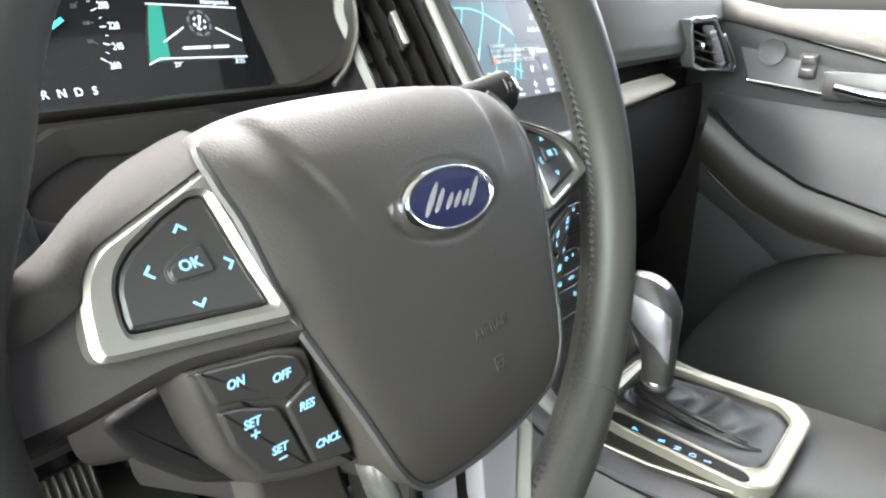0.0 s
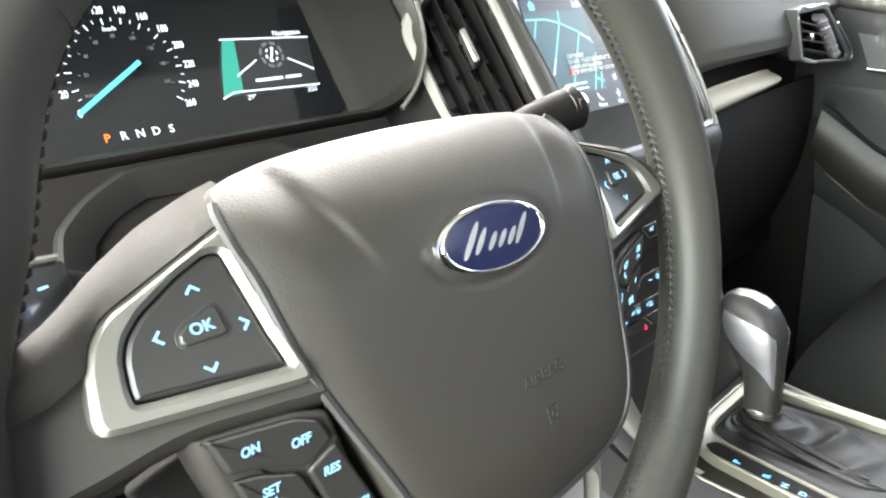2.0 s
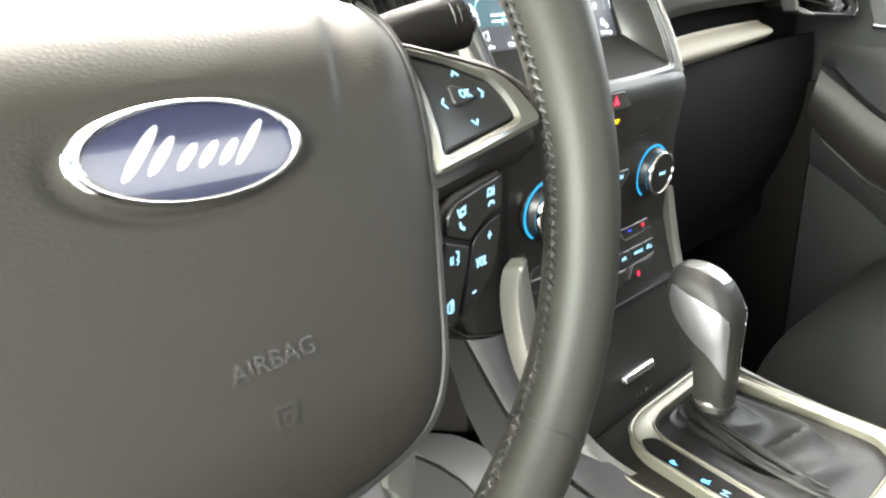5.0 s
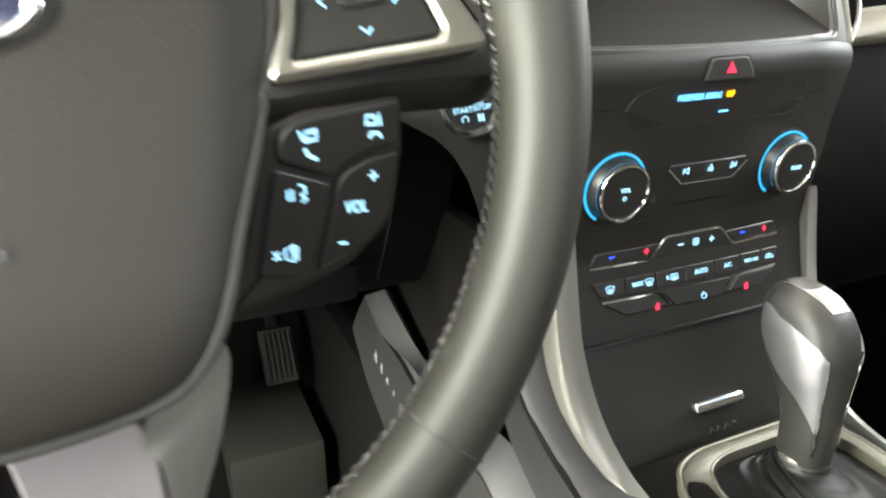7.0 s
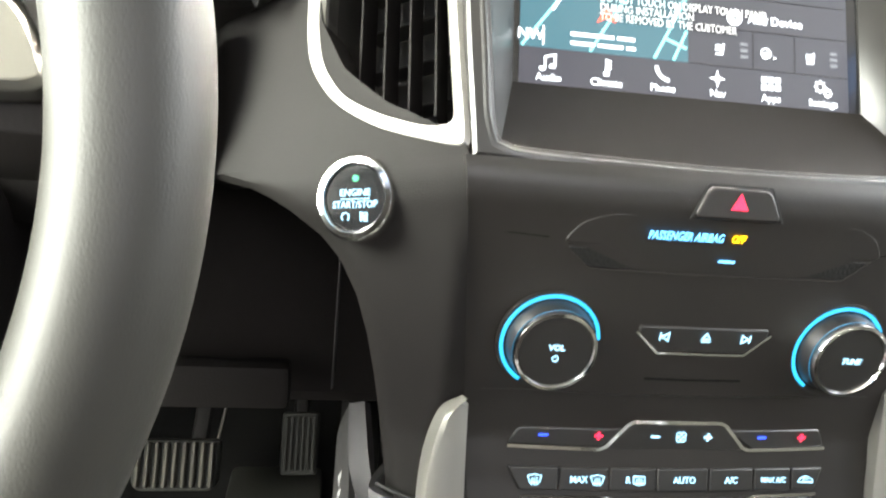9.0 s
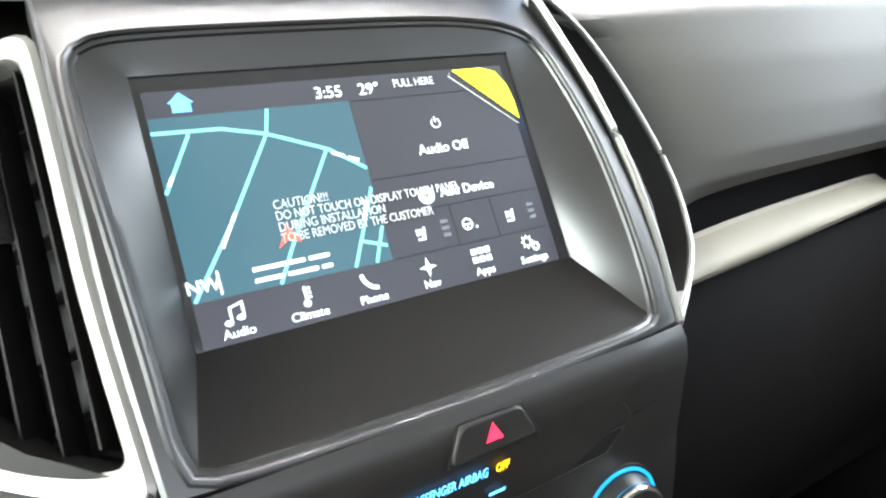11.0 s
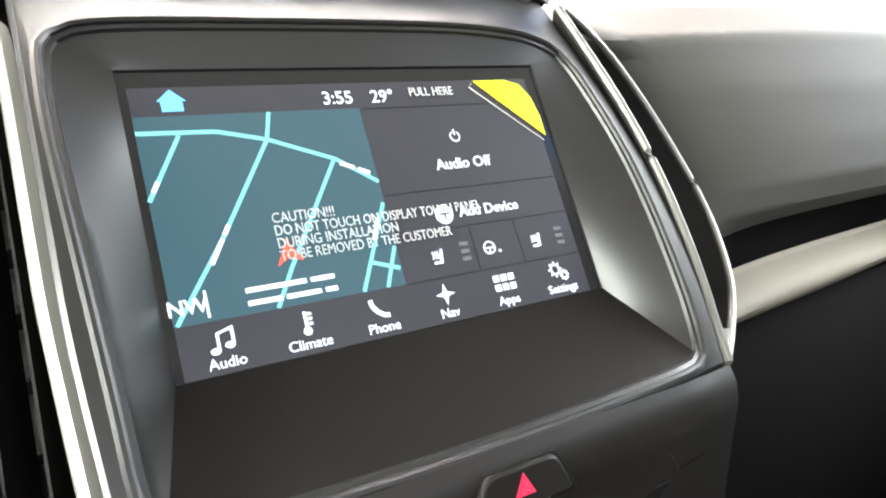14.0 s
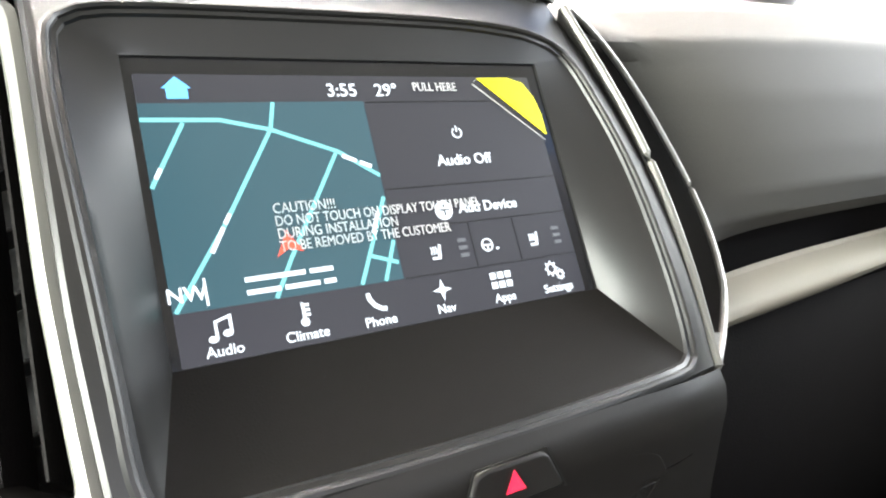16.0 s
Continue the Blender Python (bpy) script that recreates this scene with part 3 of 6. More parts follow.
for i, (dx, w) in enumerate(((-9, 4), (-3, 5), (4, 5), (11, 5))):
    mark([[(-w / 2, -1.8), (0, 1.8), (w / 2, -0.5)]], 1.0, SILVER, stack).matrix_local = on_stack(-0.003 + dx * 0.001, -0.341, 0.0004)

# hazard switch
hz = part("hazard_button", plate(rounded(mm([(-20.5, -8), (21, -8), (14.5, 6.0), (-14, 6.0)]), 0.004), 0.002, -0.0016, 0.0012), PANEL, stack, "hazard switch with red triangle", m=on_stack(0, -0.1085))
tri = mark([[(-3.0, -2.4), (0, 3.0), (3.0, -2.4), (-3.0, -2.4), (0, 3.0)]], 1.1, RED_LIT, hz, 0, -0.0005, -0.0018, "triangle")
filled([(-2.6, -2.1), (2.6, -2.1), (0, 2.4)], RED_LIT, hz, 0, -0.0005, -0.0017, "triangle")
mark([arc(0, -8, 20.6, 0, 0.1, 1), [(-21.2, -8.2), (-14.4, 6.6), (14.8, 6.6), (21.6, -8.2)]], 0.7, BUTTON, stack).matrix_local = on_stack(0, -0.1085, 0.0006)

# disc slot with the ledge above it
part("slot_ledge", bent(plate(rounded(mm([(-74, -5.5), (-67, 4.5), (-55, 9.3), (62, 9.3), (72, 4.5), (78, -5.5)]), 0.004), 0.002, -0.0007, 0.0006), -0.1242), PANEL, stack, m=on_stack(0, -0.1242))
# no recess here: the slot's shade is the plate's near-black colour
part("disc_slot", bent(plate(rounded(mm([(-71, 4.3), (-66, -0.8), (-60, -4.2), (60, -4.2), (67, -0.8), (72, 4.3)]), 0.0015), 0.002, -0.0009, 0.0002), -0.1344), LEATHER_D, stack, "shallow near-black plate for the shaded disc slot", m=on_stack(0, -0.1344))
band([[(-72, 4.6), (-60.5, -5.0), (60.5, -5.0), (73, 4.6)]], 0.8, SPOKE, "slot_edge", -0.1344, 0.0010)
mark([[(-3.5, 0), (4, 0)]], 1.0, BLUE_LIT, stack, name="slot_light").matrix_local = on_stack(0.0005, -0.1325, 0.0012)
o = lettering("PASSENGER AIRBAG", 0.0055, BLUE_LIT, stack, 0, 0, squeeze=0.72, shear=0.15, bold=0.0)
o.matrix_local = on_stack(-0.0205, -0.1232, 0.0015) @ Matrix.Rotation(radians(90), 4, "X") @ Matrix.Diagonal((0.70, 1, 1, 1))
o = lettering("OFF", 0.0050, AMBER_LIT, stack, 0, 0, shear=0.15, bold=0.0001)
o.matrix_local = on_stack(0.0035, -0.1232, 0.0015) @ Matrix.Rotation(radians(90), 4, "X") @ Matrix.Diagonal((0.72, 1, 1, 1))


def knob(x, z, words, power):
    k = part("knob", lathe([(0.0205, 0.0), (0.0203, -0.003), (0.0183, -0.0075), (0.0180, -0.0085)], 48), BUTTON, stack, "black knob with chrome rim", m=on_stack(x, z))
    part("chrome_rim", lathe([(0.0182, -0.0070), (0.0190, -0.0082), (0.0191, -0.0098), (0.0184, -0.0115), (0.0170, -0.0119), (0.0163, -0.0104)], 56), CHROME, k, "bright chrome rim")
    part("cap", lathe([(0.0166, -0.0098), (0.0163, -0.0108), (0.012, -0.0111), (0.002, -0.0112)], 40), BUTTON, k)
    part("base_ring", lathe([(0.0245, 0.001), (0.0243, -0.0008), (0.0206, -0.0012), (0.0204, 0.001)], 48), BUTTON, k)
    part("light_ring", stroke([arc(0, 0, 0.0222, 5, 238, 48)], 0.0016, 0.0006), RING_LIT, k, "glowing blue light ring", m=T(0, -0.0011, 0))
    lettering(words, 0.0038, CYAN_LIT, k, 0, 0.0022 if power else 0, -0.0114, bold=0.0001, shear=0.0 if power else 0.15)
    if power:
        mark([arc(0, 0, 1.3, 120, 420, 16), [(0, 0.4), (0, 1.8)]], 0.4, CYAN_LIT, k, 0, -0.0030, -0.0112, "power_symbol")
    return k


knob(-0.0715, -0.170, "VOL", True)
knob(0.0710, -0.170, "TUNE", False)

# media keys
part("media_keys", bent(plate(rounded(mm([(-32, 5.5), (32, 5.5), (31, 0), (21, -7), (-21, -7), (-31, 0)]), 0.002), 0.002, -0.0014, 0.001), -0.1665), BUTTON, stack, m=on_stack(0, -0.1665))
band([[(-33, 2.6), (-21.5, -7.8), (21.5, -7.8), (33, 2.6)]], 1.1, CHROME, "chrome_edge", -0.1665, 0.0012)
mark([[(1.8, -1.9), (-1.6, 0), (1.8, 1.9), (1.8, -1.9), (-1.6, 0)], [(-2.2, -1.9), (-2.2, 1.9)]], 0.6, CYAN_LIT, stack).matrix_local = on_stack(-0.0195, -0.1657, 0.0017)
mark([[(-1.8, -1.9), (1.6, 0), (-1.8, 1.9), (-1.8, -1.9), (1.6, 0)], [(2.2, -1.9), (2.2, 1.9)]], 0.6, CYAN_LIT, stack).matrix_local = on_stack(0.0200, -0.1657, 0.0017)
mark([[(-2, -0.6), (0, 2.2), (2, -0.6), (-2, -0.6), (0, 2.2)], [(-2, -1.9), (2, -1.9)]], 0.6, CYAN_LIT, stack).matrix_local = on_stack(0.0005, -0.1657, 0.0017)
band([[(-24, 0), (24, 0)]], 0.9, KNEE, "groove", -0.186, 0.0003)
for g in ([(-116, 0.6), (-80, -1.0)], [(76, -1.0), (117, 0.6)]):
    band([g], 0.6, KNEE, "groove", -0.1265, 0.0002)
band([[(-104, 0), (-80, 1.6), (80, 1.6), (104, 0)]], 0.5, BUTTON, "groove", -0.1955, 0.0003)

# climate keys, upper row
for pts in ([(-84, -4), (-79, 5), (-26, 5.5), (-41, -4.5)], [(-38, -5), (-23, 10.5), (20, 10.5), (35, -5)], [(38, -4.5), (23, 5.5), (76, 5.5), (80, -4)]):
    part("climate_key", bent(plate(rounded(mm(pts), 0.0025), 0.002, -0.0014, 0.001), -0.2155), BUTTON, stack, m=on_stack(0, -0.2155))
band([[(-84, -4.6), (-40, -4.9), (-37, -3.6), (-27, 7.6), (-24, 8.9), (20, 8.9), (23, 7.6), (33, -3.4), (36, -4.6), (80, -4.4)]], 1.7, CHROME, "chrome_edge", -0.2155, 0.0014)
plus = [[(-2, 0), (2, 0)], [(0, -2), (0, 2)]]
minus = [[(-2.2, 0), (2.2, 0)]]
for x, g, m_ in ((-67.5, minus, DEEPBLUE_LIT), (-41, plus, RED_LIT), (-13, minus, CYAN_LIT), (14, plus, CYAN_LIT), (43, minus, DEEPBLUE_LIT), (65.5, plus, RED_LIT)):
    mark(g, 1.1, m_, stack).matrix_local = on_stack(x * 0.001, -0.2135, 0.0016)
mark([arc(1.4 * math.cos(radians(a)), 1.4 * math.sin(radians(a)), 1.35, a - 150, a + 150, 10) for a in (45, 135, 225, 315)], 0.45, CYAN_LIT, stack, name="fan_symbol").matrix_local = on_stack(0, -0.2135, 0.0016)
# middle row
edges = [-84, -59, -34.5, -11, 16, 40, 61, 80]
for i in range(7):
    a, b = edges[i] + 0.35, edges[i + 1] - 0.35
    part("climate_key", bent(plate(rounded(mm([(a if i else a + 6, -5.5), (b - (5 if i == 6 else 0), -5.5), (b, 5.5), (a, 5.5)]), 0.0012), 0.002, -0.0014, 0.0008), -0.2345), BUTTON, stack, m=on_stack(0, -0.2345))


def screen_symbol(x, z):
    mark([[(-3.4, 1.6), (-2.2, -1.6), (2.2, -1.6), (3.4, 1.6), (0, 2.3), (-3.4, 1.6)], [(-1.4, -2.8), (-1.0, 0.8)], [(0, -2.8), (0, 0.8)], [(1.4, -2.8), (1.0, 0.8)]], 0.45, CYAN_LIT, stack, name="defrost_symbol").matrix_local = on_stack(x, z, 0.0016)


screen_symbol(-0.0705, -0.2345)
for txt, x, s in (("MAX", -0.0495, 0.0044), ("R", -0.0255, 0.0044), ("AUTO", 0.0030, 0.0044), ("A/C", 0.0275, 0.0044), ("MAX A/C", 0.0508, 0.0036)):
    o = lettering(txt, s, CYAN_LIT, stack, 0, 0, bold=0.00005)
    o.matrix_local = on_stack(x, -0.2345, 0.0018) @ Matrix.Rotation(radians(90), 4, "X") @ Matrix.Diagonal((0.92, 1, 1, 1))
screen_symbol(-0.0405, -0.2345)
mark([[(-2.8, -1.5), (-2.8, 1.8), (2.8, 1.8), (2.8, -1.5), (-2.8, -1.5)], [(-1.3, -2.6), (-1.1, 0.8)], [(0, -2.6), (0, 0.8)], [(1.3, -2.6), (1.1, 0.8)]], 0.45, CYAN_LIT, stack, name="rear_defrost_symbol").matrix_local = on_stack(-0.0200, -0.2345, 0.0016)
mark([[(-4, -1), (-2.5, 0.8), (0.5, 1.8), (2.8, 0.6), (4, 0), (4, -1.2), (-4, -1.2)], arc(0, -0.2, 1.0, 0, 270, 10)], 0.45, CYAN_LIT, stack, name="recirculation_symbol").matrix_local = on_stack(0.0690, -0.2345, 0.0016)
# lower row
for pts in ([(-78, 5), (-33, 5), (-22, -5), (-60, -6)], [(-21, -6.5), (-31, 5), (30, 5), (20, -6.5)], [(75, 5), (32, 5), (21, -5), (58, -6)]):
    part("climate_key", bent(plate(rounded(mm(pts), 0.002), 0.002, -0.0014, 0.001), -0.2480), BUTTON, stack, m=on_stack(0, -0.2480))
for g in ([[(-77, 5.4), (-36, 5.0), (-33, 3.8), (-27, -3.5)]], [[(75, 6.2), (40, 5.6), (36, 4.2), (27, -4)]]):
    band(g, 1.5, CHROME, "chrome_edge", -0.2480, 0.0014)
for x in (-0.0365, 0.0425):
    mark([[(-1.6, -1.6), (0.2, -1.8), (1.2, 1.8)], [(-0.6, -0.2), (0.2, 1.2)]], 1.6, RED_LIT, stack, name="seat_heat_symbol").matrix_local = on_stack(x, -0.2515, 0.0016)
mark([arc(0, 0, 2.0, 120, 420, 16), [(0, 0.4), (0, 2.8)]], 0.6, CYAN_LIT, stack, name="power_symbol").matrix_local = on_stack(0.003, -0.2515, 0.0016)
# side trims
for sgn in (-1, 1):
    path = [(-0.1085, -0.083, 0.462), (-0.119, -0.084, 0.455), (-0.1255, -0.088, 0.432), (-0.1265, -0.097, 0.398), (-0.1235, -0.112, 0.360), (-0.1145, -0.132, 0.332), (-0.1020, -0.158, 0.316), (-0.0945, -0.20, 0.311), (-0.0905, -0.26, 0.309), (-0.0900, -0.36, 0.309)]
    inner = [(-0.1085, -0.085, 0.461), (-0.1085, -0.087, 0.452), (-0.1080, -0.092, 0.428), (-0.1070, -0.100, 0.396), (-0.1030, -0.114, 0.362), (-0.0985, -0.133, 0.338), (-0.0930, -0.157, 0.322), (-0.0885, -0.20, 0.3155), (-0.0855, -0.26, 0.3135), (-0.0850, -0.36, 0.3135)]
    thin = 1.0 if sgn < 0 else 0.25
    A, B = smooth_line([(-sgn * (q[0] + (x - q[0]) * thin), y, z) for (x, y, z), q in zip(path, inner)], 5), smooth_line([(-sgn * x, y, z) for x, y, z in inner], 5)
    bm = bmesh.new()
    loops = []
    for a, b in zip(A, B):
        mid = (a + b) / 2 + Vector((sgn * 0.004, -0.004, 0.001))
        q1, q2 = a.lerp(mid, 0.5) + Vector((sgn * 0.001, -0.001, 0)), b.lerp(mid, 0.5) + Vector((0, -0.001, 0))
        back = Vector((0, 0.012, -0.004))
        shift = Vector((0, 0.020 if sgn > 0 else 0.0, 0))
        loops.append([p_ + shift for p_ in (a, q1, mid, q2, b, b + back, a + back)])
    skin(bm, loops)
    o = part("side_trim", bm, TRIM, stack, "satin silver curved side trim")
    o.matrix_world = Matrix()

# ---- touchscreen in its recess ----
screen = thing("touchscreen", "recessed touchscreen showing a teal map and menu tiles", "screen", DASHM)


def rect(x0, x1, z0, z1, r, n=5):
    return rounded([(x0, z0), (x1, z0), (x1, z1), (x0, z1)], r, n)


glass = rect(-0.0905, 0.0935, -0.0505, 0.0615, 0.002)


def even(line, n):
    """n points at even steps along a smooth line, without its last."""
    L = smooth_line([(x * 0.001, z * 0.001, 0) for x, z in line], 8)
    run = [0.0]
    for a, b in zip(L, L[1:]):
        run.append(run[-1] + (b - a).length)
    out, j = [], 0
    for i in range(n):
        d = run[-1] * i / n
        while run[j + 1] < d:
            j += 1
        p = L[j].lerp(L[j + 1], (d - run[j]) / max(run[j + 1] - run[j], 1e-9))
        out.append((p.x, p.y))
    return out


def four_sides(*sides):
    return [p for side in sides for p in even(side, 28)]


S_OUT = four_sides([(-114.9, -96.2), (0, -97.0), (122.5, -96.2)], [(122.5, -96.2), (127, -78), (133, -52), (137.3, -19), (138.3, 15), (136, 45), (132, 70), (127, 96), (126, 106)], [(126, 106), (0, 106), (-118.2, 106)], [(-118.2, 106), (-118.6, 0), (-118.2, -40), (-114.9, -96.2)])
S_OPEN = four_sides([(-105, -89.5), (-97, -92.5), (-60, -94), (0, -95), (60, -94), (98, -92), (106.5, -88.5)],
                    [(106.5, -88.5), (110.5, -80), (114.5, -62), (119, -31), (122, 0), (121.5, 22), (119, 43), (116.5, 58), (111.5, 67)],
                    [(111.5, 67), (104, 71), (77, 76.5), (44, 79.2), (-30, 79), (-81, 77.8), (-100, 75.5), (-108, 71)],
                    [(-108, 71), (-111.5, 63), (-112.5, 36), (-111.5, 5), (-109, -54), (-108, -78), (-105, -89.5)])
S_GLASS = four_sides([(-90.2, -50.2), (93.2, -50.2)], [(93.2, -50.2), (93.2, 61.2)], [(93.2, 61.2), (-90.2, 61.2)], [(-90.2, 61.2), (-90.2, -50.2)])


def rim_at_screen(x, z):
    return rim_y(z) + recede(x)


bm = bmesh.new()
loops = [[(x, rim_at_screen(x, z) + 0.03, z) for x, z in S_OUT], [(x, rim_at_screen(x, z) + 0.0015, z) for x, z in S_OUT], [(x, rim_at_screen(x, z), z) for x, z in inset(S_OUT, 0.0015)]]
for d, y in ((-0.0030, 0.0), (-0.0018, -0.0006), (-0.0006, -0.0006), (0.0004, 0.0004), (0.0008, 0.0018), (0.0024, 0.0024), (0.0030, 0.0040)):
    loops.append([(x, rim_at_screen(x, z) + y, z) for x, z in inset(S_OPEN, d)])
last = loops[-1]
for t in (0.12, 0.3, 0.5, 0.7, 0.88, 1.0):
    loops.append([(p[0] + (g[0] - p[0]) * t, p[1] + (-0.0012 - p[1]) * t, p[2] + (g[1] - p[2]) * t) for p, g in zip(last, S_GLASS)])
loops.append([(x, 0.004, z) for x, z in S_GLASS])
skin(bm, loops, cap0=False, cap1=False)
frame_mesh = part("surround", bm, SURROUND, screen, "dark satin recessed surround with a matt brown ledge").data
frame_mesh.materials.append(LEDGE)
across = len(S_OPEN)
for face_ in frame_mesh.polygons:
    if all(k % across <= 28 and k // across >= 9 for k in face_.vertices):
        face_.material_index = 1
frame_mesh.set_sharp_from_angle(angle=radians(24))
part("glass", plate(glass, 0.006, 0.0, 0.0002), GLOSS, screen, "black glossy display glass")
part("display", plate(rect(-0.087, 0.087, -0.0498, 0.0545, 0.0006, 2), 0.0001, -0.0003, 0.00001), LCD_DARK, screen, "lit dark menu background", smooth=False)
part("map_tile", plate(rect(-0.087, -0.0012, -0.0318, 0.0432, 0.0003, 1), 0, -0.0005, 0.00001), TEAL_LIT, screen, "teal street map tile", smooth=False)
Y = -0.0005
roads = [[(-87, 37), (-60, 36.3), (-42, 32), (-17, 22), (-1.4, 11)], [(-73, 35.5), (-86.8, 12)], [(-39, 43), (-42, 32), (-65, -3), (-86, -31.5)], [(-18, 21.5), (-44, -18), (-52, -31.5)], [(-2, 2), (-9, -12), (-19, -31.5)], [(-13, -21), (-2, -25)], [(-2, -16), (-9, -31.5)]]
for rd in roads:
    mark([rd], 1.5, ROAD_LIT, screen, y=Y, name="map_road")
for x, z, ang, words in ((-10, 17.5, -24, (6, 5)), (-67, -6, 58, (10, 4)), (-84, 17, 60, (4,)), (-8, -8, 65, (9,))):
    ca, sa = math.cos(radians(ang)), math.sin(radians(ang))
    run = -(sum(words) + 1.6 * (len(words) - 1)) / 2
    for n in words:
        mark([[(x + ca * run, z + sa * run), (x + ca * (run + n), z + sa * (run + n))]], 1.5, WHITE_LIT, screen, y=Y - 0.0003, name="label_bar")
        run += n + 1.6
for z, words in ((-23.6, (22, 9)), (-28.2, (12, 13, 4.6))):
    run = -62.0
    for n in words:
        mark([[(run, z), (run + n, z)]], 1.7, WHITE_LIT, screen, y=Y - 0.0003, name="label_bar")
        run += n + 1.7
filled([(-49, -17), (-44, -7.5), (-39, -16), (-44, -14)], ARROW_LIT, screen, y=Y - 0.0003, name="map_arrow")
lettering("NW", 0.0072, WHITE_LIT, screen, -0.0818, -0.0260, Y - 0.0006, bold=0.00008)
mark([[(-75.5, -30.5), (-75.5, -21)]], 0.8, WHITE_LIT, screen, y=Y - 0.0003, name="scale_bar")
filled([(-78, 49), (-73, 53.5), (-68, 49), (-69.3, 49), (-69.3, 45), (-76.7, 45), (-76.7, 49)], HOME_LIT, screen, y=-0.0003, name="home_symbol")
lettering("3:55", 0.0078, WHITE_LIT, screen, -0.0095, 0.0478, -0.0005, bold=0.00004)
lettering("29\u00b0", 0.0078, WHITE_LIT, screen, 0.0105, 0.0478, -0.0005, bold=0.00004)
lettering("Audio Off", 0.0068, WHITE_LIT, screen, 0.0405, 0.0155, -0.0005, bold=0.00005)
lettering("Add Device", 0.0064, WHITE_LIT, screen, 0.0465, -0.0060, -0.0005, bold=0.00005)
filled([(24 + 4.2 * math.cos(a * math.pi / 8), -6 + 4.2 * math.sin(a * math.pi / 8)) for a in range(16)], WHITE_LIT, screen, y=-0.0003, name="add_symbol")
mark([[(21.5, -6), (26.5, -6)], [(24, -8.5), (24, -3.5)]], 0.6, LCD_LINE, screen, y=-0.0008)
mark([arc(40, 28, 2.3, 120, 420, 16), [(40, 28.5), (40, 31.2)]], 0.5, WHITE_LIT, screen, y=-0.0003, name="power_symbol")
for z in (42.8, 5.0, -12.0, -31.8):
    mark([[(0, z), (86.5, z)]], 0.5, LCD_LINE, screen, y=-0.0003, name="tile_line")
for x in (34, 57):
    mark([[(x, -31.5), (x, -12.5)]], 0.4, LCD_LINE, screen, y=-0.0003, name="tile_line")
for x in (16.0, 66.0):
    mark([[(x - 2.4, -25.6), (x + 0.9, -25.6), (x + 1.9, -20.2)]], 1.0, WHITE_LIT, screen, y=-0.0003, name="seat_symbol")
    mark([[(x - 2.5 + 1.1 * i, -24.0), (x - 2.1 + 1.1 * i, -22.4), (x - 2.4 + 1.1 * i, -20.8)] for i in range(3)], 0.35, WHITE_LIT, screen, y=-0.0003, name="heat_symbol")
    mark([[(x + 11, -22.7 + 3.2 * i), (x + 15, -22.7 + 3.2 * i)] for i in (-1, 0, 1)], 1.6, DIM_LIT, screen, y=-0.0003, name="level_bars")
mark([arc(41, -23.0, 2.6, 0, 360, 20), [(38.6, -23.0), (43.4, -23.0)], [(41, -23.0), (41, -25.4)]], 0.6, WHITE_LIT, screen, y=-0.0003, name="wheel_symbol")
mark([[(45.2, -25.0), (46.4, -25.0)]], 1.0, WHITE_LIT, screen, y=-0.0003, name="level_bars")
# menu row
for i, name in enumerate(("Audio", "Climate", "Phone", "Nav", "Apps", "Settings")):
    lettering(name, 0.0052, WHITE_LIT, screen, (i - 2.5) * 0.029, -0.0463, -0.0005, bold=0.00002)
x = -72.5
mark([[(x - 1.8, -42), (x - 1.8, -36.2), (x + 3.2, -34.8), (x + 3.2, -40.6)]], 0.9, WHITE_LIT, screen, y=-0.0003, name="note_symbol")
for dx, dz in ((-3.1, -42), (1.9, -40.6)):
    filled([(x + dx + 1.7 * math.cos(a * 0.5236), dz + 1.2 * math.sin(a * 0.5236)) for a in range(12)], WHITE_LIT, screen, y=-0.0003, name="note_symbol")
x = -43.5
mark([[(x, -41), (x, -34.5)], [(x + 0.8, -35.5), (x + 2.4, -35.5)], [(x + 0.8, -37.3), (x + 2.4, -37.3)], [(x + 0.8, -39.1), (x + 2.4, -39.1)]], 1.0, WHITE_LIT, screen, y=-0.0003, name="thermometer_symbol")
filled([(x + 1.6 * math.cos(a * 0.5236), -41.6 + 1.6 * math.sin(a * 0.5236)) for a in range(12)], WHITE_LIT, screen, y=-0.0003, name="thermometer_symbol")
x = -14.5
mark([[(x - 3.2, -35.2), (x - 2.9, -37.6), (x - 1.2, -40.0), (x + 1.2, -41.6), (x + 3.4, -41.9)]], 1.7, WHITE_LIT, screen, y=-0.0003, name="phone_symbol")
x = 14.5
filled([(x + (4.4 if a % 2 == 0 else 1.4) * math.cos(a * math.pi / 4), -38.6 + (4.4 if a % 2 == 0 else 1.4) * math.sin(a * math.pi / 4)) for a in range(8)], WHITE_LIT, screen, y=-0.0003, name="compass_symbol")
x = 43.5
for i in range(3):
    for j in range(2):
        mark([[(x - 5.2 + 3.8 * i, -36.6 - 4.0 * j), (x - 2.4 + 3.8 * i, -36.6 - 4.0 * j)]], 2.8, WHITE_LIT, screen, y=-0.0003, name="apps_dot")
x = 72.5
for gx, gz, gr in ((x - 1.5, -37.6, 2.2), (x + 2.8, -40.6, 1.5)):
    mark([arc(gx, gz, gr, 0, 360, 14)] + [[(gx + gr * math.cos(a * 0.785), gz + gr * math.sin(a * 0.785)), (gx + 1.6 * gr * math.cos(a * 0.785), gz + 1.6 * gr * math.sin(a * 0.785))] for a in range(8)], 0.75, WHITE_LIT, screen, y=-0.0003, name="gear_symbol")

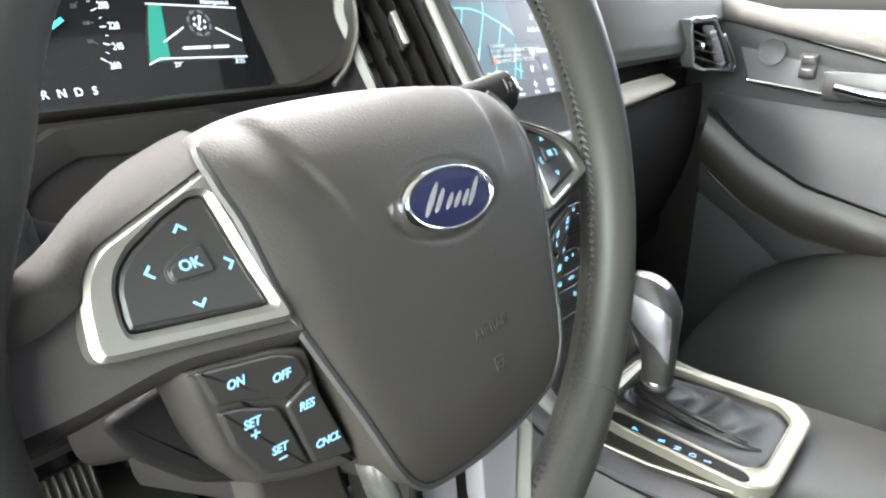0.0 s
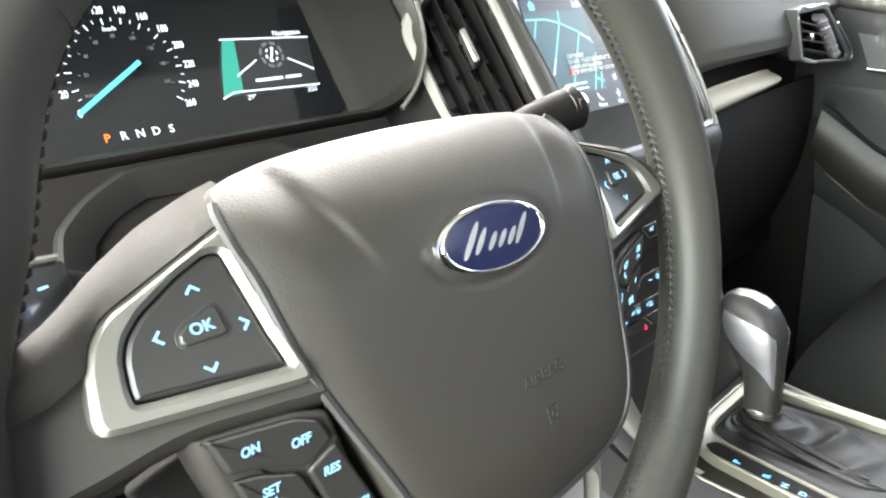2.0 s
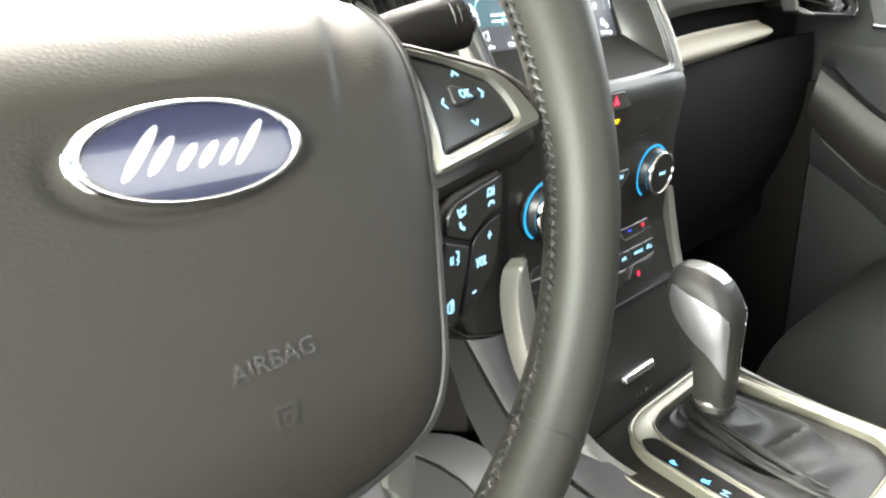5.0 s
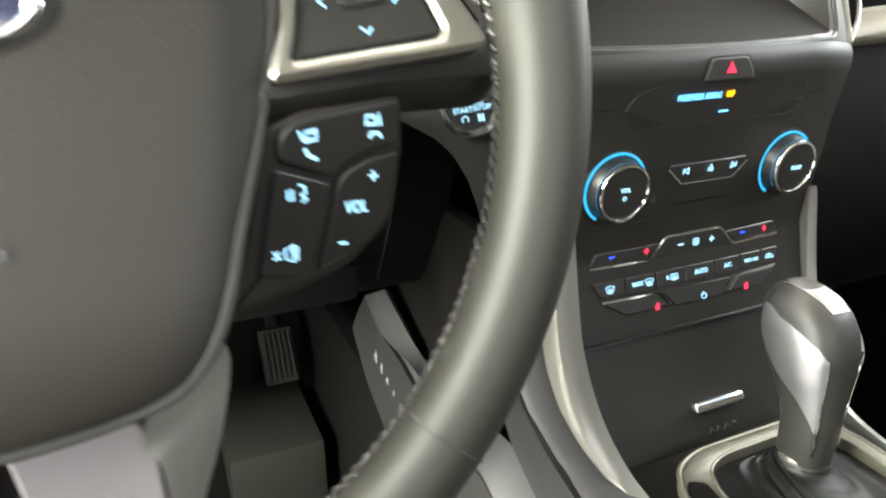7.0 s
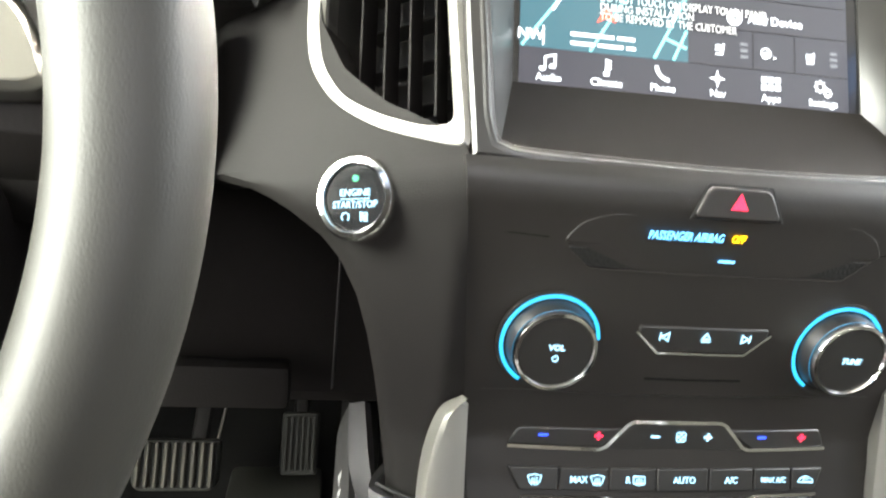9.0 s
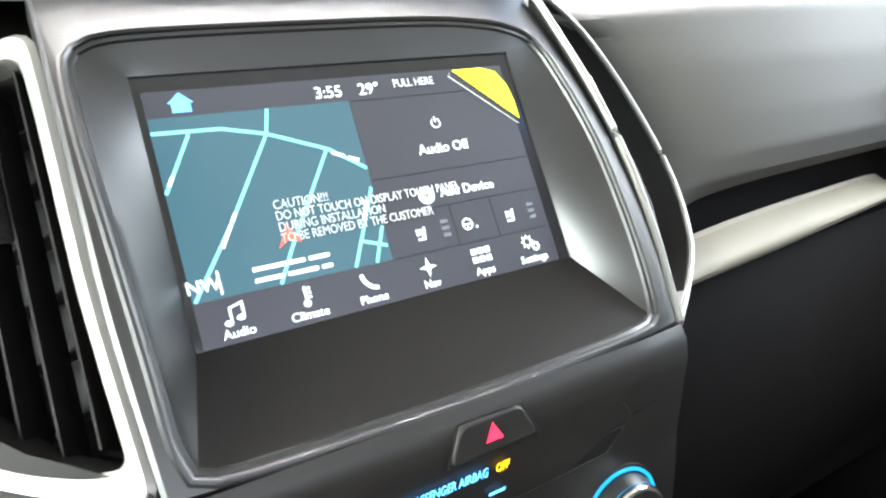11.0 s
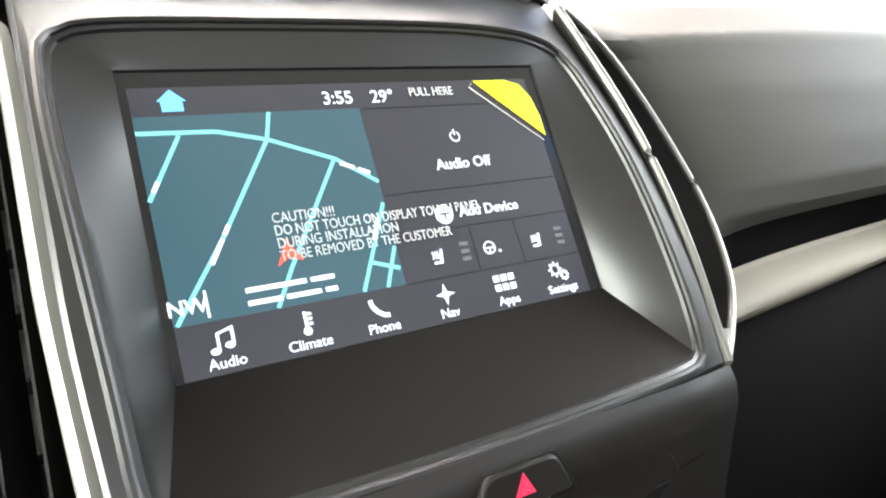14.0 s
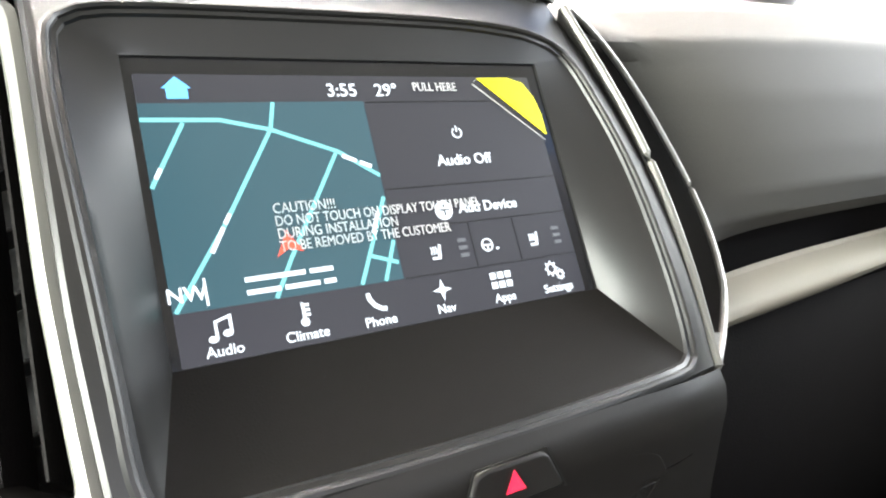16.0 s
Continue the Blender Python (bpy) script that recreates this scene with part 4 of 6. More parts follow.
# protective film left on the display, with its printed warning and pull tab
film = thing("protective_film", "clear protective film with printed warning and yellow tab", "film", DASHM)
part("pull_tab", plate(mm([(57, 53.4), (74, 53.6), (82, 51), (86.5, 44), (88.5, 35), (88.5, 25)]), -0.0012, -0.0016, 0.00002), YELLOW, film, "bright yellow pull tab", smooth=False)
mark([[(56, 52.5), (54, 50.5), (87, 22.5)]], 0.22, STICKER_INK, film, y=-0.0012, name="tab_edge")
lettering("PULL HERE", 0.0056, STICKER_INK, film, 0.0340, 0.0490, -0.0013, squeeze=0.82)
for i, line in enumerate(("CAUTION!!!", "DO NOT TOUCH ON DISPLAY TOUCH PANEL", "DURING INSTALLATION", "TO BE REMOVED BY THE CUSTOMER")):
    lettering(line, 0.0056, STICKER_INK, film, -0.0475, 0.0008 - 0.0048 * i, -0.0013, align="LEFT", squeeze=(0.82, 0.765, 0.80, 0.775)[i])

# ---- air vents either side of the screen ----
V_OUT = [(0, 0), (-2.3, 33), (-4.6, 75), (-4.4, 150), (-5, 184), (-63, 187), (-89, 160), (-89.6, 85), (-86, 60), (-71, 37), (-48, 20), (-22, 8.5)]
V_IN = [(-8.5, 15.5), (-10, 40), (-12, 78), (-12, 148), (-13, 176), (-58, 178.5), (-78.5, 155), (-78.5, 82), (-74.5, 60), (-62, 41), (-41, 27.5), (-21, 18.5)]


v = thing("air_vent", "dark louvred air vent in a satin silver frame", "air vent", DASHM @ T(-0.1153, -0.0366, -0.0955) @ Matrix.Rotation(radians(-10.5), 4, "X") @ Matrix.Rotation(radians(-35.2), 4, "Z"), group="vents beside the screen")
out, inn = rounded(mm(V_OUT), 0.012, 4), rounded(mm(V_IN), 0.009, 4)
part("frame", frame_plate(out, inn, 0.012, -0.0012, 0.0022), TRIM, v, "satin silver frame")
bm = bmesh.new()
a = ccw(inn)
skin(bm, [[(x, 0.004, z) for x, z in a], [(x, 0.045, z) for x, z in a]], cap0=False)
part("duct", bm, BUTTON, v)
for i in range(4):
    s = -0.0215 - i * 0.0135
    z0 = 0.026 + 0.35 * max(0.0, -s - 0.03)
    bm = bmesh.new()
    skin(bm, [[(s - 0.0005, 0.009, z), (s + 0.0005, 0.009, z), (s - 0.003, 0.028, z), (s - 0.0045, 0.028, z)] for z in (z0, 0.18)])
    part("louvre", bm, KNEE, v)
for i in range(6):
    z = 0.045 + i * 0.024
    part("cross_louvre", block(-0.072, -0.012, 0.030, 0.042, z, z + 0.0016, 0.0004, seg=1), BUTTON, v)
part("slider", block(-0.0445, -0.0385, -0.001, 0.016, 0.112, 0.142, 0.0025), SILVER, v, "small silver vent slider")

# passenger's side: a narrow crescent between two thin silver edges
v = thing("air_vent", "narrow crescent air vent between thin silver edges", "air vent", VENT_R, group="vents beside the screen")
near, far = smooth_line(NEAR, 6), smooth_line(FAR, 6)
part("near_edge", tube(near, 0.0021, 8), TRIM, v, "thin satin silver edge")
part("far_edge", tube([p + Vector((-0.001, 0, 0)) for p in far], 0.0020, 8), TRIM, v, "thin satin silver edge")


def at_share(line, u):
    k = u * (len(line) - 1)
    i = min(int(k), len(line) - 2)
    return line[i].lerp(line[i + 1], k - i)


def cup_f(u, w):
    """The dark hollow from the near edge round to the far edge."""
    a, b = at_share(near, u), at_share(far, u)
    deep = min(1.0, u / 0.20, (1 - u) / 0.10)
    p = a.lerp(b, w)
    return (p.x - 0.0015, p.y + 0.0012 + (0.040 * deep) * (math.sin(math.pi * w) ** 0.6 if 0 < w < 1 else 0.0), p.z)


part("duct", sheet(lambda u, w: cup_f(u, 1 - w), 36, 14, 0.001), BUTTON, v, "near-black block for the shade in the hollow of the vent")
part("foot", sheet(lambda u, w: tuple(at_share(near, 0.02 + 0.10 * u).lerp(at_share(far, 0.02 + 0.10 * u), 0.95 - 0.9 * w) + Vector((0, 0.0006, 0))), 6, 4, 0.001), TRIM, v, "silver joint at the foot of the frame")
for i in range(3):
    w = 0.34 + 0.18 * i
    bm = bmesh.new()
    rows = []
    for u in (0.30, 0.40, 0.50, 0.60, 0.70, 0.80):
        p = at_share(near, u).lerp(at_share(far, u), w) + Vector((0, 0.016, 0))
        rows.append([p, p + Vector((0.0012, 0, 0)), p + Vector((0.006, 0.014, 0)), p + Vector((0.0048, 0.014, 0))])
    skin(bm, rows)
    part("louvre", bm, PANEL, v)
p = at_share(near, 0.66).lerp(at_share(far, 0.66), 0.16)
part("slider", block(p.x - 0.0022, p.x + 0.0022, p.y + 0.002, p.y + 0.014, p.z - 0.013, p.z + 0.013, 0.002), SILVER, v, "small silver vent slider")

# ---- start button ----
start = thing("start_button", "round black start button with chrome ring", "button", DASHM @ T(-0.1592, fascia_y(-0.1592, -0.1115) + 0.001, -0.1115) @ Matrix.Rotation(radians(-30), 4, "Z") @ Matrix.Rotation(radians(3), 4, "X"))
part("chrome_ring", lathe([(0.0188, 0.004), (0.0188, -0.003), (0.0178, -0.0046), (0.0155, -0.0048), (0.0147, -0.0036), (0.0147, 0.002)], 48), CHROME, start, "bright chrome ring")
part("cap", lathe([(0.0147, 0.002), (0.0147, -0.0022), (0.0140, -0.0029), (0.007, -0.0031), (0.001, -0.0031)], 40), GLOSS, start)
lettering("ENGINE", 0.0042, CYAN_LIT, start, 0, 0.0022, -0.0034, bold=0.00004)
lettering("START/STOP", 0.0042, CYAN_LIT, start, 0, -0.0030, -0.0034, bold=0.00004, squeeze=0.92)
filled([(1.5 * math.cos(a * 0.5236), 8.6 + 1.5 * math.sin(a * 0.5236)) for a in range(12)], GREEN_LIT, start, y=-0.0030, name="green_lamp")
mark([[(-7, -0.4), (7, -0.4)]], 0.4, CYAN_LIT, start, y=-0.0031)
mark([arc(-4.5, -8.2, 1.8, -50, 230, 12)], 0.5, CYAN_LIT, start, y=-0.0031)
mark([[(3, -10), (6, -10), (6, -6.6), (3, -6.6), (3, -10)], [(2.6, -6.2), (6.4, -10.4)], arc(4.5, -8.3, 0.9, 0, 360, 10)], 0.45, CYAN_LIT, start, y=-0.0031)

# ---- steering wheel ----
wheel = thing("steering_wheel", "leather steering wheel with silver trims and lit buttons", "steering wheel", DASHM @ T(-0.3845, -0.18, -0.135))
RIM_R, RIM_Y, RIM_Z, RIM_K, RIM_T = 0.1747, 0.0164, 0.007, -0.178, 0.0158


def rim_at(a):
    return Vector((RIM_R * math.cos(a), RIM_Y + RIM_K * RIM_R * math.sin(a), RIM_Z + RIM_R * math.sin(a) * 0.984))


RIM_N = Vector((0, -0.984, -0.178)).normalized()


def bulge(a):
    d = math.degrees(a) % 360
    k = 0.0
    for c, w, h in ((22, 14, 0.15), (158, 14, 1.0)):
        k += h * math.exp(-((d - c) / w) ** 2)
    return k


def rim_skin(a, psi, extra=0.0):
    """A point of the rim's surface: psi from the inner side towards the driver."""
    p = rim_at(a)
    inward = (Vector((0, RIM_Y, RIM_Z)) - p)
    inward = (inward - RIM_N * inward.dot(RIM_N)).normalized()
    r = RIM_T + extra
    return p + inward * (r * math.cos(psi) * (1 + 0.50 * bulge(a) * (math.cos(psi) > 0))) + RIM_N * (r * 1.06 * math.sin(psi))


bm = bmesh.new()
NA, NP = 200, 24
rows = [[bm.verts.new(rim_skin(2 * math.pi * i / NA, 2 * math.pi * j / NP)) for j in range(NP)] for i in range(NA)]
for i in range(NA):
    for j in range(NP):
        a, b = rows[i], rows[(i + 1) % NA]
        bm.faces.new((a[j], a[(j + 1) % NP], b[(j + 1) % NP], b[j]))
part("rim", bm, LEATHER, wheel, "smooth grey-black leather rim")
PSI = radians(-11)
# sewn seam: a dark welt and the crossed stitches over it
part("seam", tube([rim_skin(2 * math.pi * i / 160, PSI, -0.0004) for i in range(160)], 0.0011, 6, True), THREAD, wheel)
bm = bmesh.new()
NS = 220
for i in range(NS):
    a = 2 * math.pi * (i + 0.5) / NS
    d = 2 * math.pi / NS * 0.55
    for a0, p0, a1, p1 in ((a - d, PSI - 0.13, a + d * 0.2, PSI), (a + d * 0.2, PSI, a - d, PSI + 0.16)):
        tube([rim_skin(a0, p0, 0.0001), rim_skin((a0 + a1) / 2, (p0 + p1) / 2, 0.0007), rim_skin(a1, p1, 0.0002)], 0.00085, 5, bm=bm)
tagged(part("stitching", bm, THREAD, wheel, "black crossed stitching"), kind="stuff")
for deg in (-43, 223, 42, 138):
    a = radians(deg)
    part("groove", tube([rim_skin(a, 2 * math.pi * j / 28, -0.0003) for j in range(28)], 0.0007, 6, True), THREAD, wheel)

# hub cover
HUB_OUT = [(-89, 62), (-90.5, 50), (-89, 38), (-86.5, 20), (-82.5, 3), (-76.5, -15), (-70, -33), (-65, -48), (-61, -58), (-55, -67), (-46, -73), (-28, -76.5), (0, -77.5)]
hub_pts = HUB_OUT + [(-x, z) for x, z in reversed(HUB_OUT[:-1])] + [(80, 70), (50, 75), (0, 77), (-50, 75), (-80, 70)]
hub_line = curve2(mm(hub_pts), 8)


def hub_half(z):
    z *= 1000
    L = HUB_OUT
    for (x0, z0), (x1, z1) in zip(L, L[1:]):
        if z >= z1:
            t = (z0 - z) / max(z0 - z1, 1e-6)
            return -0.001 * (x0 + (x1 - x0) * max(0.0, min(1.0, t)))
    return 0.02


def soft(t):
    t = max(0.0, min(1.0, t))
    return t * t * (3 - 2 * t)


def hub_y(x, z, r):
    """Depth of the cover: a gently arched middle, wings that fall away to both sides, a top that rolls back, and a fold on each side of the upper middle."""
    d = abs(x)
    wing = 0.0715 + 0.10 * (z - 0.010)
    fold = 0.0520 + 0.36 * (z - 0.034) + 1.2 * max(0.0, z - 0.034) ** 2
    h = max(hub_half(z), 0.03)
    y = -0.0075 + 0.0016 * (d / h) ** 2
    y += 0.24 * 0.5 * ((d - wing) + math.sqrt((d - wing) ** 2 + 0.004 ** 2)) * soft((z + 0.075) / 0.03)
    y += 0.0022 * soft((d - fold) / 0.0045 + 0.5) * soft((z - 0.020) / 0.028) * (1 - soft((d - fold - 0.004) / 0.020))
    top = max(0.0, (z - 0.024) / 0.053)
    low = max(0.0, (-0.045 - z) / 0.03)
    q = math.hypot((x - 0.0035) / 0.0305, (z - 0.0246) / 0.0145)
    y += 0.0009 * math.exp(-((q - 1.08) / 0.10) ** 2)
    return y + 0.024 * top ** 2.1 + 0.004 * low ** 2 + 0.0022 * r ** 14


bm = bmesh.new()
loops = []
for dy, sc in ((0.045, 0.97), (0.02, 0.995), (0.006, 1.0), (0.0025, 1.0)):
    loops.append([(x * sc, hub_y(x, z, 1) + dy, z * sc) for x, z in hub_line])
for k in range(80):
    r = 1 - (k / 80) ** 1.05
    rr = min(r, 0.996)
    loops.append([(x * rr, hub_y(x * rr, z * rr, r), z * rr) for x, z in hub_line])
skin(bm, loops)
part("airbag_cover", bm, HUB, wheel, "grained grey-brown airbag cover")
badge = part("badge", lathe([(1, 0.002), (1, -0.0008), (0.965, -0.0018), (0.90, -0.0020), (0.885, -0.0016), (0.88, 0.0)], 64), CHROME, wheel, "oval navy badge with silver edge", m=T(0.0035, -0.0078, 0.0246) @ Matrix.Rotation(radians(3), 4, "Y") @ Matrix.Rotation(radians(4), 4, "X") @ Matrix.Diagonal((0.0305, 1, 0.0130, 1)))
part("enamel", lathe([(0.90, 0.001), (0.90, -0.0012), (0.6, -0.0016), (0.05, -0.0018)], 64), NAVY, badge)
for x, z, w, h in ((-0.46, 0.06, 0.055, 0.48), (-0.30, -0.02, 0.05, 0.34), (-0.10, -0.10, 0.05, 0.24), (0.08, -0.10, 0.05, 0.24), (0.26, -0.10, 0.05, 0.24), (0.46, 0.04, 0.05, 0.42)):
    loop = [(x + w * math.cos(a * math.pi / 8) + 0.35 * h * math.sin(a * math.pi / 8), z + h * math.sin(a * math.pi / 8)) for a in range(16)]
    part("emblem_bar", plate(loop, 0.0, -0.0004, 0.0001), BADGE_SILVER, badge, "raised silver bar", smooth=False, m=T(0, -0.0016, 0))

part("cover_gap", tube([(x * 1.004, hub_y(x, z, 1) + 0.0002, z * 1.004) for x, z in hub_line[:len(hub_line) * 24 // 29]], 0.0017, 6, False, up=(0, 1, 0)), THREAD, wheel, "dark gap round the cover")

# moulded word and mark on the cover
lettering("AIRBAG", 0.0072, RELIEF, wheel, 0.0065, -0.0315, -0.0077, squeeze=1.0, name="moulded_lettering")
mark([[(-3, -3), (-3, 3), (3, 3), (3, 0)], arc(0.5, -0.5, 1.6, 0, 360, 10)], 0.6, RELIEF, wheel, 0.0050, -0.0465, -0.0076, "moulded_symbol")

# Left and right of the hub the controls lie on two tilted faces: the pad leans back upwards, the keys lean back downwards.
SIDE = {
    -1: dict(
        bezel=[(-86.8, 57.5), (-91, 56), (-114.5, 46.5), (-130, 40.2), (-135.5, 34), (-138.5, 27), (-141, 15), (-140, 11.6), (-136, 10.6), (-83.8, 3.6), (-86, 20), (-87, 36)],
        pad=[(-93.5, 48.2), (-98, 48.8), (-108.3, 44.8), (-121, 37.8), (-126.3, 33), (-129, 28), (-130.6, 20), (-130.5, 16.2), (-128, 15.4), (-89, 10.2), (-90.9, 22), (-92.1, 34.3)],
        ok=[(-114.2, 29.2), (-111.6, 31.4), (-103, 34.6), (-101.3, 33.8), (-100.8, 26), (-102.2, 25), (-113.3, 25.4), (-114.4, 26.8)],
        word=(-107.6, 29.2), arrows=[(-105.4, 40.1, 90), (-118.8, 30.2, 180), (-95.8, 26.3, 0), (-109.2, 17.9, 270)],
        spoke=[(-72, 40), (-84, 52), (-92, 53), (-114.5, 45), (-131, 39), (-150, 36), (-168, 32), (-174, 6), (-170, -8), (-142, -5), (-121, -1), (-100, -4), (-76, -8), (-74, 20)],
        base=[(-120, 1), (-92, -2.5), (-82, -6), (-72, -40), (-62, -56), (-84, -50.5), (-100, -44.5), (-110, -31), (-116, -13)],
        keys=[[(-118, -0.6), (-117.2, 0.2), (-93.6, -3.4), (-86.3, -7), (-82.4, -15.2), (-91.6, -20.6), (-94, -19), (-105.4, -14.4), (-113, -12.8)],
              [(-91.6, -21.6), (-81.9, -16), (-66.4, -48.6), (-67.4, -50), (-81.5, -47.2), (-88.7, -29.2)],
              [(-112.8, -14), (-105.4, -15.4), (-94.2, -20.2), (-92.4, -22.6), (-89.2, -29.6), (-82, -47.4), (-94, -44), (-100, -40.5), (-108, -28.7)]]),
    1: dict(
        bezel=[(89, 52), (97, 50), (112, 46.6), (143.3, 38), (151, 31.5), (156, 22), (158, 15.5), (155, 13), (82.5, 2.4), (87.5, 16), (89.5, 30), (90, 42)],
        pad=[(95, 47.5), (99, 46.8), (114.3, 42.6), (134.6, 34.5), (139.5, 28), (141.6, 20), (140.8, 17.2), (138, 16), (90, 8.5), (93.5, 18), (95.8, 28), (96.5, 40)],
        ok=[(109.5, 33.8), (108, 27), (109, 25.8), (113, 25.5), (124, 28), (124.5, 30), (112, 34)],
        word=(116.2, 29.6), arrows=[(117, 38.2, 90), (103.2, 27.2, 180), (127.5, 29.5, 0), (115.5, 18.5, 270)],
        spoke=[(72, 40), (84, 50), (94, 49), (120, 44), (146, 40), (160, 40), (172, 32), (174, 6), (168, 1), (146, -1), (124, -2), (100, -5), (76, -8), (74, 20)],
        base=[(124.5, 0), (92, -4), (80, -8), (72, -40), (64, -58), (88, -53), (106, -48), (121, -36), (125, -15)],
        keys=[[(83.4, -11), (85.8, -8.4), (89.5, -6.5), (122.6, -1.4), (123, -14.6), (111.5, -16.2), (103, -20), (100, -22.8), (82.6, -17.4)],
              [(81.8, -18.4), (99.4, -23.6), (97.5, -32), (91, -48), (87, -50), (74.5, -47.5)],
              [(101, -23.4), (103.2, -20.8), (112.2, -17.2), (122.7, -15.8), (122.1, -24.2), (119.1, -34.7), (112.5, -40.8), (104, -46), (93, -49.2)]]),
}


def pad_face(x, z):
    return -0.0160 + 0.128 * abs(x) + 0.25 * z


def key_face(x, z):
    return -0.0297 + 0.27 * abs(x) - 0.45 * z


def spoke_face(x, z):
    return max(pad_face(x, z), key_face(x, z)) + 0.010 * max(0.0, (abs(x) - 0.142) / 0.03) ** 2


def laid(ob, face):
    """Lay a flat piece of the wheel onto one of the tilted faces."""
    ob.data.transform(ob.matrix_basis)
    ob.matrix_basis = Matrix()
    for v in ob.data.vertices:
        v.co.y += face(v.co.x, v.co.z)
    ob.data.update()
    return ob


def button_cluster(sgn):
    """One side of the wheel: spoke, silver bezel, direction pad, key block. sgn -1: left."""
    k = SIDE[sgn]
    bm = bmesh.new()
    b = ccw(rounded(mm(k["spoke"]), 0.008, 3))
    skin(bm, [[(x, 0.022, z) for x, z in b]] + [[(x, y, z) for x, z in inset(b, d)] for y, d in zip((0.012, 0.006, 0.0030), (0, 0.0025, 0.006))])
    laid(part("spoke", bm, SPOKE, wheel, "dark grey-brown spoke"), spoke_face)
    edge = [k["bezel"][i] for i in (0, 1, 2, 3, 4, 5)]
    near = [(x, 1000 * pad_face(x * 0.001, z * 0.001) - 0.5, z + 0.4) for x, z in edge]
    far = [(74, 38, 74), (84, 36, 71.5), (104, 34, 64.5), (124, 28, 54), (138, 20, 45), (152, 15, 38)] if sgn < 0 else [(84, 40, 64), (94, 38, 61), (112, 36, 55), (136, 30, 48), (150, 24, 41), (160, 18, 32)]
    far = [(sgn * x, y, z) for x, y, z in far]
    if sgn < 0:
        near += [(-148, 1000 * pad_face(-0.148, 0.023) + 1.5, 23), (-166, 8, 21)]
        far += [(-163, 12, 34), (-173, 10, 28)]
    spans = len(near) - 1

    def shoulder_f(u, v):
        if sgn > 0:
            u = 1 - u
        v = 1 - v
        i = min(int(u * spans), spans - 1)
        t = u * spans - i
        p = [a + (c - a) * t for a, c in zip(near[i], near[i + 1])]
        q = [a + (c - a) * t for a, c in zip(far[i], far[i + 1])]
        h = math.sin(math.pi * v)
        return (0.001 * (p[0] + (q[0] - p[0]) * v), 0.001 * (p[1] + (q[1] - p[1]) * v - 3 * h), 0.001 * (p[2] + (q[2] - p[2]) * v + 1.5 * h))

    part("spoke_shoulder", sheet(shoulder_f, 20, 8, 0.003), SHOULDER, wheel, "rounded grey-brown spoke shoulder")
    laid(part("key_base", plate(rounded(mm(k["base"]), 0.003, 3), 0.020, 0.0022, 0.002), SPOKE, wheel), key_face)
    laid(part("bezel", frame_plate(rounded(mm(k["bezel"]), 0.0045, 4), rounded(mm(k["pad"]), 0.0022, 4), 0.008, -0.0012, 0.0018), BEZEL, wheel, "satin silver bezel"), pad_face)
    laid(part("direction_pad", plate(inset(rounded(mm(k["pad"]), 0.0022, 4), 0.0005), 0.008, 0.0006, 0.0016), BUTTON, wheel, "black four-way pad", smooth=False), pad_face)
    laid(part("ok_key", plate(rounded(mm(k["ok"]), 0.0012), 0.004, -0.0006, 0.0009), BUTTON, wheel, smooth=False), pad_face)
    laid(part("ok_groove", plate(inset(rounded(mm(k["ok"]), 0.0012), -0.0007), 0.003, 0.0003, 0.0002), THREAD, wheel, smooth=False), pad_face)
    laid(lettering("OK", 0.0046, CYAN_LIT, wheel, 0.001 * k["word"][0], 0.001 * k["word"][1], -0.0009, bold=0.0001), pad_face)
    for x, z, a in k["arrows"]:
        ca, sa = math.cos(radians(a)), math.sin(radians(a))
        laid(mark([[(u * ca - w * sa, u * sa + w * ca) for u, w in ((-0.9, 1.9), (1.0, 0), (-0.9, -1.9))]], 0.8, CYAN_LIT, wheel, x * 0.001, z * 0.001, 0.0004, "arrow_symbol"), pad_face)
    for pts in k["keys"]:
        laid(part("key", plate(inset(rounded(mm(pts), 0.0020, 3), 0.0004), 0.012, 0.0, 0.0010), BUTTON, wheel, smooth=False), key_face)
    # gear-change paddle behind
    part("paddle", plate(rounded(mm([(sgn * x, z) for x, z in ((133, -8), (112, -4), (96, -46), (112, -38), (127, -22))]), 0.004, 3), 0.036, 0.030, 0.002), DASH, wheel, "dark grey paddle behind the wheel")


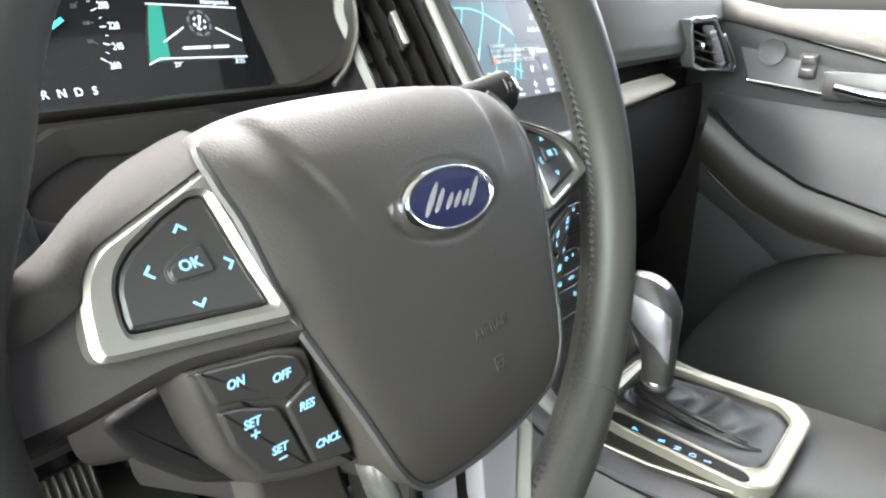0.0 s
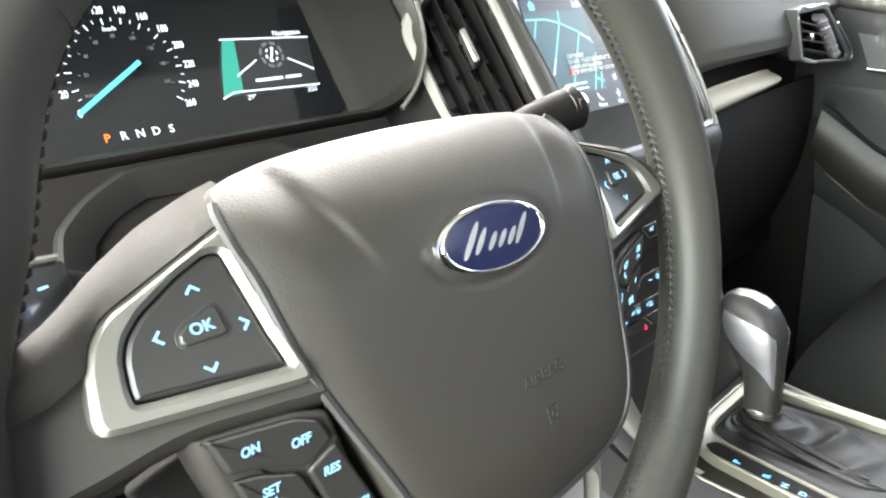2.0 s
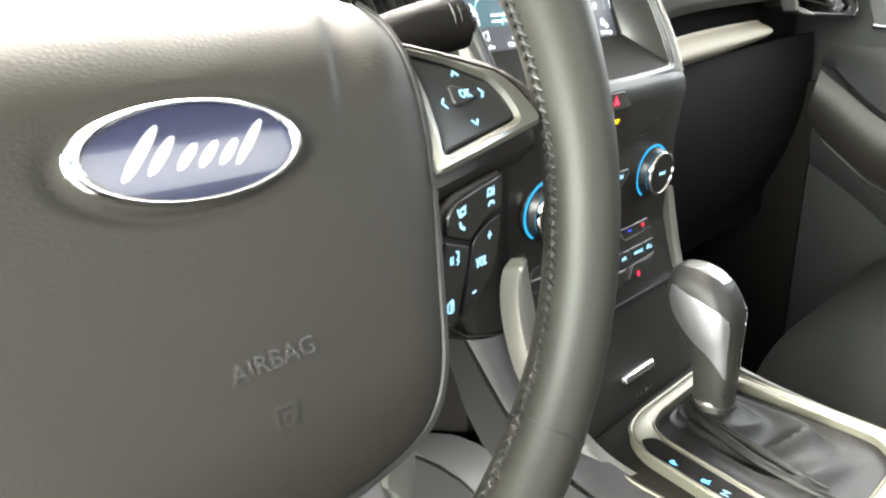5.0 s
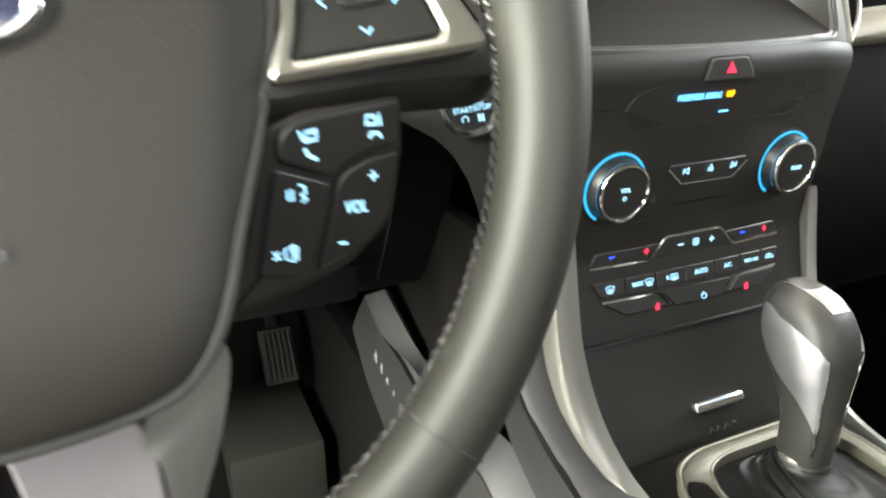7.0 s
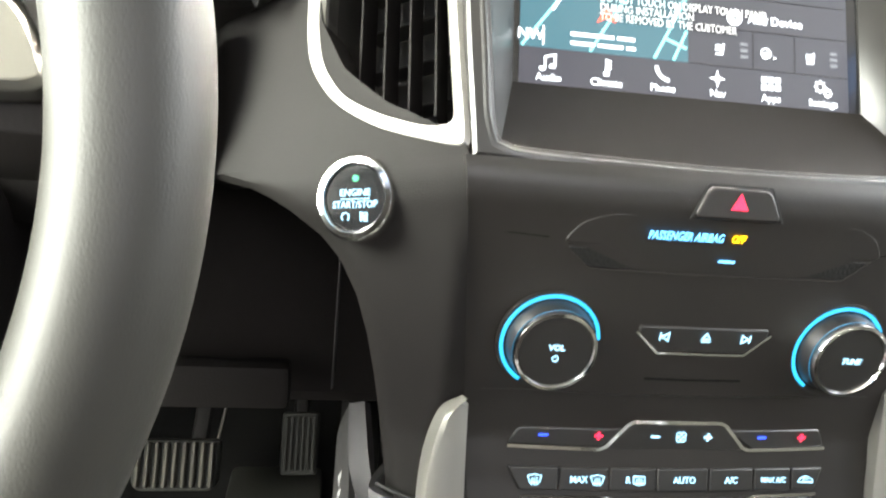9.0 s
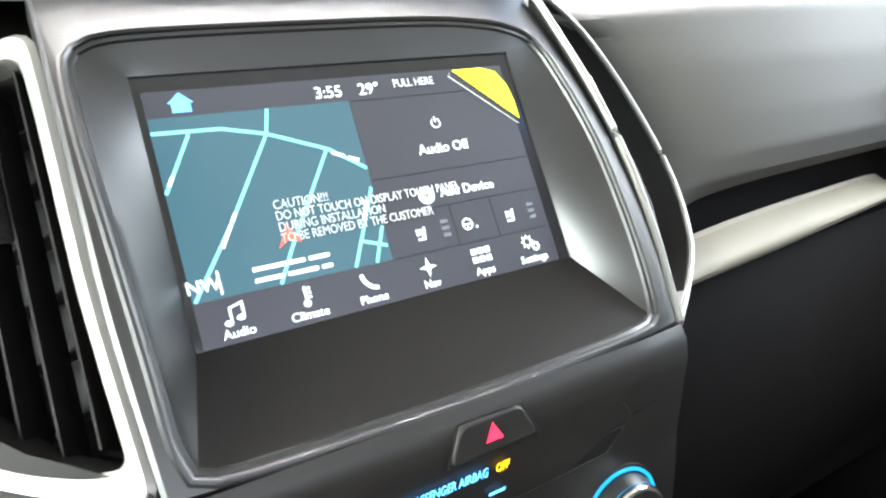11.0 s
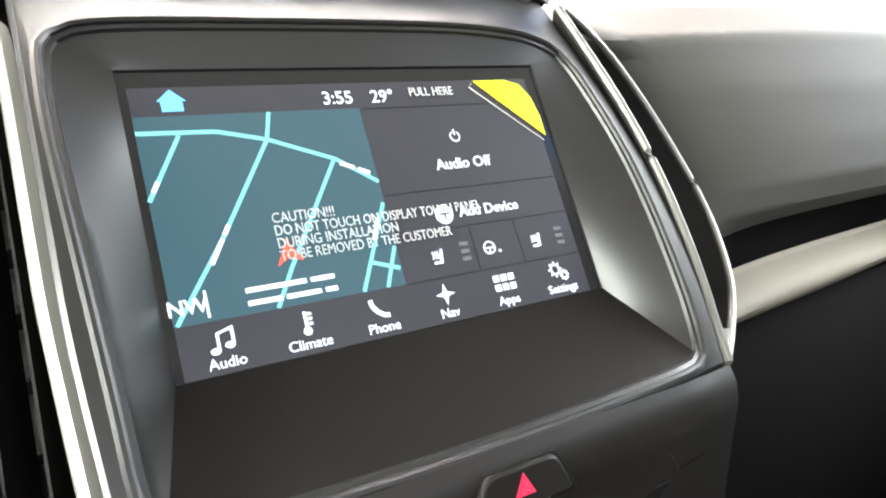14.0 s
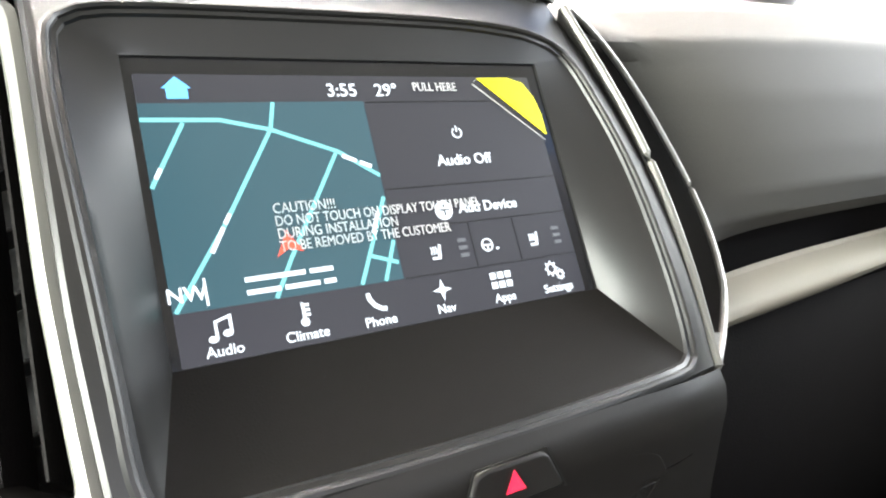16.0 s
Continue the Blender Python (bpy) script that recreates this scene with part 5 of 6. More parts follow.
button_cluster(-1)
button_cluster(1)
for txt, x, z in (("ON", -106.8, -7.7), ("OFF", -92.5, -11.5), ("RES", -84.1, -24.6), ("CNCL", -76.5, -40.5), ("SET", -102.4, -22.3), ("SET", -93.7, -35.1)):
    laid(lettering(txt, 0.0042, CYAN_LIT, wheel, x * 0.001, z * 0.001, -0.0003, bold=0.0001, squeeze=0.8), key_face)
plus_bars, minus_bar = [[(-1.5, 0), (1.5, 0)], [(0, -1.5), (0, 1.5)]], [[(-1.4, 0), (1.4, 0)]]
for x, z, g, w in ((-101.4, -26.3, plus_bars, 0.7), (-92.6, -38.8, minus_bar, 0.7), (113.1, -23, plus_bars, 0.8), (102.1, -41.6, minus_bar, 0.9),
                   (113.2, -7.6, [[(-2.4, 1.2), (-2.4, -1.0), (0.4, -1.0), (0.4, 1.2), (-2.4, 1.2)], [(1.2, -1.4), (2.2, 1.6), (2.6, -1.4)]], 0.8), (113.9, -11.8, [[(-2.2, -0.6), (-1.2, 0.7), (1.2, 0.7), (2.2, -0.6)]], 1.0),
                   (92.2, -11.4, [[(-2.8, 1.6), (-1.4, -1.2)], [(-0.8, 1.2), (-0.8, -1.0), (2.4, -0.6), (2.4, 1.6), (-0.8, 1.2)]], 0.8), (92.9, -15.9, [[(-1.8, 1.6), (-1.0, -0.2), (1.8, -1.4)]], 1.1),
                   (88.2, -26.1, [[(-3, -1.6), (-3, 1.2)], [(-1.6, -1.8), (-1.6, 1.4)], [(0.4, 2.4), (2.0, 2.0), (2.4, 0.4), (1.2, -0.4), (2.4, -1.4), (1.2, -2.4)]], 0.7),
                   (84.2, -42.4, [[(-4.4, 1.2), (-2.4, -1.2)], [(-4.4, -1.2), (-2.4, 1.2)], [(-0.8, -1.2), (-0.8, 1.4), (1.6, 2.4), (1.6, -2.4), (-0.8, -1.2)], [(2.8, -2.0), (2.8, 2.2)]], 0.65)):
    laid(mark(g, w, CYAN_LIT, wheel, x * 0.001, z * 0.001, 0.0002), key_face)
laid(lettering("VOL", 0.0050, CYAN_LIT, wheel, 0.1069, -0.0316, -0.0003, bold=0.0001, squeeze=0.8), key_face)

# lower spokes: they slope back from the cover to the bottom of the rim
LEG = T(0, 0.008, -0.06) @ Matrix.Rotation(radians(20.3), 4, "X")


def leg_piece(name, pts, back, front, material, label="", bevel=0.0012, r=0.003):
    return part(name, plate(rounded(mm(pts), r, 3), back, front, bevel), material, wheel, label, m=LEG)


leg_piece("spoke_base", [(-58, 12), (46, 0), (48, -104), (30, -112), (0, -116), (-24, -104), (-46, -46)], 0.024, 0.010, KNEE, "dark recess behind the lower spokes")
leg_piece("lower_skirt", [(-100, 22), (-70, 24), (-60, 2), (-53, -21), (-44, -44), (-34, -74), (-52, -84), (-74, -60), (-92, -26)], 0.036, 0.022, SPOKE, "dark grey-brown lower skirt", 0.003, 0.006)
leg_piece("lower_spoke", [(-61, 6), (-60, -4), (-54, -21), (-45, -44), (-30, -84), (-20, -106), (-12, -102), (-24, -74), (-36, -42), (-41, -20), (-38, 4)], 0.012, -0.001, SILVER, "satin silver lower spoke", 0.004, 0.004)
leg_piece("spoke_panel", [(-44, -10), (-6, -12), (-4.6, -26), (-1, -53), (-6, -57), (-17, -61), (-27, -66), (-38, -38)], 0.014, 0.0055, LEG_GREY, "pale grey panel between the spokes", 0.0015, 0.004)
leg_piece("lower_spoke", [(6, -12), (34, -10), (42, -30), (43.5, -106), (30, -108), (20, -82), (12, -58)], 0.014, 0.0005, LEG_GREY, "grey satin lower spoke", 0.0012, 0.004)
# silver flank of the lower spoke, turned towards the passenger's side
front_line = smooth_line([(0.050, 0.010, -0.058), (0.0385, 0.017, -0.084), (0.042, 0.0195, -0.094), (0.0425, 0.030, -0.122), (0.044, 0.040, -0.150)], 6)
outer_line = smooth_line([(0.0625, 0.029, -0.063), (0.064, 0.031, -0.071), (0.0585, 0.032, -0.091), (0.0485, 0.036, -0.118), (0.047, 0.044, -0.152)], 6)
bm = bmesh.new()
skin(bm, [[a, a.lerp(b, 0.12) + Vector((0, -0.0012, 0)), a.lerp(b, 0.5) + Vector((0.0012, -0.0012, 0)), b, b + Vector((-0.004, 0.006, 0)), a + Vector((0.002, 0.010, 0))] for a, b in zip(front_line, outer_line)])
part("spoke_flank", bm, TRIM, wheel, "bright satin silver flank of the lower spoke")

# the hub stands a little askew to the rim
ASKEW = T(0, 0.0038, 0) @ Matrix.Rotation(radians(2.4), 4, "Z")
for child in wheel.children:
    if child.name.split(".")[0] not in ("rim", "seam", "stitching", "groove", "spoke_flank"):
        child.matrix_basis = ASKEW @ child.matrix_basis

# ---- steering column and stalks ----
column = thing("steering_column", "dark plastic steering column shroud", "steering column", DASHM @ T(-0.3845, 0, -0.14))
bm = bmesh.new()
loops = []
for y, w, h, dz in ((-0.125, 0.036, 0.030, -0.008), (-0.115, 0.048, 0.040, -0.010), (-0.04, 0.056, 0.046, -0.012), (0.10, 0.066, 0.060, -0.015)):
    loops.append([(x, y, z + dz) for x, z in rect(-w, w, -h, h, 0.022, 5)])
skin(bm, loops)
part("shroud", bm, KNEE, column)
APRON = [(-97, 62), (-90, 92), (-82, 102), (-70, 111), (-52, 119.5), (-42, 121.5), (0, 122), (42, 121.5), (52, 119.5), (70, 111), (82, 102), (90, 92), (97, 62)]
apron_line = smooth_line([(x * 0.001, z * 0.001, 0) for x, z in APRON], 5)


def apron_f(u, v):
    k = min(int(u * (len(apron_line) - 1)), len(apron_line) - 2)
    p = apron_line[k].lerp(apron_line[k + 1], u * (len(apron_line) - 1) - k)
    y, sink = ((0.100, 0.0), (0.026, 0.0), (0.0215, 0.0008), (0.020, 0.003), (0.022, 0.012), (0.026, 0.020), (0.060, 0.024))[min(6, int(v * 6 + 1e-6))]
    c = Vector((0, 0.04, 0))
    q = p + (c - p).normalized() * sink
    return (q.x, y, q.y)


part("apron", sheet(lambda u, v: apron_f(1 - u, v), 60, 6, 0.002), DASH, column, "curved dark apron above the column")
part("lower_cover", block(-0.055, 0.055, -0.11, 0.06, -0.085, -0.060, 0.008), KNEE, column, "dark lower shroud cover")


def stalk(name, label, pts, radii):
    s = thing(name, label, "stalk", DASHM @ T(*pts[-1]))
    o = Vector(pts[-1])
    line = smooth_line([Vector(p) - o for p in pts], 5)
    n = len(line)
    rr = []
    for i in range(n):
        k = i / (n - 1) * (len(radii) - 1)
        j = min(int(k), len(radii) - 2)
        rr.append(radii[j] + (radii[j + 1] - radii[j]) * (k - j))
    part("arm", tube(line, rr, 14, flat=1.25), KNEE, s)
    return s


ws = stalk("wiper_stalk", "dark grey wiper stalk with ribbed end", [(-0.325, -0.088, -0.078), (-0.275, -0.094, -0.070), (-0.235, -0.098, -0.062), (-0.198, -0.102, -0.058)], [0.007, 0.0085, 0.010, 0.0112])
part("end_cap", lathe([(0.0108, 0.004), (0.0110, -0.001), (0.0104, -0.005), (0.0086, -0.008), (0.003, -0.009)], 24), GLOSS, ws, "gloss black end", m=Matrix.Rotation(radians(85), 4, "Z") @ T(0, 0.002, 0))
for i in range(2):
    part("rib", lathe([(0.0100, 0.0), (0.0112, -0.0006), (0.0100, -0.0012)], 24), PANEL, ws, m=Matrix.Rotation(radians(85), 4, "Z") @ T(0, 0.006 + 0.004 * i, 0))
ls = stalk("indicator_stalk", "black indicator stalk with a small lit symbol", [(-0.430, -0.040, -0.100), (-0.460, -0.060, -0.090), (-0.490, -0.080, -0.084), (-0.508, -0.094, -0.080), (-0.5140, -0.098, -0.078)], [0.005, 0.005, 0.006, 0.008, 0.009])
part("end_cap", block(-0.0110, 0.0110, -0.0125, 0.008, -0.020, 0.008, 0.005), GLOSS, ls, "gloss black end")
part("ring", tube(smooth_line([(0.008, -0.0128, 0.0078), (-0.004, -0.0130, 0.0086), (-0.0098, -0.0128, 0.0068), (-0.0114, -0.0122, 0.000), (-0.0116, -0.0118, -0.014)], 5), 0.0013, 8), SILVER, ls, "thin silver edge")
mark([[(-1.6, 0.0), (1.6, 0.3)]], 1.0, CYAN_LIT, ls, 0.001, -0.001, -0.0128)

# ---- instrument cluster ----
cl = thing("instrument_cluster", "black instrument cluster with speedometer and lit display", "instrument cluster", DASHM @ T(-0.378, 0.107, 0.063))
bm = bmesh.new()
rim = rounded(mm([(-215, -60), (-150, -72), (150, -72), (190, -52), (206, -5), (198, 60), (170, 82), (-180, 82), (-218, 40)]), 0.03, 5)
face = [(x * 0.93, z * 0.88 + 0.002) for x, z in rim]
o_ = [(x * 1.02, z * 1.02) for x, z in rim]
skin(bm, [[(x, 0.01, z) for x, z in o_], [(x, -0.074, z) for x, z in o_], [(x, -0.077, z) for x, z in rim], [(x, -0.070, z) for x, z in inset(rim, 0.004)], [(x, 0.001, z) for x, z in face]], cap0=False, cap1=False)
part("housing", bm, PANEL, cl, "dark hooded housing")
part("chrome_rim", tube(smooth_line([(x * 0.001, -0.0775, z * 0.001) for x, z in ((176, 82), (196, 62), (205.5, 25), (205.5, -8), (198, -34), (180, -58), (158, -74))], 6), 0.0022, 8), SILVER, cl, "satin silver rim")
part("face", plate(face, 0.006, 0.002, 0.0003), GLOSS, cl, "gloss black face")
Y = 0.0016
for k in range(27):
    a = radians(212 - 9.52 * k)
    r0, r1, w = (0.0350, 0.0395, 0.0008) if k % 2 == 0 else (0.0370, 0.0395, 0.0005)
    ob = part("tick", stroke([[(r0 * math.cos(a), r0 * math.sin(a)), (r1 * math.cos(a), r1 * math.sin(a))]], w), WHITE_LIT, cl, smooth=False, m=T(0, Y, 0))
for k in range(14):
    a = radians(212 - 19.04 * k)
    lettering(str(20 * k), 0.0072, WHITE_LIT, cl, 0.0450 * math.cos(a), 0.0450 * math.sin(a), Y - 0.0005, bold=0.0001, squeeze=0.75)
for k in range(9):
    a = radians(205 - 28 * k)
    if k:
        lettering(str(20 * k), 0.0040, DIM_LIT, cl, 0.0265 * math.cos(a), 0.0265 * math.sin(a), Y - 0.0005, squeeze=0.8)
    part("tick", stroke([[(0.030 * math.cos(a), 0.030 * math.sin(a)), (0.0315 * math.cos(a), 0.0315 * math.sin(a))]], 0.0006), DIM_LIT, cl, smooth=False, m=T(0, Y, 0))
lettering("km/h", 0.0045, WHITE_LIT, cl, -0.002, 0.0315, Y - 0.0005)
lettering("MPH", 0.0035, DIM_LIT, cl, -0.028, -0.013, Y - 0.0005)
a = radians(212)
part("needle", stroke([[(-0.010 * math.cos(a), -0.010 * math.sin(a)), (0.047 * math.cos(a), 0.047 * math.sin(a))]], 0.0030, 0.002), NEEDLE_LIT, cl, "glowing pale blue needle", smooth=False, m=T(0, Y - 0.004, 0))
for i, c in enumerate("PRNDS"):
    lettering(c, 0.0080, ORANGE_LIT if i == 0 else WHITE_LIT, cl, -0.027 + 0.011 * i, -0.0425, Y - 0.0005, bold=0.0001)
D = [(76, 18), (152, 15), (148, -26), (62, -26), (67, -4)]
part("display", plate(mm(D), 0.002, Y - 0.0002, 0.00005), LCD_LINE, cl, "small lit trip display", smooth=False)
part("display_panel", plate(mm([(76, 17), (86, 17), (80, -24), (63, -26), (69, -4)]), 0.002, Y - 0.0006, 0.00005), MINT_LIT, cl, "green display edge", smooth=False)
mark([[(74, 18), (152, 15)]], 1.1, WHITE_LIT, cl, y=Y - 0.0006, name="display_bar")
mark([[(62, -27), (72, -23), (149, -25)]], 1.1, WHITE_LIT, cl, y=Y - 0.0006, name="display_bar")
lettering("Navigation", 0.0060, WHITE_LIT, cl, 0.1330, 0.0195, Y - 0.0012)
lettering("29\u00b0", 0.0055, WHITE_LIT, cl, 0.0850, -0.0285, Y - 0.0012)
lettering("3:55", 0.0055, WHITE_LIT, cl, 0.1400, -0.0285, Y - 0.0012)
mark([arc(114, 3, 9.5, 10 + 45 * i, 40 + 45 * i, 4) for i in range(8)], 2.2, DIM_LIT, cl, y=Y - 0.0006, name="compass_ring")
mark([arc(114, 3, 5, 60 * i, 60 * i + 30, 4) for i in range(6)] + [[(114, 3), (116, 9)], [(114, 3), (111, -2)]], 1.6, WHITE_LIT, cl, y=Y - 0.0006, name="compass_ring")
mark([[(79, -11), (99, 0)]], 1.3, WHITE_LIT, cl, y=Y - 0.0006, name="road_line")
mark([[(127, -1), (148, -12)]], 1.3, WHITE_LIT, cl, y=Y - 0.0006, name="road_line")
mark([[(93, -16), (117, -16)], [(120, -16), (134, -16)]], 2.2, WHITE_LIT, cl, y=Y - 0.0006, name="label_bar")

# ---- centre console and gear selector ----
console = thing("centre_console", "dark centre console with silver gear gate surround", "console")
bm = bmesh.new()
loops = []
for z, w, y0, y1 in ((-0.10, 0.125, -0.75, 0.06), (0.24, 0.112, -0.75, 0.04), (0.298, 0.096, -0.75, -0.02), (0.306, 0.090, -0.75, -0.03)):
    loops.append([(x, y, z) for x, y in rect(-w, w, y0, y1, 0.01, 3)])
skin(bm, loops)
part("body", bm, DASH, console)
bm = bmesh.new()
P0 = rounded([(-0.084, -0.75), (0.0835, -0.75), (0.0835, -0.125), (-0.099, -0.128), (-0.102, -0.215), (-0.094, -0.275), (-0.086, -0.33)], 0.010, 4)
skin(bm, [[(x, y, 0.300) for x, y in P0], [(x, y, 0.3165) for x, y in P0], [(x, y, 0.3185) for x, y in inset(P0, 0.003)]])
part("top", bm, OLIVE, console, "olive satin console top")
GO = [(-0.095, -0.290), (-0.079, -0.168), (-0.066, -0.148), (-0.045, -0.1405), (0.048, -0.1405), (0.062, -0.165), (0.060, -0.290), (0.035, -0.309), (-0.082, -0.307)]
GI = [(-0.072, -0.280), (-0.0565, -0.172), (-0.048, -0.156), (-0.030, -0.150), (0.040, -0.150), (0.053, -0.170), (0.050, -0.278), (0.030, -0.296), (-0.062, -0.295)]
go, gi = ccw(rounded(GO, 0.012, 5)), ccw(rounded(GI, 0.010, 5))
bm = bmesh.new()
lo = [[(x, y, 0.316) for x, y in go], [(x, y, 0.3265) for x, y in go], [(x, y, 0.3285) for x, y in inset(go, 0.002)], [(x, y, 0.3285) for x, y in inset(gi, -0.0015)], [(x, y, 0.3275) for x, y in gi], [(x, y, 0.312) for x, y in gi]]
skin(bm, lo, cap0=False, cap1=False)
gate = part("gate_surround", bm, CHAMPAGNE, console, "champagne satin gate surround")
part("edge_line", tube([(-0.0985, -0.132, 0.3178), (-0.1012, -0.215, 0.3178), (-0.0935, -0.273, 0.3178), (-0.0858, -0.33, 0.3178), (-0.084, -0.60, 0.3178)], 0.0014, 8), CHAMPAGNE, console, "thin bright silver edge")
part("gate_rim", tube([(x, y, 0.3282) for x, y in go], 0.0016, 8, True), CHAMPAGNE, gate, "thin silver outer rim")
part("gate_rim", tube([(x, y, 0.3282) for x, y in gi], 0.0011, 8, True), CHAMPAGNE, gate, "thin silver inner rim")
bm = bmesh.new()
skin(bm, [[(x, y, 0.314) for x, y in gi], [(x, y, 0.3202) for x, y in gi]])
part("gate_well", bm, LEATHER_D, console)
sb = rounded([(-0.0905, -0.286), (-0.0770, -0.170), (-0.0690, -0.160), (-0.0600, -0.166), (-0.0770, -0.284), (-0.0840, -0.290)], 0.004, 4)
bm = bmesh.new()
skin(bm, [[(x, y, 0.327) for x, y in ccw(sb)], [(x, y, 0.3291) for x, y in ccw(sb)]])
part("gate_strip", bm, KNEE, console, "black strip with lit gear letters")
for i, c in enumerate("PRNDS"):
    o = lettering(c, 0.0078, BLUE_LIT if i < 2 else CYAN_LIT, console, 0, 0, bold=0.0001)
    o.matrix_local = T((-0.0765, -0.0790, -0.0810, -0.0822, -0.0832)[i], (-0.191, -0.2155, -0.2300, -0.2435, -0.256)[i], 0.3296) @ Matrix.Rotation(radians(6), 4, "Z")
# parking brake switch and dark trays beside the gate
part("ledge", sheet(lambda u, v: (-0.092 - 0.036 * v, -0.135 - 0.33 * u, 0.3085 - 0.007 * v - 0.004 * u), 10, 4, 0.006), DASH, console, "dark ledge beside the gear gate")


def flat_piece(pts, z0, z1):
    bm = bmesh.new()
    a = ccw(rounded(pts, 0.003, 3))
    skin(bm, [[(x, y, z0) for x, y in a], [(x, y, z1 - 0.0008) for x, y in a], [(x, y, z1) for x, y in inset(a, 0.0008)]])
    return bm


part("switch_recess", flat_piece([(-0.101, -0.208), (-0.093, -0.255), (-0.122, -0.271), (-0.119, -0.236)], 0.298, 0.3092), KNEE, console, "black switch recess")
sw = part("brake_switch", flat_piece([(-0.0945, -0.257), (-0.088, -0.302), (-0.117, -0.314), (-0.122, -0.273)], 0.298, 0.3112), PANEL, console, "parking brake switch with lit symbol")
o = mark([arc(0, 0, 3.2, 0, 360, 18), arc(0, 0, 4.6, 140, 220, 6), arc(0, 0, 4.6, -40, 40, 6), [(-1, -1.8), (-1, 1.8), (0.8, 1.8), (1.2, 0.8), (0.8, 0), (-1, 0)]], 0.8, CYAN_LIT, sw, name="brake_symbol")
o.matrix_local = T(-0.1065, -0.2770, 0.3114) @ Matrix.Rotation(radians(-75), 4, "Z") @ Matrix.Rotation(radians(-90), 4, "X")

gear = thing("gear_selector", "black gear selector with brushed silver sides and leather boot", "gear lever", T(0.006, -0.176, 0.318))


def oval(rx, ry, z, cx=0.0, cy=0.0, n=40, p=2.9):
    out = []
    for i in range(n):
        a = 2 * math.pi * i / n
        c, s = math.cos(a), math.sin(a)
        out.append((cx + rx * math.copysign(abs(c) ** (2 / p), c), cy + ry * math.copysign(abs(s) ** (2 / p), s), z))
    return out


# height, half width, half length, and how far the centre leans to the passenger and forwards
HEAD = [(0.018, 0.0128, 0.0150, 0.0, 0.0), (0.035, 0.0130, 0.0155, 0.0, 0.0005), (0.050, 0.0136, 0.0172, 0.0005, 0.0025), (0.062, 0.0152, 0.0205, 0.001, 0.0065), (0.075, 0.0180, 0.0245, 0.002, 0.011),
        (0.088, 0.0202, 0.0270, 0.0035, 0.0145), (0.099, 0.0206, 0.0262, 0.0045, 0.018), (0.109, 0.0188, 0.0228, 0.005, 0.0215), (0.1155, 0.0150, 0.0172, 0.0055, 0.0245), (0.1195, 0.0085, 0.0095, 0.0055, 0.0265)]


def head_at(z):
    for a, b in zip(HEAD, HEAD[1:]):
        if z <= b[0]:
            t = (z - a[0]) / (b[0] - a[0])
            return [p + (q - p) * t for p, q in zip(a, b)][1:]
    return HEAD[-1][1:]


def head_point(deg, z, out=0.0):
    rx, ry, cx, cy = head_at(z)
    c, s = math.cos(radians(deg)), math.sin(radians(deg))
    return (cx + (rx + out) * math.copysign(abs(c) ** 0.74, c), cy + (ry + out) * math.copysign(abs(s) ** 0.74, s), z)


zs = [HEAD[0][0] + (HEAD[-1][0] - HEAD[0][0]) * (i / 36) for i in range(37)]
bm = bmesh.new()
skin(bm, [[head_point(360 * j / 44, z) for j in range(44)] for z in zs])
part("knob", bm, KNOB, gear, "black moulded knob")
# silver teardrop on each side: its edges as angles at a few heights
TEAR = [(0.044, 218, 223), (0.052, 201, 226), (0.060, 186, 229), (0.072, 167, 233), (0.084, 150, 236), (0.090, 146, 234), (0.096, 145, 220), (0.102, 146, 192), (0.1075, 150, 160)]


def tear_at(z):
    for a, b in zip(TEAR, TEAR[1:]):
        if z <= b[0]:
            t = (z - a[0]) / (b[0] - a[0])
            return a[1] + (b[1] - a[1]) * t, a[2] + (b[2] - a[2]) * t
    return TEAR[-1][1:]


for sgn in (-1, 1):
    def side_f(u, v):
        z = TEAR[0][0] + (TEAR[-1][0] - TEAR[0][0]) * v
        a0, a1 = tear_at(z)
        a = a0 + (a1 - a0) * u
        return head_point(a if sgn < 0 else 180 - a, z, 0.0014)
    part("side_insert", sheet(side_f if sgn < 0 else (lambda u, v: side_f(1 - u, v)), 12, 22, 0.002), BRUSHED, gear, "brushed silver side insert")
    edge = [head_point(a if sgn < 0 else 180 - a, z, 0.0008) for z, a in ((0.090, 235), (0.080, 235), (0.070, 232), (0.060, 229), (0.050, 226), (0.040, 226), (0.028, 226))]
    part("silver_line", tube(smooth_line(edge, 4), 0.0007, 6), CHROME, gear, "thin bright edge line")


def cap_f(u, v):
    a, b = 2 * u - 1, 2 * v - 1
    x = 0.006 + 0.0092 * a * (1 - 0.25 * b * b) - 0.001 * b
    y = 0.0225 + 0.0205 * b
    # height of the knob's crown under this point
    lo, hi = 0.085, HEAD[-1][0]
    for _ in range(24):
        z = (lo + hi) / 2
        rx, ry, cx, cy = head_at(z)
        if (abs(x - cx) / rx) ** 2.7 + (abs(y - cy) / ry) ** 2.7 < 1:
            lo = z
        else:
            hi = z
    return (x, y, lo + 0.0008)


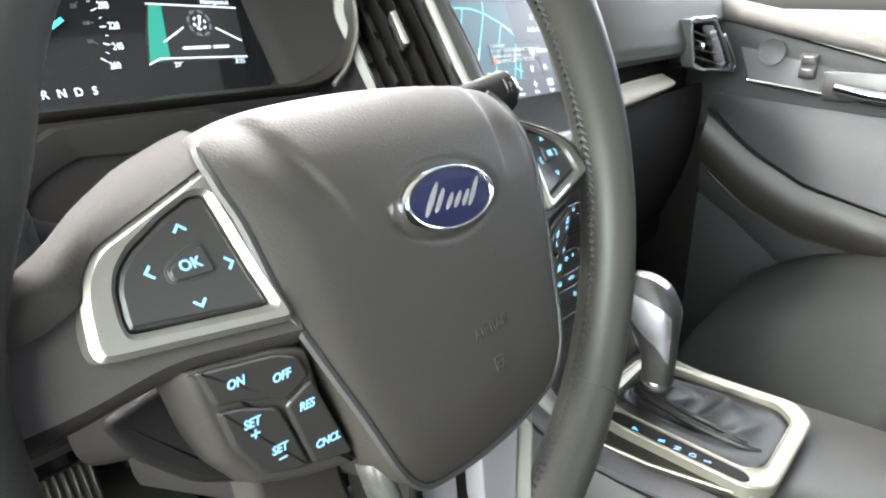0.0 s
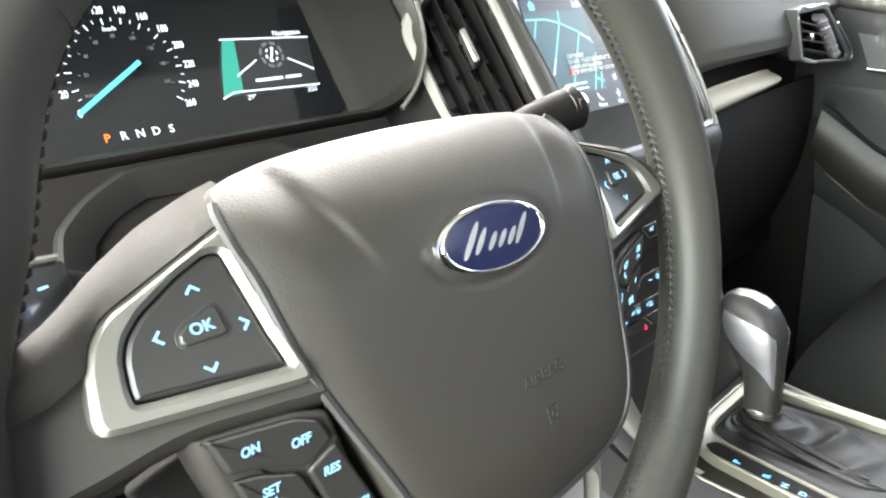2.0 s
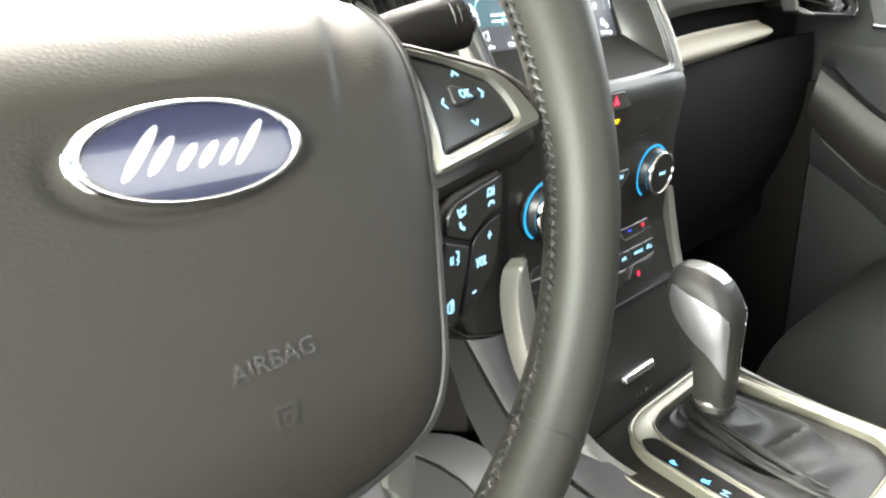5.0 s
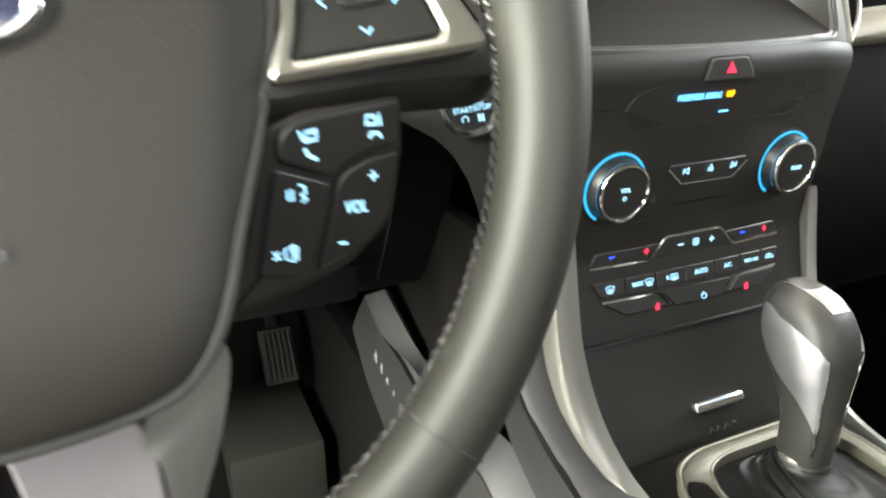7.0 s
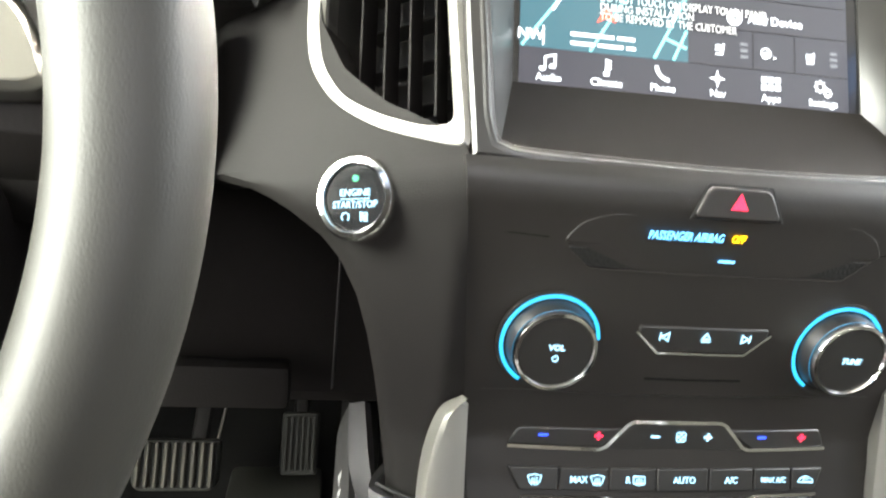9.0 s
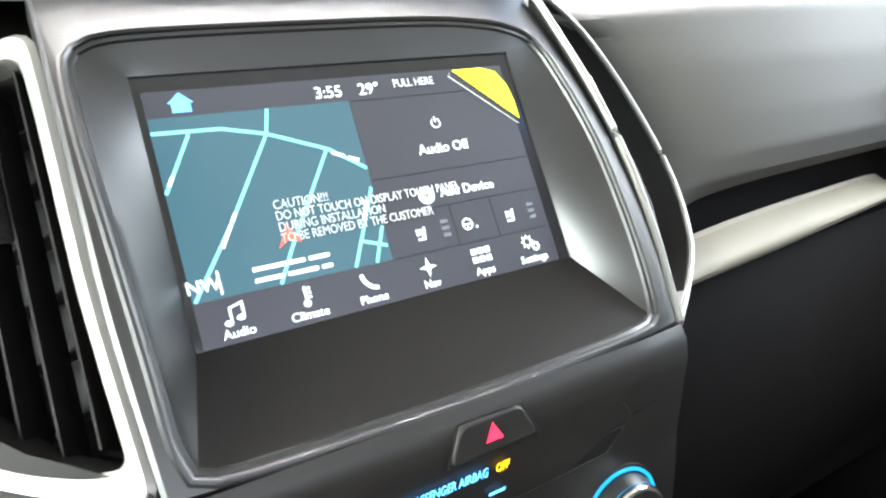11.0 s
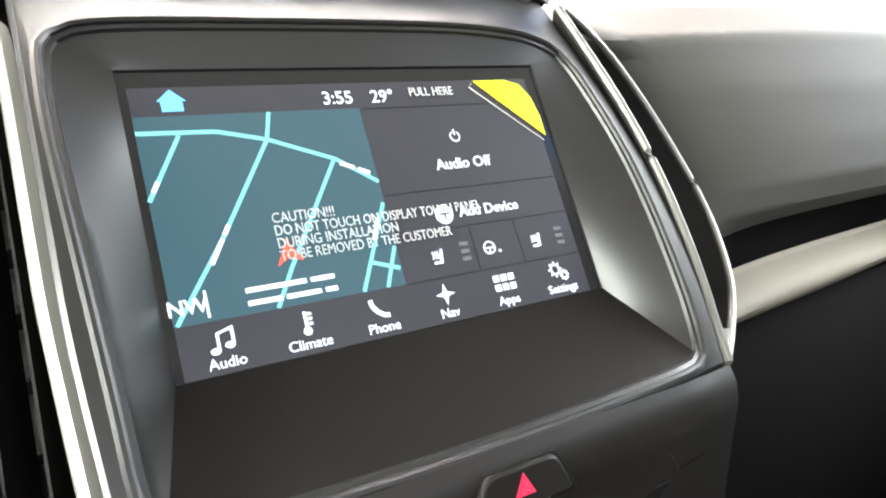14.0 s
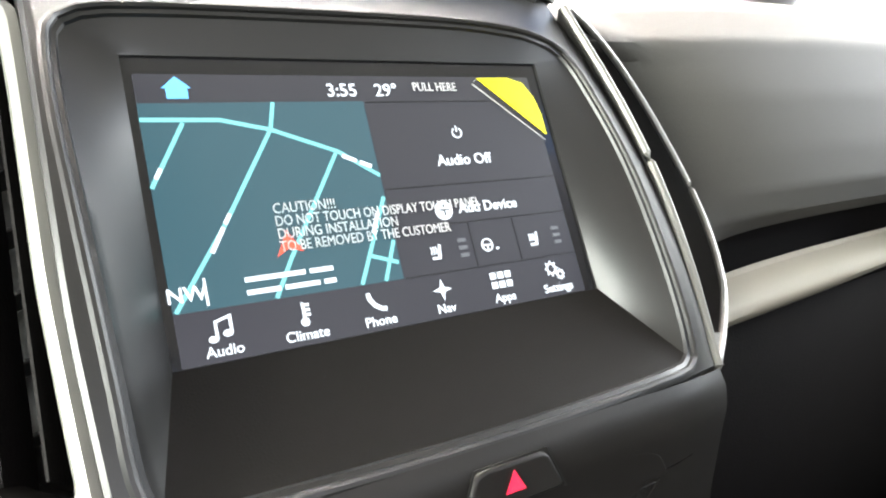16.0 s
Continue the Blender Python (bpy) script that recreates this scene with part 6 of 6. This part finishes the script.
part("top_insert", sheet(cap_f, 12, 16, 0.0025), SILVER, gear, "satin silver top insert")
part("collar", tube([(0, 0, 0.013), (0, 0, 0.017), (0, 0, 0.0195)], [0.0140, 0.0142, 0.0134], 28), SILVER, gear, "thin satin collar")
bm = bmesh.new()
loops = []
foot = even([(42, 22), (0, 24), (-44, 20), (-58, -10), (-64, -60), (-66, -102), (-50, -114), (0, -116), (40, -108), (44, -50), (42, 22)], 72)
for k in range(41):
    t = k / 40
    ring = []
    for j, (fx, fy) in enumerate(foot):
        th = 2 * math.pi * j / 72
        x0, y0 = 0.0140 * math.cos(th + 0.5), 0.0160 * math.sin(th + 0.5)
        e = t ** 1.5
        x, y = x0 + (fx - x0) * e, y0 + (fy - y0) * e
        z = 0.015 - 0.0115 * t ** 0.55
        back = max(0.0, -y - 0.005) / 0.11
        z += (0.0034 * math.sin(9.5 * t + 2.4 * x / 0.05 + 1.2) + 0.0024 * (1 - 2 * abs(math.sin(11 * t - 1.5 * x / 0.05)))) * math.sin(math.pi * min(1.0, t * 1.02)) * (0.35 + min(1.0, back * 1.6))
        z += 0.006 * back * (1 - back) * (1 - min(1.0, abs(x) / 0.06))
        ring.append((x, y, z))
    loops.append(ring)
skin(bm, loops, cap1=False)
part("boot", bm, LEATHER_D, gear, "creased dark leather boot")
# two long folds that swing from the collar to the driver's side and back
for pts, r in (([(-0.006, 0.015, 0.010), (-0.018, 0.004, 0.0095), (-0.028, -0.022, 0.0085), (-0.038, -0.056, 0.0080), (-0.040, -0.090, 0.0060), (-0.034, -0.108, 0.0035)], 0.0036),
               ([(-0.012, 0.009, 0.0105), (-0.017, -0.008, 0.0100), (-0.024, -0.036, 0.0095), (-0.030, -0.070, 0.0085), (-0.029, -0.096, 0.0060)], 0.0030)):
    line = smooth_line(pts, 5)
    part("fold", tube(line, [r * (0.45 + 0.55 * math.sin(math.pi * (0.12 + 0.8 * i / (len(line) - 1)))) for i in range(len(line))], 8), LEATHER_D, gear)

# side of the tunnel: grey bolster, dark hollow, grey ribbed lower trim
tun = thing("tunnel_trim", "grey plastic trim along the footwell tunnel", "trim panel")


def edge_at(line, u):
    """A point of a polyline in millimetres, eased, u from 0 to 1."""
    k = u * (len(line) - 1)
    i = min(int(k), len(line) - 2)
    t = k - i
    return [0.001 * (a + (b - a) * t) for a, b in zip(line[i], line[i + 1])]


def between(a, b, puff=0.0):
    def f(u, v):
        p, q = edge_at(a, u), edge_at(b, u)
        h = puff * math.sin(math.pi * v)
        return (p[0] + (q[0] - p[0]) * v - h, p[1] + (q[1] - p[1]) * v - h * 0.6, p[2] + (q[2] - p[2]) * v)
    return f


BOL_TOP = [(-119, -72, 403), (-118, -84, 378), (-116, -97, 357), (-110, -116, 338), (-103, -138, 322), (-96, -170, 312), (-92, -215, 307), (-92, -400, 304)]
BOL_EDGE = [(-141.5, -60, 403), (-140.5, -80, 376), (-137, -94, 355), (-134, -110, 341), (-131, -122, 331), (-126, -150, 314), (-124, -215, 305), (-124, -400, 300)]
BOL_LOW = [(-131, -22, 392), (-129, -36, 356), (-128, -46, 330), (-128, -62, 310), (-129, -85, 296), (-130, -118, 280), (-136, -200, 263), (-136, -400, 257)]
TRIM_IN = [(-130, 188, 313), (-128, 146, 296), (-126, 105, 272), (-124, 72, 252), (-124, 36, 260), (-127, -30, 293), (-129, -62, 302), (-131, -110, 284), (-136, -200, 262), (-136, -400, 256)]
TRIM_OUT = [(-141, 217, 297), (-141, 177, 277), (-142, 112, 273), (-143, 60, 264), (-144, 20, 264), (-147, -30, 278), (-149, -64, 282), (-151, -110, 266), (-152, -200, 250), (-152, -400, 244)]
TRIM_FAR = [(-150, 240, 250), (-152, 190, 214), (-154, 120, 190), (-155, 70, 170), (-156, 20, 150), (-156, -30, 135), (-156, -64, 120), (-156, -110, 100), (-156, -200, 70), (-156, -400, 60)]
# same vinyl as the fascia, in a paler grey for the light on it
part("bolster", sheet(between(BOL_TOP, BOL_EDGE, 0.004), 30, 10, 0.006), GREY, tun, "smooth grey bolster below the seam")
# same bolster; its turned-away side is shaded by the darker grey
part("bolster_side", sheet(between(BOL_EDGE, BOL_LOW, 0.002), 30, 6, 0.005), GREY_SHADED, tun, "side of the bolster, in a shaded darker grey")
part("bolster_seam", tube([(-0.134, -0.034, 0.399), (-0.1425, -0.060, 0.4045), (-0.134, -0.0665, 0.4042), (-0.122, -0.0745, 0.4040)], 0.0011, 6), THREAD, tun)
# shade of the hollow put in as a near-black block
part("hollow", block(-0.118, -0.100, -0.03, 0.21, 0.20, 0.43, 0.01), KNEE, tun, "near-black block for the shade in the hollow")
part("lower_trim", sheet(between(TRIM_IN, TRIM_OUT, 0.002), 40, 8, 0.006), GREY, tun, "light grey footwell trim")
# this outer face takes the shaded grey too
part("side_trim", sheet(between(TRIM_OUT, TRIM_FAR, 0.002), 40, 8, 0.005), GREY_SHADED, tun, "grey trim along the tunnel")
for i in range(7):
    t = i / 6
    y, z = 0.172 - 0.105 * t, 0.250 - 0.020 * t
    part("rib", tube([(-0.1475, y + 0.004, z + 0.012), (-0.1515, y - 0.001, z + 0.002), (-0.1510, y - 0.009, z - 0.012)], [0.0012, 0.0034, 0.0010], 8), GREY, tun)
part("tunnel_side", block(-0.143, -0.10, -0.75, 0.60, -0.10, 0.19, 0.02), CARPET, tun, "dark carpeted tunnel side")

# ---- pedals ----
br = thing("brake_pedal", "ribbed black brake pedal with worn metal edges", "pedal", T(-0.335, 0.395, 0.118) @ Matrix.Rotation(radians(-25), 4, "X"))
part("pad", plate(rounded(mm([(-48, -22), (-40, -30), (40, -30), (48, -22), (49, 28), (-49, 28)]), 0.006), 0.016, 0.0, 0.003), RUBBER, br)
for i in range(9):
    part("rib", block(-0.0435 + i * 0.0102, -0.0385 + i * 0.0102, -0.006, 0.002, -0.0255, 0.0255, 0.002, seg=1), METAL, br)
part("arm", tube([(0.020, 0.02, 0.0), (0.024, 0.04, 0.08), (0.026, 0.06, 0.26)], 0.011, 8, flat=0.5), KNEE, br)
part("arm_edge", tube([(0.046, -0.002, 0.030), (0.054, 0.004, 0.080)], 0.0016, 6), METAL, br)
ga = thing("accelerator_pedal", "narrow ribbed black accelerator pedal", "pedal", T(-0.197, 0.476, 0.097) @ Matrix.Rotation(radians(-25), 4, "X"))
part("pad", plate(rounded(mm([(-24, -40), (24, -40), (25, 40), (-24, 40)]), 0.006), 0.016, 0.0, 0.003), RUBBER, ga)
for i in range(6):
    part("rib", block(-0.0195 + i * 0.0070, -0.0155 + i * 0.0070, -0.004, 0.002, -0.033, 0.034, 0.001, seg=1), RUBBER, ga)
part("arm", tube([(0, 0.016, 0.01), (0, 0.04, 0.12), (0, 0.05, 0.24)], 0.010, 8, flat=0.5), KNEE, ga)

# ---- passenger's side ----
door = tagged(new("door_1"), "dark grey passenger door with chrome lines and armrest", "door", kind="structure")


def door_f(u, v):
    y = 0.30 - 1.4 * u
    z0, z1 = -0.12, 0.672 + 0.20 * (y - 0.03) * (1 if y > -0.5 else 0.4) - (0 if y > -0.5 else 0.064)
    z = z0 + (z1 - z0) * v
    x = 0.735 - 0.020 * math.exp(-((v - 0.97) / 0.05) ** 2)
    return (x, y, z)


part("panel", sheet(door_f, 24, 20, 0.04), DOOR_DARK, door)
part("sill_top", tube([(0.72, 0.30 - 1.4 * i / 10, 0.676 + 0.2 * (0.30 - 1.4 * i / 10 - 0.03) * (1 if i < 6 else 0.55)) for i in range(11)], 0.020, 10), PAD, door)
part("upper_panel", sheet(lambda u, v: (0.722, 0.038 * v - 0.028 - 0.40 * u, (0.559 + 0.11 * (0.038 * v - 0.40 * u)) * (1 - v) + (0.652 + 0.225 * (0.010 - 0.40 * u)) * v), 8, 6, 0.006), DOOR_PAD, door, "blue-grey switch panel")
part("chrome_line", tube([(0.716, y, 0.655 + 0.228 * y) for y in (0.012, -0.1, -0.25, -0.45)], 0.0042, 8), CHROME, door, "thin chrome line")
part("chrome_line", tube([(0.716, y, 0.562 + 0.112 * y) for y in (-0.028, -0.1, -0.25, -0.45)], 0.0032, 8), CHROME, door, "thin chrome line")
part("tweeter", lathe([(0.027, 0.0), (0.0265, -0.0022), (0.025, -0.0022), (0.023, -0.0010), (0.004, -0.0010)], 28), DOOR_DARK, door, "round dark tweeter grille", m=T(0.7155, -0.060, 0.608) @ Matrix.Scale(0.84, 4) @ Matrix.Rotation(radians(-90), 4, "Z"))
part("lock_switch", block(0.709, 0.718, -0.134, -0.107, 0.568, 0.608, 0.003), DOOR_DARK, door, "dark lock switch")
for dz in (0.010, -0.010):
    part("lock_button", block(0.7055, 0.712, -0.131, -0.110, 0.581 + dz, 0.595 + dz, 0.002), PANEL, door, "lock button")
    part("lock_mark", block(0.7046, 0.707, -0.127, -0.114, 0.592 + dz, 0.594 + dz, 0.0003, seg=1), SILVER, door)
part("handle_recess", block(0.712, 0.730, -0.29, -0.145, 0.535, 0.585, 0.008), BUTTON, door, "dark handle recess")
part("handle", tube([(0.707, -0.168, 0.558), (0.700, -0.21, 0.552), (0.703, -0.27, 0.546)], 0.010, 10), CHROME, door, "chrome door handle")


def along(line, y):
    """Height of a falling edge of the door at y."""
    for (y0, z0), (y1, z1) in zip(line, line[1:]):
        if y >= y1:
            return z0 + (z1 - z0) * min(1.0, max(0.0, (y0 - y) / (y0 - y1)))
    return line[-1][1]


RAIL_TOP = [(0.010, 0.500), (-0.068, 0.444), (-0.156, 0.400), (-0.226, 0.384), (-0.282, 0.371), (-0.60, 0.345)]
RAIL_LOW = [(0.010, 0.425), (-0.002, 0.404), (-0.074, 0.350), (-0.163, 0.312), (-0.224, 0.306), (-0.297, 0.299), (-0.60, 0.285)]
KICK = [(0.017, 0.354), (-0.049, 0.319), (-0.104, 0.278), (-0.168, 0.230), (-0.238, 0.187), (-0.326, 0.153), (-0.60, 0.11)]


def arm_f(u, v):
    y = 0.025 - 0.60 * u
    grow = math.sin(math.pi / 2 * min(1.0, u * 8 + 0.05))
    z1, z0 = 0.530 + 0.06 * y, along(RAIL_TOP, y)
    return (0.722 - (0.006 + 0.056 * v ** 1.6) * grow, y, z1 + (z0 - z1) * v)


part("armrest_pad", sheet(arm_f, 24, 10, 0.010), DOOR_DARK, door, "padded grey armrest panel")


def rail_f(u, v):
    y = 0.012 - 0.60 * u
    z1, z0 = along(RAIL_TOP, y) - 0.003, along(RAIL_LOW, y)
    return (0.658 - 0.012 * math.sin(math.pi * min(1.0, 0.1 + v)), y, z1 + (z0 - z1) * v)


part("armrest_rail", sheet(rail_f, 28, 10, 0.014), PANEL, door, "dark armrest rail with switches")
part("pull_cup", block(0.642, 0.662, -0.275, -0.150, 0.325, 0.360, 0.010), GLOSS, door, "dark pull cup")
for y in (-0.03, -0.08, -0.13):
    z = along(RAIL_TOP, y) - 0.030
    part("switch", block(0.640, 0.652, y - 0.012, y + 0.012, z - 0.004, z + 0.004, 0.002), CHROME, door, "small chrome switch")


def lower_panel_f(u, v):
    y = 0.015 - 0.60 * u
    z1, z0 = along(RAIL_LOW, y) + 0.01, along(KICK, y)
    return (0.672 + 0.020 * v * v, y, z1 + (z0 - z1) * v)


part("lower_panel", sheet(lower_panel_f, 24, 8, 0.010), DOOR_DARK, door, "grey lower door panel")


def kick_f(u, v):
    y = 0.10 - 0.72 * u
    z1 = along(KICK, y) + 0.004
    return (0.690 + 0.02 * v, y, z1 + (-0.10 - z1) * v)


part("kick_panel", sheet(kick_f, 20, 8, 0.010), DOOR_DARK, door, "dark kick panel")
part("toe_panel", sheet(lambda u, v: (0.665 + 0.03 * math.cos(u * 3), 0.02 + 0.42 * u, -0.10 + 0.58 * v), 8, 6, 0.02), KNEE, door, "dark panel beside the footwell")

rv = thing("side_air_vent", "dark slatted air vent with a ribbed wheel at the dashboard's end", "air vent", T(0.58, -0.004, 0.62))
q_out = mm([(-122, 40), (-80, 42), (-28, 45), (-9, 41), (116, -32), (120, -39), (109, -48), (-34, -37), (-84, -29), (-96, -15)])
q_in = mm([(-115, 34), (-78, 35), (-30, 37), (-13, 34), (97, -32), (97, -37), (87, -41), (-35, -33), (-82, -24), (-91, -13)])
part("frame", frame_plate(q_out, q_in, 0.016, -0.003, 0.002), DOOR_PAD, rv, "grey frame")
# pale tube drawn along the frame for the light on its edges
part("lit_edge", tube(smooth_line([(x, -0.003, z) for x, z in mm([(-9, 41), (-28, 44), (-80, 41), (-121, 39), (-95, -15), (-83, -29), (-34, -36)])], 4), 0.0017, 8), TRIM, rv, "thin pale line for the lit frame edge")
part("chrome_edge", tube(smooth_line([(x, -0.004, z) for x, z in mm([(36, 16), (80, -8), (114, -30), (119, -39), (109, -47)])], 4), 0.0016, 8), CHROME, rv, "thin chrome edge")
bm = bmesh.new()
a = ccw(q_in)
skin(bm, [[(x, 0.001, z) for x, z in a], [(x, 0.042, z) for x, z in a]], cap0=False)
part("duct", bm, BUTTON, rv)
for x0, z0, x1, z1 in ((-113, 27, -1, 11), (-106, 14, 17, -1), (-98, 1, 27, -14), (-92, -11, 53, -31)):
    bm = bmesh.new()
    skin(bm, [[(x * 0.001, 0.004, z * 0.001 - 0.001), (x * 0.001, 0.004, z * 0.001 + 0.001), (x * 0.001, 0.028, z * 0.001 + 0.006), (x * 0.001, 0.028, z * 0.001 + 0.004)] for x, z in ((x0, z0), (x1, z1))])
    part("slat", bm, PANEL, rv)
part("slider", block(-0.056, -0.047, -0.002, 0.012, -0.004, 0.006, 0.002), CHROME, rv, "small bright slider")
wheel_bm = tube([(-0.010, 0.010, 0.028), (0.034, 0.008, -0.004), (0.078, 0.010, -0.034)], 0.0085, 12)
for i in range(6):
    t = (i + 0.5) / 6
    tube([(-0.020 + 0.088 * t, 0.006, 0.024 - 0.062 * t), (-0.004 + 0.088 * t, 0.002, 0.026 - 0.062 * t)], 0.0032, 6, bm=wheel_bm)
part("thumb_wheel", wheel_bm, LEG_GREY, rv, "pale ribbed thumb wheel")

seat = thing("passenger_seat", "dark greenish-grey fabric passenger seat", "seat", T(0.45, -0.50, -0.02))


def seat_f(u, v):
    x = -0.26 + 0.52 * u
    y = 0.33 - 0.62 * v
    e = 1 - abs(2 * u - 1) ** 4
    return (x, y - 0.02 * (1 - e), 0.20 + 0.035 * e - 0.05 * (1 - min(1, v * 5)) ** 2 + 0.02 * abs(2 * u - 1) ** 2 * e)


part("cushion", sheet(seat_f, 20, 20, 0.10), CLOTH, seat)
part("backrest", sheet(lambda u, v: (-0.25 + 0.5 * u, -0.24 - 0.16 * v + 0.02 * math.sin(math.pi * u), 0.20 + 0.62 * v), 14, 14, 0.10), CLOTH, seat)
part("base", block(-0.24, 0.24, -0.24, 0.28, -0.18, 0.15, 0.02), KNEE, seat)
strap = thing("red_strap", "dim dark red fabric strap lying on the footwell carpet", "strap", T(0.60, -0.10, -0.0985))
part("band", sheet(lambda u, v: (-0.150 + 0.22 * u, 0.30 - 0.09 * u - 0.040 * v, 0.003 + 0.001 * math.sin(5 * u)), 12, 3, 0.004), RED, strap)
